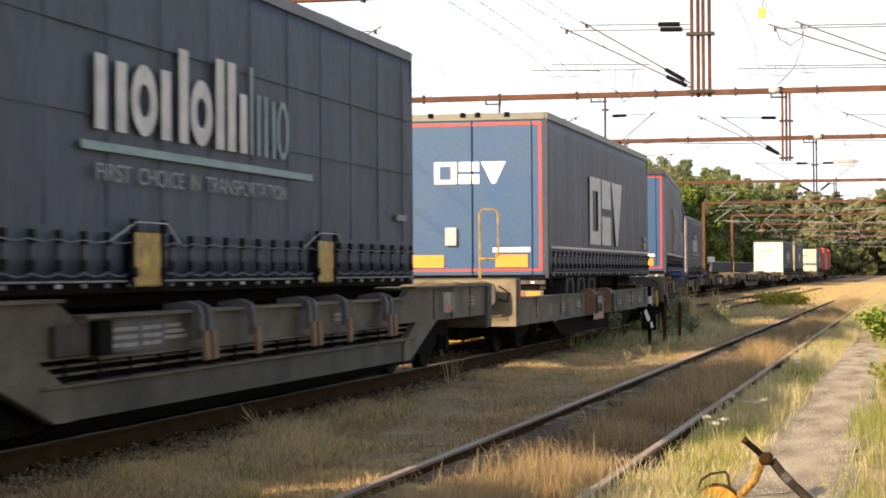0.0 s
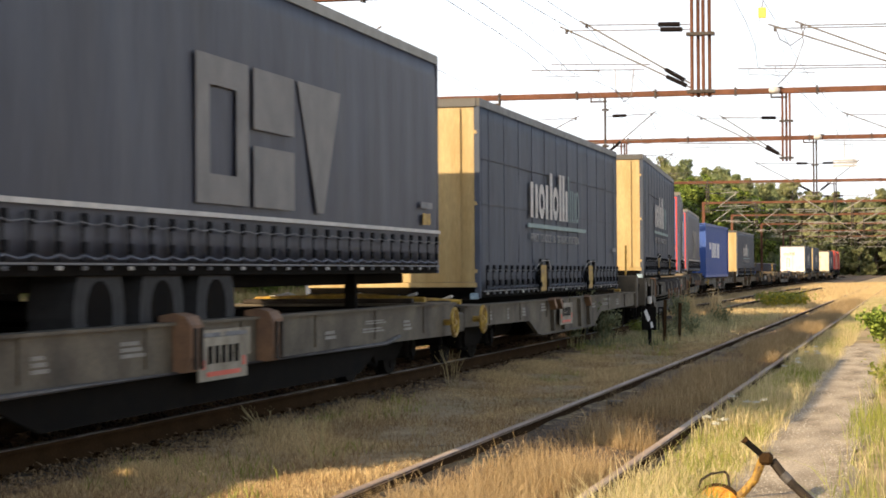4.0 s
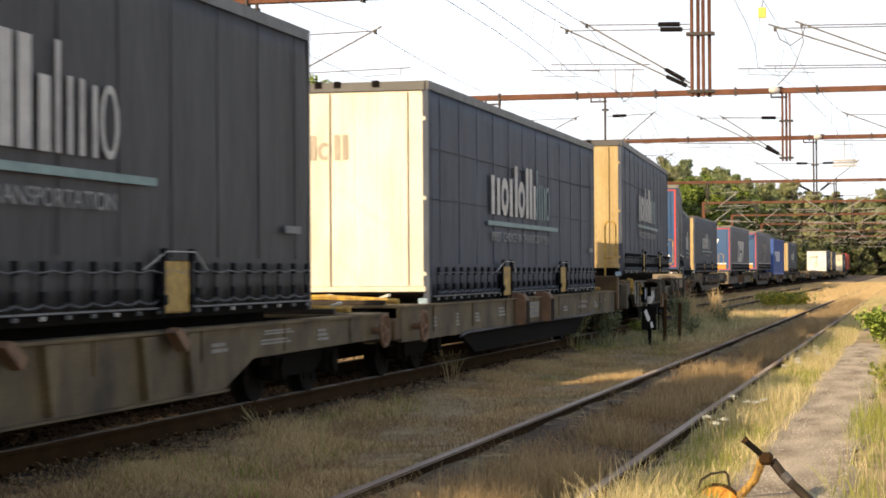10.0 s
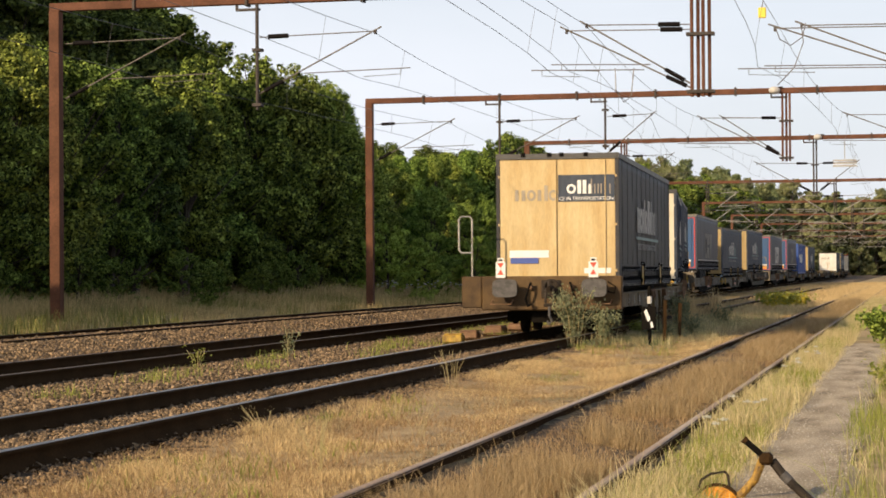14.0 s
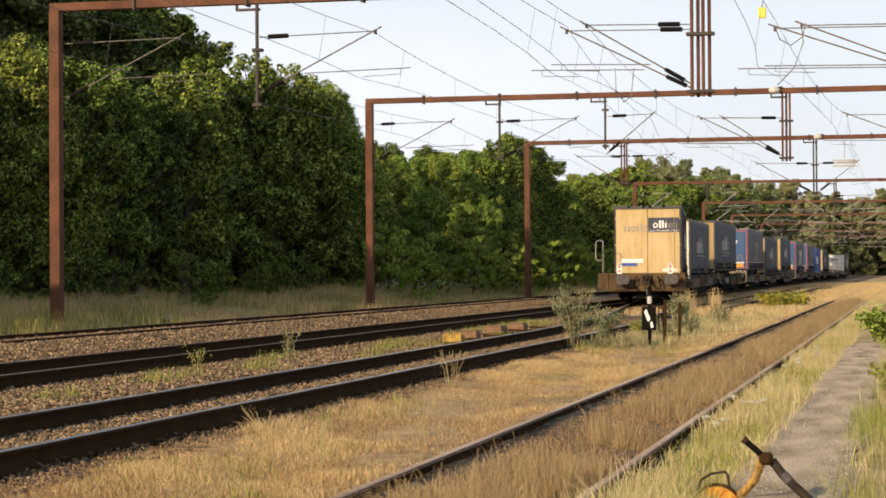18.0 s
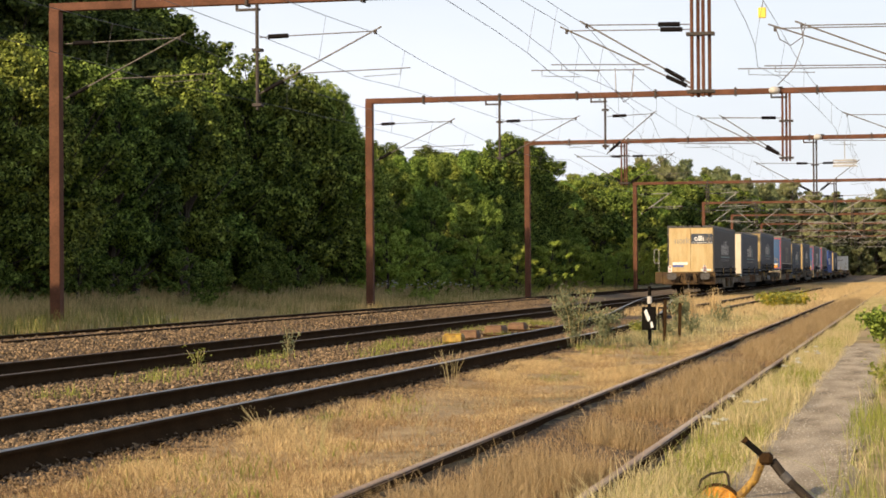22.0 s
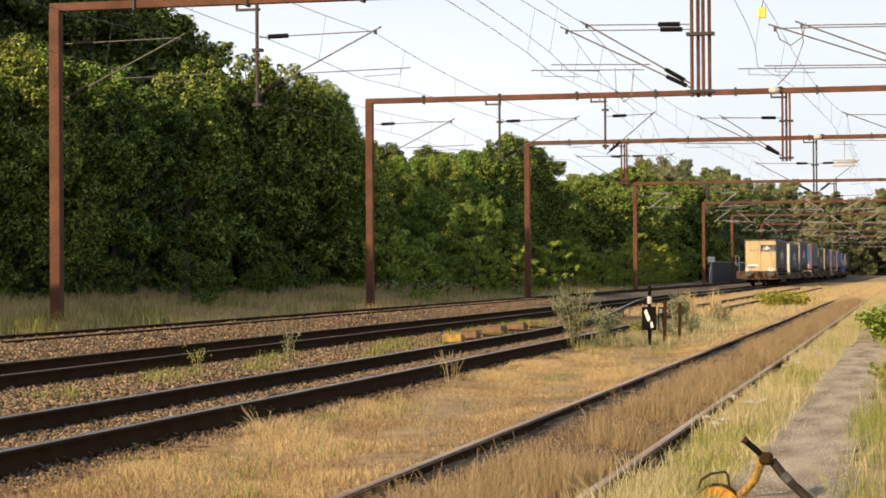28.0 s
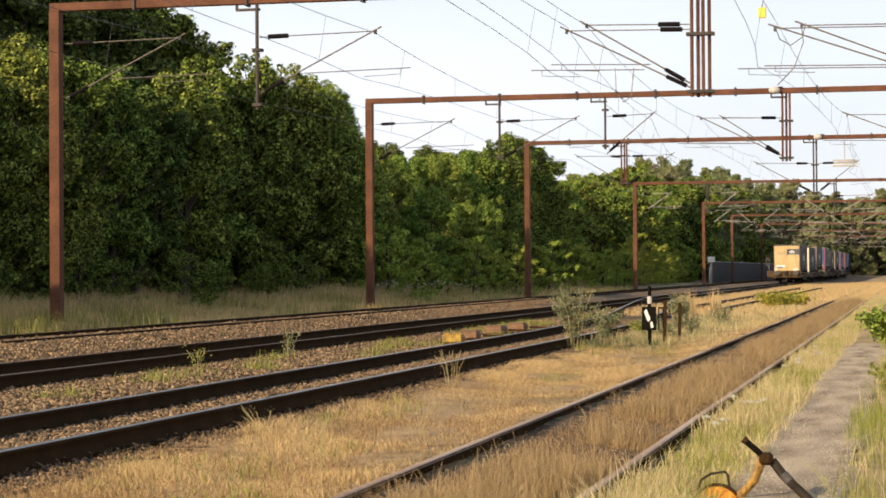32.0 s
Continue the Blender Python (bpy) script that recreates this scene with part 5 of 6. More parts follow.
def slatted_pocket_wagon(name, label, L=19.4):
    """An older pocket wagon: raised ends over the bogies, low sills between, rows of brown lifting brackets."""
    mat = M["wagon"]
    w = wagon_base(L, mat, name, label, (-1, 1), .62, 1.24)
    e = L / 2
    for s in (-1, 1):
        side = lambda a, b: (min(s * a, s * b), max(s * a, s * b))
        x0, x1 = side(1.30, 1.38)
        for f in (-1, 1):
            o = [(f * (e - .29), .80), (f * (e - .29), 1.20), (f * (e - 4.6), 1.20), (f * (e - 4.95), 1.08), (f * (e - 5.3), 1.08), (f * (e - 5.3), .80), (f * (e - 4.3), .80), (f * (e - 4.9), .56), (f * (e - 4.9), .36), (f * (e - 4.6), .36), (f * (e - 3.2), .80)]
            end = part("end_frame", prism(o, "x", x0, x1), mat, w)
            part("frame_flange", boxes((*side(1.26, 1.45), min(f * (e - .29), f * (e - 4.6)), max(f * (e - .29), f * (e - 4.6)), 1.20, 1.225)), mat, end)
            part("end_platform", boxes((*side(.01, 1.28), min(f * (e - .29), f * (e - 2.4)), max(f * (e - .29), f * (e - 2.4)), 1.16, 1.19)), mat, w)
            for q in (1.3, 2.4, 3.4):
                part("stiffener", boxes((*side(1.38, 1.40), f * (e - q) - .02, f * (e - q) + .02, .82, 1.20)), mat, end)
        sill = part("side_sill", boxes((x0, x1, -e + 5.3, e - 5.3, .80, 1.08)), mat, w)
        part("sill_flange", boxes((*side(1.24, 1.46), -e + 4.95, e - 4.95, 1.08, 1.105)), mat, sill)
        part("sill_lip", boxes((*side(1.26, 1.42), -e + 5.3, e - 5.3, .778, .80)), mat, sill)
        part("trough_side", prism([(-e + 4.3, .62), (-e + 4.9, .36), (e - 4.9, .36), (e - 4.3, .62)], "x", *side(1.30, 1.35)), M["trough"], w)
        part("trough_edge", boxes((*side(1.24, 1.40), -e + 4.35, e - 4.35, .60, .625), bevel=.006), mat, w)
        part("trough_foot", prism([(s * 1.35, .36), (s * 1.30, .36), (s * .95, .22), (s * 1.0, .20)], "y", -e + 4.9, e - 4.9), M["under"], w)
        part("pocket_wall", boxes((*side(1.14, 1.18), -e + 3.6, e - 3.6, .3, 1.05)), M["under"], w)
        for z in (.675, .735):
            part("middle_rail", boxes((*side(1.26, 1.30), -e + 4.4, e - 4.4, z, z + .02)), mat, w)
        for y in np.arange(-e + 4.9, e - 4.8, .62):
            part("upright", boxes((*side(1.24, 1.31), y, y + .05, .625, .778)), M["under"], w)
        for y, n in ((-2.55, 2), (-1.2, 1), (.5, 2), (1.8, 1), (3.45, 2)):
            for q in range(n):
                z = y + q * .2
                arm = [(s * 1.20, 1.106), (s * 1.20, 1.15), (s * 1.40, 1.175), (s * 1.50, 1.13), (s * 1.525, 1.05), (s * 1.525, .86), (s * 1.47, .86), (s * 1.47, 1.03), (s * 1.44, 1.09), (s * 1.38, 1.106)]
                c = part("lifting_bracket", prism(arm, "y", z, z + .10), M["buffer"], w)
                part("claw", prism([(z - .005, .93), (z + .105, .93), (z + .13, .82), (z + .15, .70), (z + .04, .69), (z + .02, .80)], "x", *side(1.527, 1.56)), M["rustclaw"], c)
        if s > 0:
            part("side_box", boxes((1.38, 1.46, -4.52, -4.25, .81, 1.06), bevel=.01), M["under"], w)
            part("side_box", boxes((1.38, 1.42, -5.2, -4.6, .82, 1.04), bevel=.01), M["hook"], w)
            pl = part("label_panel", boxes((1.382, 1.40, -4.18, -3.05, .82, 1.04)), M["buffer"], w)
            part("panel_print", boxes(*[(1.402, 1.406, -4.12 + .58 * (k % 2), -3.62 + .50 * (k % 2), .85 + .06 * (k // 2), .88 + .06 * (k // 2)) for k in range(6)]), M["markprint"], pl)
    part("pocket_floor", boxes((-1.14, 1.14, -e + 3.6, e - 3.6, .28, .32)), M["under"], w)
    part("coupler_seat", boxes((-.6, .6, e - 3.1, e - 1.9, 1.21, 1.27), (-.3, .3, e - 2.8, e - 2.2, 1.27, 1.34), bevel=.02), M["under"], w)
    part("stake", rods([(1.0, -e + .05, .95), (1.0, -e + .05, 1.95)], .022, 8), M["yellow"], w)
    part("grab_loop", rods([(1.44, -e + 1.3, 1.22), (1.55, -e + 1.3, 1.2), (1.57, -e + 1.3, .82), (1.55, -e + 1.65, .82), (1.55, -e + 1.65, 1.2), (1.44, -e + 1.65, 1.22)], .018, 6), M["rustclaw"], w)
    marks(w, [(-e + .8, -e + 1.2, .95, 1.15), (-e + 2.0, -e + 2.4, .95, 1.1), (-3.1, -2.5, .88, 1.02), (1.8, 2.4, .9, 1.0), (e - 1.4, e - 1.0, .95, 1.1)], 1.384)
    p = part("maker_plate", boxes((1.382, 1.394, e - 2.9, e - 2.3, .88, 1.14)), M["dirtyplate"], w, "dirty cream plate with red emblem bars")
    part("plate_emblem", boxes((1.394, 1.4, e - 2.8, e - 2.4, .92, .96)), M["redmark"], p)
    return w


def locomotive():
    t = thing("locomotive", "dark red diesel locomotive heading the train", "locomotive")
    part("frame", boxes((-1.35, 1.35, -9.5, 9.5, .9, 1.3), bevel=.03), M["under"], t)
    body = part("hood", boxes((-1.2, 1.2, -9.0, 9.0, 1.3, 3.6), bevel=.15), M["locored"], t)
    part("cab", boxes((-1.42, 1.42, -8.6, -6.2, 1.3, 4.0), bevel=.15), M["locored"], t)
    part("cab", boxes((-1.42, 1.42, 6.2, 8.6, 1.3, 4.0), bevel=.15), M["locored"], t)
    for x in (-1.05, .15):
        part("window", boxes((x, x + .9, -8.64, -8.55, 2.7, 3.4), bevel=.02), M["glass"], t)
    part("roof", boxes((-1.1, 1.1, -6, 6, 3.6, 3.9), bevel=.1), M["under"], t)
    for y in (-6, 6):
        bogie(t, y)
    return t


TRAIN = []  # wagon, load, share of the way of the wagon's middle and its bogies, place of the load in the wagon


def put(wagon, mid, length, load=None, load_rear=0.0, lift=0.0):
    TRAIN.append((wagon, mid, length / 2 - 2.4, load, load_rear - mid, lift))


flat_p = flat_wagon(M["wagonbrown"], "container_wagon", "grimy brown flat container wagon with deep middle sills", plain_end=True)
slim_p = flat_wagon(M["wagonbrown"], "pocket_container_wagon", "grimy brown container wagon with slim sills and low pocket", 18.0, True, (1,), -1, True)
flat_g = flat_wagon(M["wagon"], "container_wagon", "grimy grey flat container wagon with deep middle sills", raised=(1,), wheel=-1)
slim_g = flat_wagon(M["wagon"], "pocket_container_wagon", "grimy grey container wagon with slim sills and low pocket", 17.7, True, (-1,), 1)
handrail(slim_g, .84, -8.8, 2.27, M["yellow"], .28)
part("rear_plate", boxes((-1.40, 1.40, -8.88, -8.854, .58, 1.28)), M["tanpaint"], slim_g, "tan painted end plate")
pock = pocket_wagon("pocket_wagon", "grimy grey pocket wagon with brown lifting brackets")
slat = slatted_pocket_wagon("pocket_wagon", "grimy grey pocket wagon with slatted sides and lifting brackets")
last = load_body("swap_body", "cream-doored grey curtain swap body with dark patch panel", "last")
pale = load_body("swap_body", "pale cream-doored grey-blue curtain swap body", "pale")
cream = load_body("swap_body", "cream-doored grey-blue curtain swap body", "cream")
blue = load_body("semi_trailer", "blue-doored navy curtain trailer with red reflective border", "blue", 1.38, 4.15)
whitebox = load_body("swap_body", "white-doored grey curtain swap body", "white")
bluebox = ribbed_box("container", "bright blue corrugated container with white logo bars", M["boxblue"], M["whiteprint"])
loco = locomotive()


def again(ob):
    return copy_thing(ob, Matrix())


brighter = again(blue)
for c in brighter.children:
    if c.name.startswith("logo") and c.matrix_basis.translation.x > .5:
        c.data = c.data.copy()
        c.data.materials[0] = M["letter"]
        c["label"] = "large off-white logo shapes"

put(flat_p, 7.75, 17.5, last, 0.0)
put(slim_p, 25.65, 18.0, pale, 18.75, -.03)
put(pock, 44.75, 19.4, cream, 35.75, .28)
put(slim_g, 64.75, 17.7, blue, 59.25)
put(flat_g, 82.4, 17.5, again(cream), 75.4)
put(slat, 101.5, 19.4, again(cream), 93.6, .22)
put(again(slim_g), 121.9, 17.7, brighter, 116.6, -.1)
put(again(slat), 141.5, 19.4, again(blue), 137.8, -.05)
put(again(flat_g), 161.2, 17.5, bluebox, 154.2)
put(again(flat_p), 180.6, 17.5, again(cream), 174.7)
put(again(pock), 200.4, 19.4)
put(again(slat), 220.4, 19.4)
put(again(pock), 240.4, 19.4)
put(again(flat_g), 263.8, 17.5, whitebox, 257.0)
put(again(flat_p), 281.8, 17.5, again(cream), 274.8)
put(again(pock), 301.2, 19.4)
put(again(flat_g), 325.0, 17.5, again(pale), 318.8)
put(loco, 345.5, 19.0)

# what belongs to the last wagon alone
for x in (-1.12, .76):
    s = part("tail_sign", prism([(x, 1.27), (x + .19, 1.27), (x + .19, 1.58), (x + .155, 1.60), (x + .155, 1.67), (x + .035, 1.67), (x + .035, 1.60), (x, 1.58)], "y", -8.80, -8.77), M["whiteprint"], flat_p, "white tail plate with red triangles")
    part("grip_slot", boxes((x + .055, x + .135, -8.806, -8.802, 1.605, 1.645)), M["under"], s)
    part("red_triangle", prism([(x + .03, 1.57), (x + .16, 1.57), (x + .095, 1.46)], "y", -8.81, -8.801), M["redmark"], s)
    part("red_triangle", prism([(x + .03, 1.33), (x + .16, 1.33), (x + .095, 1.44)], "y", -8.81, -8.801), M["redmark"], s)
part("step_platform", boxes((-1.84, -1.43, -8.7, -8.0, .66, 1.30), bevel=.02), M["headbrown"], flat_p)
handrail(flat_p, -1.64, -8.6, 2.46, M["galv"], -.27)


# ---- plants ----
def leaves(name, centres, radii, counts, size, mat, flat=0.85, shell=False):
    """Leaves round clump centres: bent diamond-shaped quads, thicker towards the clumps' outside."""
    c = np.repeat(centres, counts, axis=0)
    r = np.repeat(radii, counts)
    n = len(c)
    d = rng.normal(size=(n, 3))
    d /= np.linalg.norm(d, axis=1)[:, None]
    p = c + rng.normal(size=(n, 3)) * (r * 0.52)[:, None] * np.array([1, 1, flat])
    u = rng.normal(size=(n, 3))
    u /= np.linalg.norm(u, axis=1)[:, None]
    if shell:
        p = c + d * (r * rng.uniform(0.45, 1.08, n))[:, None] * np.array([1, 1, flat])
        out = d + rng.normal(0, 0.38, (n, 3))
        u = np.cross(out, u)
        u /= np.linalg.norm(u, axis=1)[:, None] + 1e-6
        w = np.cross(u, out)
    else:
        w = np.cross(u, d + rng.normal(0, 0.7, (n, 3)))
    w /= np.linalg.norm(w, axis=1)[:, None] + 1e-6
    s = (size * rng.uniform(0.6, 1.3, n))[:, None]
    nn = np.cross(u, w)
    v = np.stack([p - u * s, p - w * s * 0.55 + nn * s * .15, p + u * s, p + w * s * 0.55 + nn * s * .15], 1).reshape(-1, 3)
    return array_mesh(name, v, np.arange(4 * n).reshape(-1, 4), mat)


def tree_kind(h, wide, mat, seed, sprays=400, per=150, size=0.080, low=0.05, upright=0.45, spread=1.0):
    """Meshes of one tree: trunk with limbs and boughs, and a crown of leafy sprays with hollows and an uneven outline."""
    r = np.random.default_rng(seed)
    bm = bmesh.new()
    top = Vector((r.normal(0, .3), r.normal(0, .3), h * 0.86))
    rod(bm, (0, 0, -0.4), (top.x * .4, top.y * .4, h * 0.4), 0.020 * h, 0.013 * h)
    rod(bm, (top.x * .4, top.y * .4, h * 0.4), top, 0.013 * h, 0.003 * h)
    # main boughs carry the crown's lobes
    n_b = 20
    bough_a = np.arange(n_b) * 2.4 + r.normal(0, .3, n_b)
    bough_z = np.linspace(low + .10, .97, n_b) + r.normal(0, .02, n_b)
    bough_r = r.uniform(.58, 1.25, n_b)
    k = r.integers(0, n_b, sprays)
    a = bough_a[k] + r.normal(0, .36, sprays)
    z = np.clip(bough_z[k] + r.normal(0, .032, sprays), low, 1.03)
    prof = np.sin(np.pi * np.clip(z * 0.70 + 0.20, 0, 1)) ** 0.75
    rad = wide * prof * bough_r[k] * np.sqrt(r.uniform(.15, 1.0, sprays)) * spread
    tip = np.stack([rad * np.cos(a), rad * np.sin(a), z * h + r.normal(0, .012 * h, sprays)], -1)
    out = np.stack([np.cos(a), np.sin(a), upright + r.normal(0, .35, sprays) + 1.3 * np.clip(z - .75, 0, 1)], -1) + r.normal(0, .25, (sprays, 3))
    out /= np.linalg.norm(out, axis=1)[:, None]
    long = h * r.uniform(.045, .115, sprays)
    for i in range(0, sprays, 9):
        q = max(0.10, float(z[i]) - 0.25)
        rod(bm, (top.x * q, top.y * q, q * h * .85), Vector(tip[i] - out[i] * long[i] * .4), 0.005 * h, 0.0015 * h, seg=5)
    # leaves on the outside of each spray, which is a tuft drawn out along its twig
    m = (per * (long / long.mean()) ** 1.6).astype(int) + 8
    c, o, l = np.repeat(tip, m, axis=0), np.repeat(out, m, axis=0), np.repeat(long, m)
    n = len(c)
    u = r.beta(1.5, 1.4, n)
    d = r.normal(0, 1, (n, 3))
    d /= np.linalg.norm(d, axis=1)[:, None]
    wid = (l * .46 * np.sin(np.pi * np.clip(u * .80 + .12, 0, 1)) * r.uniform(.45, 1.12, n) ** .6)[:, None]
    p = c - o * (u * l)[:, None] + d * wid * np.array([1, 1, .72])
    p[:, 2] -= .25 * l * (u - .5) ** 2
    nrm = d * .9 + np.array([0, 0, .35]) + o * .25 + r.normal(0, .36, (n, 3))
    d1 = np.cross(nrm, o + r.normal(0, .6, (n, 3)))
    d1 /= np.linalg.norm(d1, axis=1)[:, None] + 1e-6
    d2 = np.cross(nrm, d1)
    d2 /= np.linalg.norm(d2, axis=1)[:, None] + 1e-6
    nn = np.cross(d2, d1)
    s = (size * r.uniform(.55, 1.35, n))[:, None]
    v = np.stack([p - d2 * s, p - d1 * s * .58 + nn * s * .18, p + d2 * s, p + d1 * s * .58 + nn * s * .18], 1).reshape(-1, 3)
    crown = array_mesh("crown", v, np.arange(4 * n).reshape(-1, 4), mat)
    trunk = bpy.data.meshes.new("trunk")
    bm.to_mesh(trunk)
    bm.free()
    trunk.materials.append(M["bark"])
    return trunk, crown


def plant_tree(kind, x, y, scale, label, category="tree", group="trees of the wood's edge", name="tree"):
    t = thing(name, label, category, group, at=pose(x, y, float(ground_height(x)), 0, 0, random.uniform(0, 360)))
    t.scale = (scale * random.uniform(.9, 1.1), scale * random.uniform(.9, 1.1), scale)
    fit_in("trunk", kind[0], t)
    fit_in("crown", kind[1], t)
    return t


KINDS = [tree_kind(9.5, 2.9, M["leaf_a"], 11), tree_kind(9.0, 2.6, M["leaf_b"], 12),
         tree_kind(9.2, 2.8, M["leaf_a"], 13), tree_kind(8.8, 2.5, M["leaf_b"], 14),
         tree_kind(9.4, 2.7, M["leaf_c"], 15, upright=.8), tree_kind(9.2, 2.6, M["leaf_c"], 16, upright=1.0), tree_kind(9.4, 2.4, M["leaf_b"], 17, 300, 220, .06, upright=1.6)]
BUSH = [tree_kind(3.0, 1.9, M["leaf_d"], 21, 190, 150, .05, 0.0, .9), tree_kind(3.0, 1.8, M["leaf_c"], 22, 190, 150, .05, 0.0, .9)]
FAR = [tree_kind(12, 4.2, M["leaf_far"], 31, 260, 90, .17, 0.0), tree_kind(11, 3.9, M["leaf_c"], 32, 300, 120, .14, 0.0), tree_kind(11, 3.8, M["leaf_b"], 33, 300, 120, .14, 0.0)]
LAB = ["dense dark green broadleaf tree at the wood's edge", "yellow-green sunlit broadleaf tree at the wood's edge",
       "mid-green broadleaf tree with sunlit top at the wood's edge"]


def wood_tree(k, x, y, high):
    plant_tree(KINDS[k], x, y, high / 9.8 * random.uniform(.95, 1.06), LAB[2 if k in (4, 5) else k % 2 if k < 4 else 1])


# front of the wood, a second row a little lower, and far behind it the tall dark trees
y = 27.0
while y < 150:
    high = float(np.interp(y, [27, 58, 64, 72, 78, 84, 92, 97, 103, 112, 126, 138, 144, 150], [8.0, 8.6, 8.8, 8.8, 9.8, 10.4, 10.2, 9.2, 8.2, 8.4, 9.4, 10.0, 10.8, 9.4]))
    k = random.choice((4, 5, 6, 4) if y < 64 else (0, 2, 4) if y < 79 else (5, 6, 5) if y < 99 else (1, 3, 3, 5))
    wood_tree(k, -27.5 + random.uniform(-1.3, 1.1), y, high)
    y += 3.4 if y < 78 else 2.8 if y < 97 else 3.6
y = 44.0
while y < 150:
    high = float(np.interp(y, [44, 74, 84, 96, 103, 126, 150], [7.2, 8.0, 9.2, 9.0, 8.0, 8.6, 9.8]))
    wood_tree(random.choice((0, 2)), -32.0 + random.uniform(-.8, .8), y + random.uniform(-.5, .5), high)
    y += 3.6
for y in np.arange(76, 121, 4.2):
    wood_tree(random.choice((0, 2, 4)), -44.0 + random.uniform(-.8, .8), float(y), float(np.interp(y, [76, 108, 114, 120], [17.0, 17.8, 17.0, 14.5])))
for x, y, high in ((-27.2, 134.5, 9.8), (-27.2, 139, 10.6), (-26.8, 143, 10.9), (-27.4, 147.5, 10.6)):
    wood_tree(4, x, y, high)
for y in np.arange(43, 102, 2.6):
    plant_tree(BUSH[1], -30.0 + random.uniform(-.5, .5), float(y), random.uniform(.8, 1.2), "leafy green undergrowth inside the wood", "bush", "shrubs of the verge", "bush")
for y in np.arange(104, 150, 5.2):
    wood_tree(random.choice((1, 3, 5)), -24.9 + random.uniform(-.5, .5), float(y), random.uniform(5.0, 6.6))
y = 52.0
while y < 150:
    k = 1 if y < 90 else random.choice((0, 0, 1))
    plant_tree(BUSH[k], -25.0 + (1.0 if y > 90 else 0) + random.uniform(-.5, .5), y, random.uniform(.4, .7) if y < 90 else random.uniform(.6, 1.0), "leafy green shrub in front of the wood", "bush", "shrubs of the verge", "bush")
    y += random.uniform(2.0, 4.2)
for x, y, q in ((-22.9, 88.5, 1.1), (-23.2, 96, 1.0), (-22.6, 105, 1.0), (-22.0, 114, .9), (-21.9, 124, 1.0), (-22.4, 137, 1.1)):
    plant_tree(BUSH[0], x, y, q, "bright green rounded bush on the grassy verge", "bush", "shrubs of the verge", "bush")
for q in range(16):
    plant_tree(BUSH[0], -22.6 + random.uniform(-.8, .5), 148 + q * 4.3, random.uniform(.8, 1.4), "bright green rounded bush on the grassy verge", "bush", "shrubs of the verge", "bush")
# the wood's edge running on into the distance
y = 152.0
while y < 430:
    for row, x in enumerate((-26.0, -32.5)):
        high = float(np.interp(y, [150, 165, 195, 225, 250, 300, 370, 430], [9.2, 9.2, 9.8, 12.2, 14.0, 15.6, 17.2, 17.2])) * (.9, 1.0)[row]
        k = random.choice((1, 2, 1, 2) if y < 260 else (0, 2, 0, 1))
        plant_tree(FAR[k], x - bend(y) + random.uniform(-1.2, 1.2), y + random.uniform(-1, 1), high / 11.6 * random.uniform(.93, 1.07), "distant green broadleaf tree along the line", group="far trees")
    y += 4.6 if y < 260 else 7.0
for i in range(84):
    plant_tree(FAR[0], -80 + i * 1.75, random.uniform(440, 600), random.uniform(1.35, 1.75), "distant tree with haze-pale leaves at the end of the yard", group="far trees")
for i in range(16):
    plant_tree(FAR[i % 2], 26 + random.uniform(-4, 4), 120 + i * 24, random.uniform(.8, 1.1), "distant green broadleaf tree along the line", group="far trees")


def blades(name, label, x, y, h, width, mat, lean=0.35, category="grass", z=None):
    """Curved grass blades of three corners and a bend, as one mesh."""
    n = len(x)
    a = rng.uniform(0, 6.28, n)
    b = rng.uniform(0, 6.28, n)
    ln = np.abs(rng.normal(0, lean, n)) * h
    z = ground_height(x) - 0.02 if z is None else z
    base = np.stack([x, y, z], -1)
    sx = np.stack([np.cos(a), np.sin(a), 0 * a], -1) * (width * rng.uniform(.6, 1.3, n))[:, None]
    dv = np.stack([np.cos(b), np.sin(b), 0 * b], -1)
    mid = base + dv * (ln * .3)[:, None] + np.array([0, 0, 1.0]) * (h * .6)[:, None]
    tip = base + dv * ln[:, None] + np.array([0, 0, 1.0]) * h[:, None]
    v = np.stack([base - sx, base + sx, mid + sx * .7, mid - sx * .7, tip + sx * .15, tip - sx * .15], 1).reshape(-1, 3)
    i = 6 * np.arange(n)[:, None]
    f = np.concatenate([i + np.array([0, 1, 2, 3]), i + np.array([3, 2, 4, 5])])
    return tagged(new(name, array_mesh(name, v, f, mat)), label, category, kind="stuff")


def field(n, x0, x1, y0, y1, power=1.6, clump=0.35, each=14):
    """Places for blades, in tufts, thinning out with distance."""
    m = max(1, n // each)
    cx, cy = rng.uniform(x0, x1, m), y0 + (y1 - y0) * rng.random(m) ** power
    k = rng.integers(0, m, n)
    return cx[k] + rng.normal(0, clump * .5, n), cy[k] + rng.normal(0, clump, n)


def clear_of_rails(x, y, gap=0.10):
    keep = np.ones(len(x), bool)
    for c in (A_X, B_X, C_X, D_X):
        for s in (-.75, .75):
            keep &= np.abs(x - c - s) > gap
    return x[keep], y[keep]


def inside(xy, x0, x1):
    k = (xy[0] > x0) & (xy[0] < x1)
    return xy[0][k], xy[1][k]


def patchy(x, y):
    """A smooth uneven field between 0 and 1, for taller and shorter stands."""
    v = np.sin(x * 3.1 + 1.3 * np.sin(y * .7)) + np.sin(y * 1.9 + 1.7 * np.sin(x * 2.3)) + np.sin(y * .45 + x * 1.1) + .6 * np.sin(y * 5.3 + x * 4.1)
    return np.clip(v / 5 + .45, 0, 1)


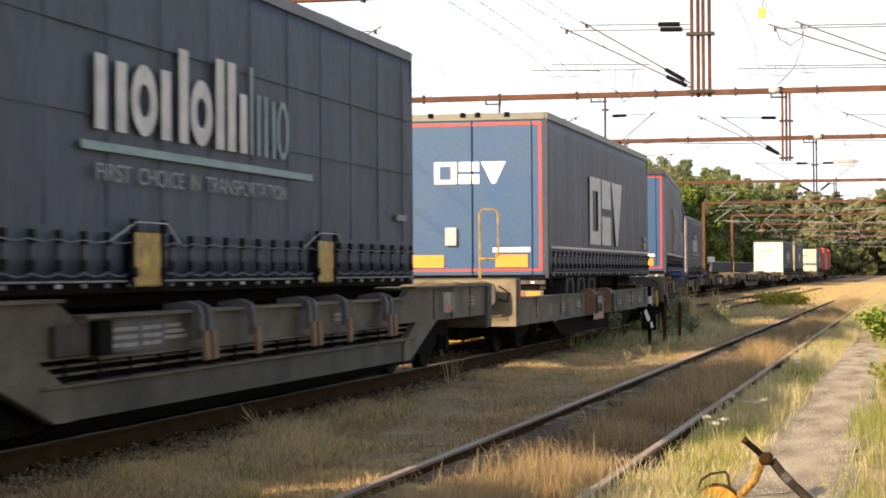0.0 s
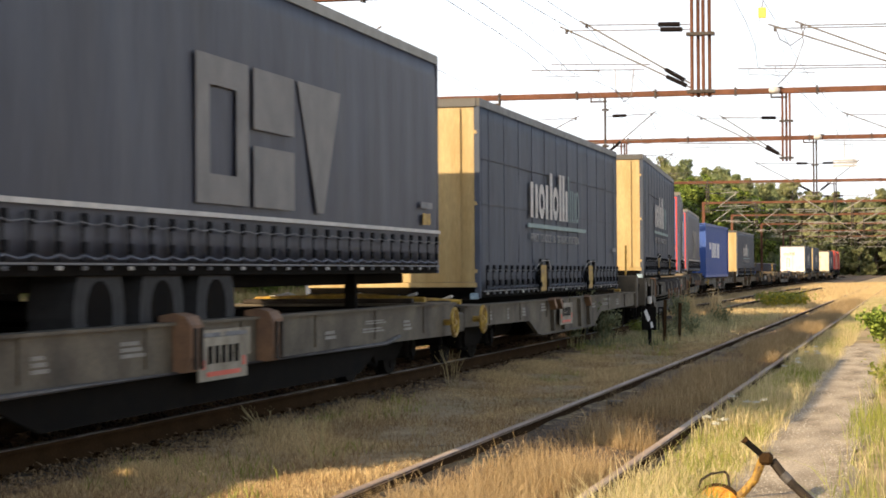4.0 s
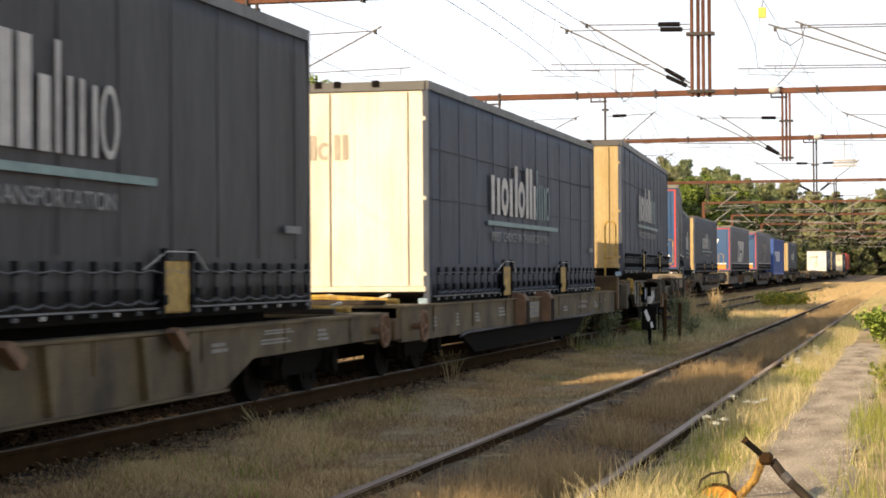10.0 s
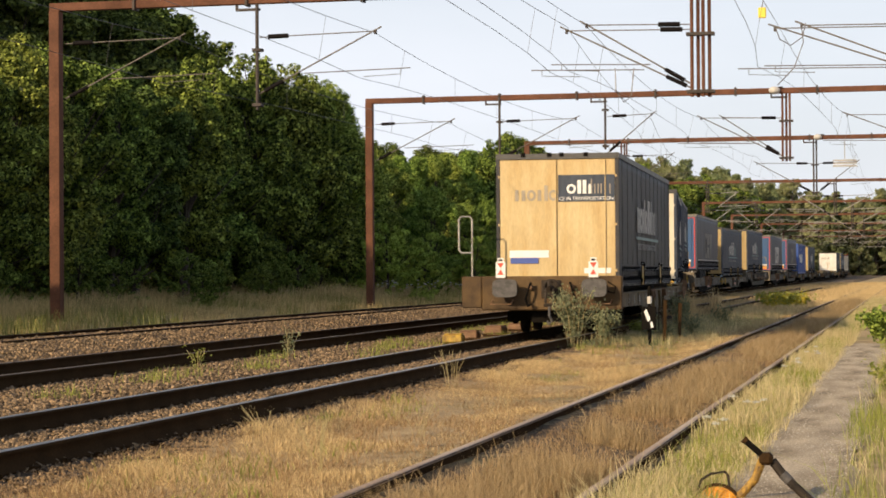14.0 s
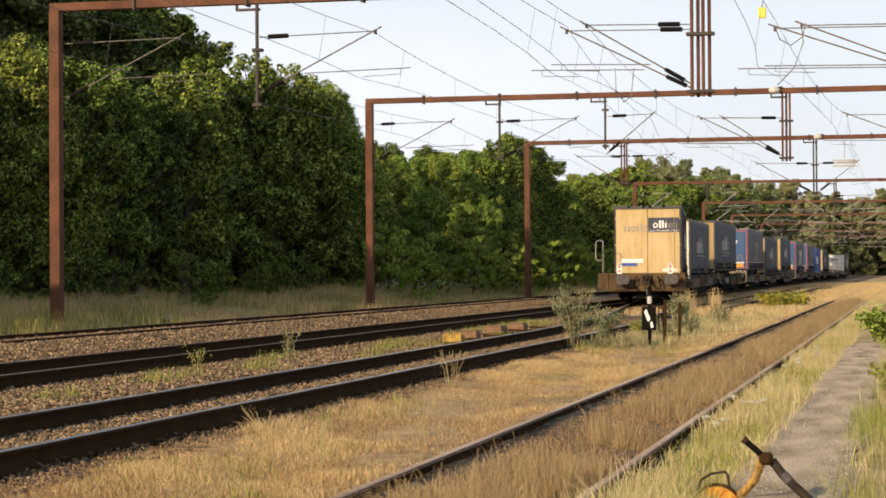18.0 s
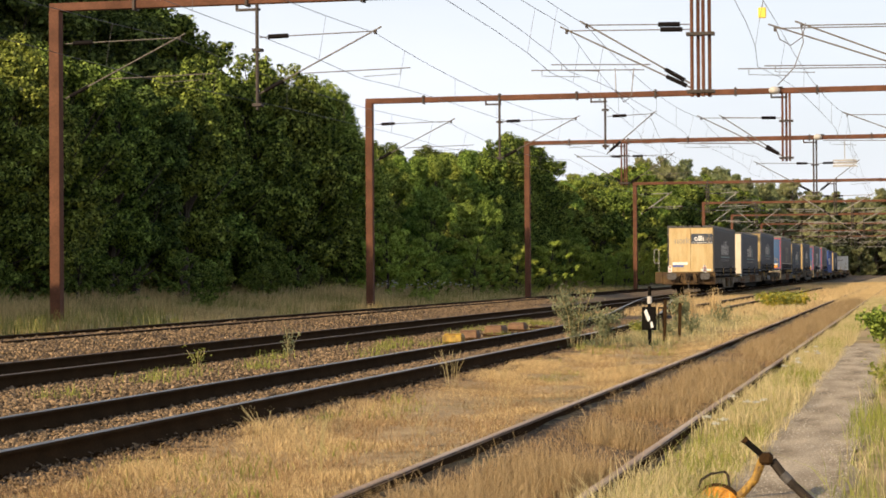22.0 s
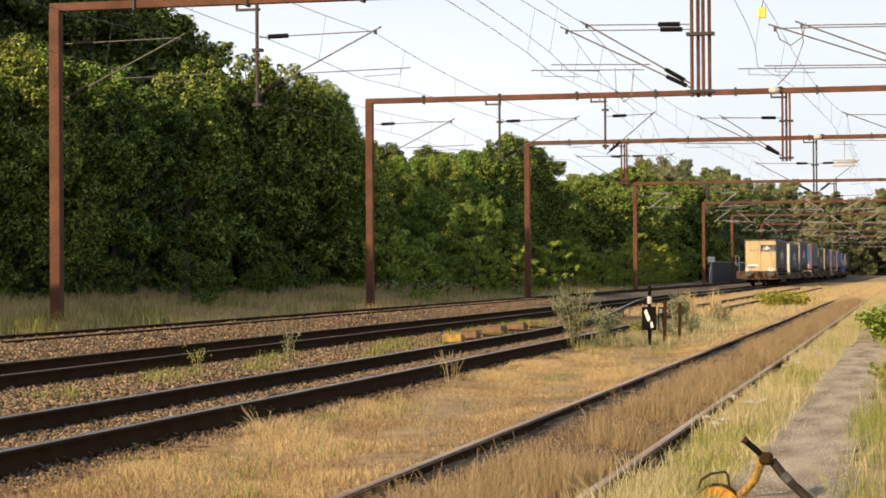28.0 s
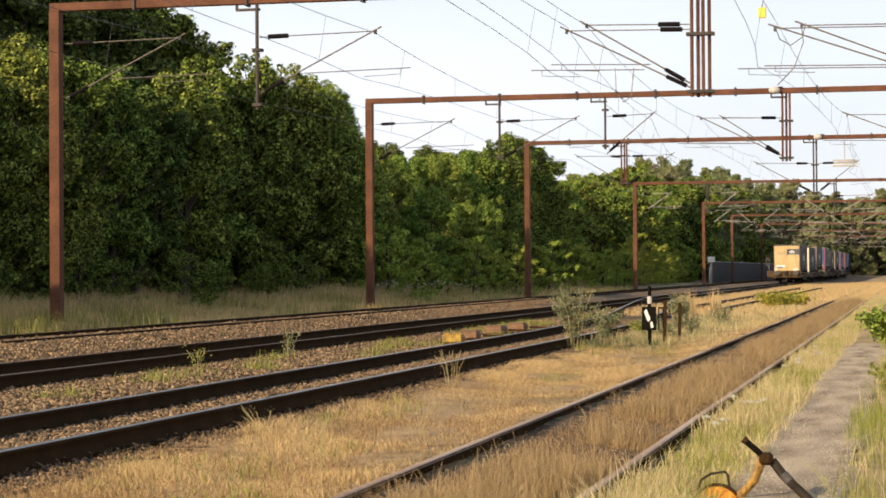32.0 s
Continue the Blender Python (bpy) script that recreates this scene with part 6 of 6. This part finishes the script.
X, Y = inside(tuple(np.concatenate(q) for q in zip(field(150000, -6.1, -3.65, 12, 85, 1.7, .45, 30), field(60000, -6.1, -3.65, 24, 70, 1.2, .45, 30))), -6.12, -3.62)
P = patchy(X, Y)
blades("dry_grass", "short dry straw-coloured grass beside the siding", X, Y, rng.uniform(.4, 1, len(X)) * (.03 + .12 * P ** 2), .003, M["straw"], .9)
X, Y = inside(field(80000, -6.2, -3.65, 12, 85, 1.7, .45, 30), -6.2, -3.62)
blades("dead_grass", "short brown dead grass beside the siding", X, Y, rng.uniform(.02, .08, len(X)), .004, M["brownstraw"], .9)
X, Y = inside(field(3000, -5.9, -4.2, 12, 85, 1.5, .3, 60), -5.9, -3.7)
blades("green_tufts", "green grass tufts in the dry strip", X, Y, rng.uniform(.03, .13, len(X)), .005, M["green"], .5)
X, Y = inside(field(95000, -3.0, -2.15, 9, 95, 1.7, .45, 40), -3.08, -2.14)
P = patchy(X + 5, Y)
K = P > .52
X, Y, P = X[K], Y[K], P[K]
blades("dry_grass", "dry straw-coloured grass between the siding rails", X, Y, rng.uniform(.35, 1, len(X)) * (.03 + .29 * P ** 1.6), .0028, M["sidingstraw"], .75)
X, Y = inside(field(50000, -3.2, -2.12, 9, 95, 1.7, .45, 40), -3.3, -2.1)
X2, Y2 = inside(field(30000, -3.0, -2.15, 9, 95, 1.7, .4, 50), -3.15, -2.14)
K = patchy(X2 + 5, Y2) > .5
blades("dry_grass", "pale feathery grass between the siding rails", X2[K], Y2[K], rng.uniform(.12, .34, K.sum()), .0024, M["sidingstraw"], .6)
blades("dead_grass", "short brown dead grass between the siding rails", X, Y, rng.uniform(.02, .09, len(X)), .004, M["brownstraw"], .9)
X, Y = inside(field(21000, -1.8, -1.2, 9, 100, 1.6, .3, 25), -1.86, -1.2)
blades("verge_grass", "mixed green grass beside the path", X, Y, rng.uniform(.04, .2, len(X)), .004, M["green"], .6)
X, Y = inside(field(46000, -1.8, -1.2, 9, 100, 1.6, .3, 25), -1.9, -1.12)
blades("verge_grass", "tall straw stalks beside the path", X, Y, rng.uniform(.3, 1, len(X)) * (.08 + .36 * patchy(X + 3, Y * 1.3)), .0032, M["straw2"], .6)
X, Y = inside(field(26000, -.5, 2.2, 9, 110, 1.6, .25, 60), -.58, 2.3)
blades("verge_grass", "green grass tufts along the path's far edge", X, Y, rng.uniform(.06, .30, len(X)), .003, M["green"], .45)
X, Y = inside(field(12000, -.5, 2.2, 9, 110, 1.6, .3, 40), -.52, 2.3)
blades("verge_grass", "straw stalks along the path's far edge", X, Y, rng.uniform(.08, .36, len(X)), .0028, M["straw2"], .5)
X, Y = field(125000, -26.4, -19.3, 40, 150, 1.4, .6, 30)
blades("tall_grass", "tall dry grass along the foot of the wood", X, Y, rng.uniform(.2, 1, len(X)) * (.18 + .80 * patchy(X * .4, Y * .3)) * np.interp(X, [-23.5, -20.5], [1, .4]), .008, M["vergestraw"], .5)
X, Y = field(36000, -31.5, -26, 72, 175, 1.3, .6, 30)
blades("tall_grass", "tall dry grass along the foot of the wood", X, Y, rng.uniform(.2, 1, len(X)) * (.18 + .80 * patchy(X * .4, Y * .3)), .008, M["vergestraw"], .5)
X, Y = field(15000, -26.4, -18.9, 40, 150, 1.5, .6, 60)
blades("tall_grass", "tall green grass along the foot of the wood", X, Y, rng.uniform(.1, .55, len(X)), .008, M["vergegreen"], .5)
X, Y = clear_of_rails(*[np.concatenate(q) for q in zip(field(50000, -10.0, -3.6, 66, 220, 1.3, .8), field(36000, -4.2, 4.0, 96, 230, 1.2, .8))])
blades("dry_grass", "dry straw-coloured grass over the old track bed", X, Y, rng.uniform(.05, .2, len(X)), .012, M["straw"], .4)
X, Y = clear_of_rails(*field(3600, -10.4, -8.8, 18, 70, 1.3, .35, 120))
blades("ballast_weeds", "sparse green weeds growing in the ballast", X, Y, rng.uniform(.05, .22, len(X)), .006, M["green"], .4)


# ---- the worn path ----
py = np.arange(3, 40.5, .12)
px = np.linspace(-1, 1, 17)
PX, PY = np.meshgrid(px, py)
edge_l = -1.27 + .05 * np.sin(PY * 2.1) + .035 * np.sin(PY * 5.7 + 1)
edge_r = -.42 + .05 * np.sin(PY * 1.7 + 2) + .03 * np.sin(PY * 6.3)
WX = edge_l + (PX + 1) / 2 * (edge_r - edge_l)
WZ = -.055 + .0015 * np.sin(WX * 9 + PY * 4) * np.sin(PY * 2.7) + .012 * (1 - PX ** 2) - .02 * (np.abs(PX) > .99)
vi = np.arange(PX.size).reshape(PX.shape)
quads = np.stack([vi[:-1, :-1], vi[:-1, 1:], vi[1:, 1:], vi[1:, :-1]], -1).reshape(-1, 4)
tagged(new("path", array_mesh("path", np.stack([WX, PY, WZ], -1).reshape(-1, 3), quads, M["path"])), "worn grey-brown gravelled concrete path beside the siding", "path", kind="structure")
n = 15000
sx, sy = rng.uniform(-1.25, -.45, n), 8 + 30 * rng.random(n) ** 1.6
gv = np.array([(1, 0, 0), (-.5, .87, 0), (-.5, -.87, 0), (0, 0, .7)])[None] * rng.uniform(.003, .012, (n, 1, 1)) * rng.uniform(.7, 1.3, (n, 4, 1))
gv = gv + np.stack([sx, sy, np.full(n, -.046)], -1)[:, None]
tagged(new("path_gravel", array_mesh("path_gravel", gv.reshape(-1, 3), (np.array([(0, 1, 3), (1, 2, 3), (2, 0, 3)])[None] + 4 * np.arange(n)[:, None, None]).reshape(-1, 3), M["grit"])), "loose small stones on the worn path", "gravel", kind="stuff")


# ---- small things along the line ----
def weed(name, x, y, h, spread, n, mat, label, stalks=9, size=.03, tips=False, thick=.004):
    """A tall weed: thin stalks with small leaves along them."""
    t = thing(name, label, "weed", "weeds by the tracks", at=pose(x, y, float(ground_height(x)) - .02))
    cs = []
    for i in range(stalks):
        a, q = random.uniform(0, 6.28), random.uniform(.3, 1) * spread
        tip = Vector((q * math.cos(a), q * math.sin(a), h * random.uniform(.7, 1.05)))
        mid = tip * .5 + Vector((0, 0, h * .1))
        part("stalk", rods([(tip.x * .3, tip.y * .3, 0), mid, tip], thick, 4), M["straw2"], t)
        for u in (1, 1) if tips else np.linspace(.25, 1, 9):
            c = tip * u + Vector((0, 0, h * .1 * math.sin(3.14 * u)))
            cs.append([c.x, c.y, c.z])
    cs = np.array(cs)
    fit_in("foliage", leaves("foliage", cs, np.full(len(cs), .035 if tips else .06 + spread * .12), np.full(len(cs), max(2, n // len(cs))), size, mat, .3 if tips else .85), t)
    return t


weed("mugwort", -6.2, 38.0, 1.12, .46, 1250, M["weed"], "tall grey-green leafy weed beside the rail", 22, .035)
weed("mugwort", -6.0, 40.2, .7, .34, 800, M["weed"], "tall grey-green leafy weed beside the rail", 12, .035)
weed("mugwort", -5.25, 47.5, .95, .34, 900, M["weed"], "tall grey-green leafy weed beside the posts", 13, .035)
weed("mugwort", -5.1, 43.0, .45, .35, 400, M["weed"], "low grey-green weed beside the posts", 9, .03)
weed("weed", -10.35, 33.2, .5, .22, 200, M["weed"], "spindly weed in the ballast", 7, .025)
weed("weed", -10.3, 28.5, .35, .2, 180, M["green"], "spindly weed in the ballast", 7, .02)
weed("weed", -5.75, 25.5, .5, .28, 80, M["straw2"], "dry bare stalks beside the rail", 8, .006, thick=.003)
weed("weed", -5.7, 17.5, .3, .22, 60, M["straw2"], "dry bare stalks beside the rail", 6, .006, thick=.003)
for q in range(14):
    weed("dry_tussock", -5.4 + random.uniform(0, 1.5), 14 + q * 1.9 + random.uniform(-.6, .6), random.uniform(.16, .34), .16, 30, M["straw"], "pale dry grass stalks standing in the strip", 7, .005, thick=.0022)
weed("dry_tussock", -4.36, 14.7, .42, .22, 60, M["straw2"], "pale dry grass stalks standing in the strip", 11, .006, thick=.0024)
weed("weed", -5.8, 44.8, .35, .4, 900, M["green"], "low green weed beside the rail", 10, .03)
weed("weed", -.55, 41.5, .62, .55, 2600, M["leaf_b"], "bright green leafy weed at the path's end", 16, .05)
weed("weed", -.2, 24.0, .45, .3, 500, M["green"], "green leafy weed at the path's edge", 9, .03)
weed("yarrow", -1.55, 19.2, .34, .22, 240, M["flower"], "white flat-topped flowers in the verge", 4, .009, True)
weed("yarrow", -1.5, 16.4, .33, .17, 200, M["flower"], "white flat-topped flowers in the verge", 3, .009, True)
weed("yarrow", -1.45, 31.0, .34, .22, 260, M["flower"], "white flat-topped flowers in the verge", 5, .010, True)
weed("yarrow", -1.55, 27.0, .34, .22, 220, M["flower"], "white flat-topped flowers in the verge", 4, .009, True)
for q in range(6):
    weed("cow_parsley", -20.4 + random.uniform(-.8, .3), 80 + q * 2.3, .95, .5, 300, M["flower"], "white umbel flowers in the tall verge grass", 7, .022, True)
for q in range(5):
    weed("goldenrod", -5.4 + (q % 3) * .55, 79.5 + q * .9, .55, .7, 420, M["green"], "green bush with yellow blossom on the track bed", 14, .06)
    weed("goldenrod", -5.3 + (q % 3) * .5, 79.2 + q * .9, .58, .6, 60, M["yflower"], "yellow blossom on a green bush", 9, .05)
X = np.concatenate([rng.normal(a, .13, 130) for a in (-6.15, -6.5, -6.0)])
Y = np.concatenate([rng.normal(b, .2, 130) for b in (57.0, 60.5, 64.0)])
blades("straw_clump", "tall pale straw clumps beside the crossover", X, Y, rng.uniform(.4, 1.0, len(X)), .009, M["straw"], .2)


X, Y = inside(field(3200, -6.3, -4.5, 37, 62, 1.2, .3, 70), -6.35, -4.3)
blades("rough_grass", "rough grey-green grass round the indicator posts", X, Y, rng.uniform(.05, .22, len(X)), .006, M["weed"], .6)
X, Y = inside(field(2200, -6.3, -4.3, 37, 66, 1.2, .3, 60), -6.35, -4.1)
blades("rough_grass", "rough green grass round the indicator posts", X, Y, rng.uniform(.04, .16, len(X)), .006, M["green"], .6)
X, Y = inside(field(9000, -6.3, -3.8, 40, 80, 1.2, .5, 30), -6.35, -3.7)
blades("rough_grass", "pale straw stalks round the indicator posts", X, Y, rng.uniform(.06, .26, len(X)), .005, M["straw2"], .6)
for x, y, h in ((-5.6, 44.2, .55), (-4.75, 45.6, .5), (-5.5, 50.5, .8), (-4.9, 54, .6)):
    weed("mugwort", x, y, h, .32, 420, M["weed"], "grey-green leafy weed among the rough grass", 9, .032)


def point_lever():
    t = thing("point_lever", "hand lever for points with orange-yellow counterweight", "point lever", at=pose(-.9, 13.0, 0))
    bm = bmesh.new()
    rod(bm, (-.315, -.05, -.12), (-.315, .07, -.12), .145, seg=32)
    bmesh.ops.bevel(bm, geom=[e for e in bm.edges if e.calc_length() > .01 and abs(e.verts[0].co.y - e.verts[1].co.y) < .001], offset=.012, segments=2, affect="EDGES")
    part("counterweight", bm, M["strongyellow"], t, "orange-yellow round counterweight")
    part("weight_rim", rods([(-.315 + .15 * math.cos(k * math.pi / 16), .01, -.12 + .15 * math.sin(k * math.pi / 16)) for k in range(33)], .014, 8), M["rust"], t)
    part("weight_arm", rods([(-.23, .02, -.07), (-.16, .02, -.02), (-.08, .02, .07), (-.03, .02, .2)], .027, 10), M["leveryellow"], t)
    part("hub", boxes((-.05, .035, -.05, .07, .165, .24), bevel=.02), M["rust"], t)
    part("handle", rods([(-.03, .02, .22), (-.135, .0, .315)], .020, 10), M["under"], t)
    part("grip_end", rods([(-.13, .0, .31), (-.15, .0, .328)], .024, 10), M["rust"], t)
    lever = part("lever_tube", rods([(.03, .02, .19), (.1, .0, .10), (.26, -.02, -.05), (.42, -.04, -.2)], .030, 10), M["hook"], t)
    part("white_band", rods([(.095, .002, .108), (.14, -.003, .064)], .0325, 10), M["buffer"], lever)
    part("hoop", rods([(-.43, .03, -.1), (-.445, .03, -.02), (-.42, .03, .06), (-.36, .03, .10), (-.27, .03, .115), (-.25, .03, .09), (-.24, .03, .0)], .009, 8), M["hook"], t)
    part("base_plate", boxes((-.5, .5, -.2, .25, -.28, -.24), bevel=.01), M["rust"], t)
    return t


point_lever()


def points_indicator(x, y):
    t = thing("points_indicator", "black dwarf points indicator with white diagonal bar", "railway signal", at=pose(x, y, -.13, 0, 0, 6))
    part("post", rods([(0, 0, 0), (0, 0, 1.22)], .035, 10), M["under"], t)
    part("white_band", rods([(0, 0, .88), (0, 0, 1.02)], .045, 10), M["lampgrey"], t)
    b = part("board", boxes((-.15, .13, -.07, -.03, .36, .82), bevel=.01), M["under"], t)
    part("arrow_bar", prism([(-.11, .72), (-.06, .78), (.02, .58), (-.03, .52)], "y", -.08, -.072), M["whiteprint"], b)
    part("arrow_bar", prism([(.01, .50), (.05, .54), (.08, .42), (.03, .40)], "y", -.08, -.072), M["whiteprint"], b)
    part("side_frame", boxes((.17, .19, -.04, .04, .38, .8), (.25, .27, -.04, .04, .42, .78), (.17, .27, -.04, .04, .78, .81)), M["under"], t)
    return t


points_indicator(-5.03, 39.9)
for x, y, h in ((-4.92, 41.4, .9), (-4.75, 42.6, .82)):
    tagged(part("old_post", prism([(-.03, -.025), (.03, -.025), (.03, -.015), (-.02, -.015), (-.02, .025), (-.03, .025)], "z", -.4, h), M["rust"], None), "rusty short angle-iron post beside the track", "post", "rusty posts").matrix_basis = pose(x, y, -.1, 2, 1, 20)


def point_motor(x, y, mat, l, label):
    t = thing("point_motor", label, "point machine", "point machines", at=pose(x, y, -.07, 0, 0, 3))
    part("case", boxes((-.2, .2, -l / 2, l / 2, .04, .2), bevel=.03), mat, t)
    part("lid", boxes((-.18, .18, -l / 2 + .05, l / 2 - .05, .2, .23), bevel=.012), mat, t)
    part("foot", boxes((-.34, .34, -l / 2 - .05, l / 2 + .05, 0, .05)), M["rust"], t)
    part("rod", rods([(.28, 0, .12), (1.0, 0, .10)], .025), M["rust"], t)


point_motor(-9.0, 40.0, M["yellow"], .4, "orange-yellow point machine box in the ballast")
point_motor(-9.15, 42.2, M["rustclaw"], .5, "brown point machine box in the ballast")
point_motor(-9.35, 46.0, M["rustclaw"], .9, "dull brown point machine box in the ballast")
point_motor(-9.3, 48.4, M["rustclaw"], .7, "dull brown point machine box in the ballast")

blk = thing("cable_block", "small dark grey cable block beside the siding rail", "block", at=pose(-3.2, 22.4, -.16, 0, 0, 12))
part("block", boxes((-.09, .09, -.14, .14, 0, .12), bevel=.012), M["shedgrey"], blk)

# dark curved-ended wall by the far track
wallp = thing("parapet_wall", "long dark panelled wall with a rounded end", "wall")
for i in range(26):
    y0 = 207 + i * 4
    if i == 0:
        o = [(y0, 0.1), (y0 + 3.94, 0.1), (y0 + 3.94, 2.25)] + [(y0 + 3.2 - 3.2 * math.sin(a), 2.25 - 3.2 * .55 * (1 - math.cos(a))) for a in np.linspace(0, 1.5, 7)]
        part("panel", prism(o, "x", -20.15, -20.0), M["shedgrey"], wallp)
        part("end_rim", rods([(-19.98, y0 + 3.2 - 3.2 * math.sin(a), 2.27 - 3.2 * .55 * (1 - math.cos(a))) for a in np.linspace(0, 1.5, 9)] + [(-19.98, y0, .1)], .07, 6), M["lampgrey"], wallp)
    else:
        part("panel", boxes((-20.15, -20.0, y0, y0 + 3.94, .1, 2.25), bevel=.02), M["shedgrey"], wallp)
    part("coping", boxes((-20.2, -19.95, y0 + (3 if i == 0 else 0), y0 + 4, 2.255, 2.33)), M["lampgrey"], wallp)
sgn = thing("marker_sign", "small white marker sign on a grey post", "sign", at=pose(-19.4, 203, 0))
part("post", rods([(0, 0, -.3), (0, 0, 2.6)], .09), M["galv"], sgn)
part("plate", boxes((-.35, .35, -.14, -.1, 2.2, 2.75), bevel=.02), M["whiteprint"], sgn)
tag = thing("wire_tag", "small yellow tag hanging from an overhead wire", "marker", at=pose(-3.28, 46.9, 7.28))
part("plate", boxes((-.09, .09, -.02, .02, -.13, .12), bevel=.02), M["tagyellow"], tag)
part("hook", rods([(0, 0, .1), (.02, 0, .3), (-.02, 0, .5)], .008, 6), M["wire"], tag)
JUMPERS = [[(-2.98, 46.8, 6.93), (-2.88, 46.8, 6.64), (-2.63, 46.8, 6.5), (-2.37, 46.8, 6.68), (-2.3, 46.8, 7.0)],
           [(-2.4, 46.8, 7.01), (-2.35, 46.8, 6.56), (-2.56, 46.8, 5.99), (-2.94, 46.8, 5.6)],
           [(-6.67, 46.9, 6.1), (-6.64, 46.8, 5.58), (-6.46, 46.8, 5.3), (-6.29, 46.8, 5.44), (-6.23, 46.9, 6.1)]]
for loop in JUMPERS:
    j = thing("jumper_cable", "thin dark cable looping between overhead arms", "cable", "jumper cables")
    part("cable_loop", rods(loop, .012, 6), M["wire"], j)
brd = thing("line_board", "pale ribbed board hung under the overhead arms", "sign", at=pose(-3.05, 98.3, 6.42))
for k in range(3):
    part("slat", boxes((-.55, .55, -.03, .03, -.15 + k * .13, -.07 + k * .13)), M["galv"], brd)
part("hanger", rods([(0, 0, .2), (0, 0, 1.2)], .02), M["galv"], brd)


# ---- houses beyond the yard ----
def house(x, y, w, d, h, storeys, bays, mat, label):
    t = thing("apartment_house", label, "building", "distant houses", at=pose(x, y, 0))
    part("wall", boxes((-w / 2, w / 2, 0, d, -1, h)), mat, t)
    part("roof", prism([(-w / 2 - .4, h), (w / 2 + .4, h), (0, h + 3)], "y", -.4, d + .4), M["roof"], t)
    for i in range(storeys):
        for j in range(bays):
            xx = -w / 2 + (j + .5) * w / bays
            z = h - 2.2 - i * 2.9
            f = part("window", boxes((xx - .7, xx + .7, -.06, .02, z, z + 1.4)), M["whitepaint"], t)
            part("pane", boxes((xx - .6, xx + .6, -.09, -.062, z + .1, z + 1.3)), M["glass"], f)
    return t


house(-41, 660, 13, 10, 20.5, 3, 4, M["wall"], "pale plastered house with brown roof above the trees")
house(-20, 690, 22, 10, 18.5, 3, 7, M["wall"], "long pale house with brown roof above the trees")
house(-8, 640, 12, 10, 13.0, 3, 4, M["whitepaint"], "white plastered house beyond the yard")


# ---- motion ----
TIMES = [i * 0.5 for i in range(65)]


def wagon_pose(mid, half, t):
    s = rear(t) + mid
    a, b = route(s - half), route(s + half)
    d = b - a
    turn = math.degrees(math.atan2(-d.x, d.y))
    c = (a + b) / 2
    return pose(c.x, c.y, c.z - B_Z, 0, 0, turn)


def motions():
    for wagon, mid, half, load, place, lift in TRAIN:
        rows = [(t, wagon_pose(mid, half, t)) for t in TIMES]
        walk(wagon, rows)
        if load:
            walk(load, [(t, m @ pose(0, place, lift)) for t, m in rows])
        if mid < 130:
            for b in wagon.children:
                for w in b.children:
                    if w.name.startswith("wheelset"):
                        y = w.location.y
                        spin = [(i * 0.064, pose(0, y, .53, -math.degrees(rear(i * .064) / .40), 0, 0)) for i in range(501)]
                        walk(w, spin)


motions()
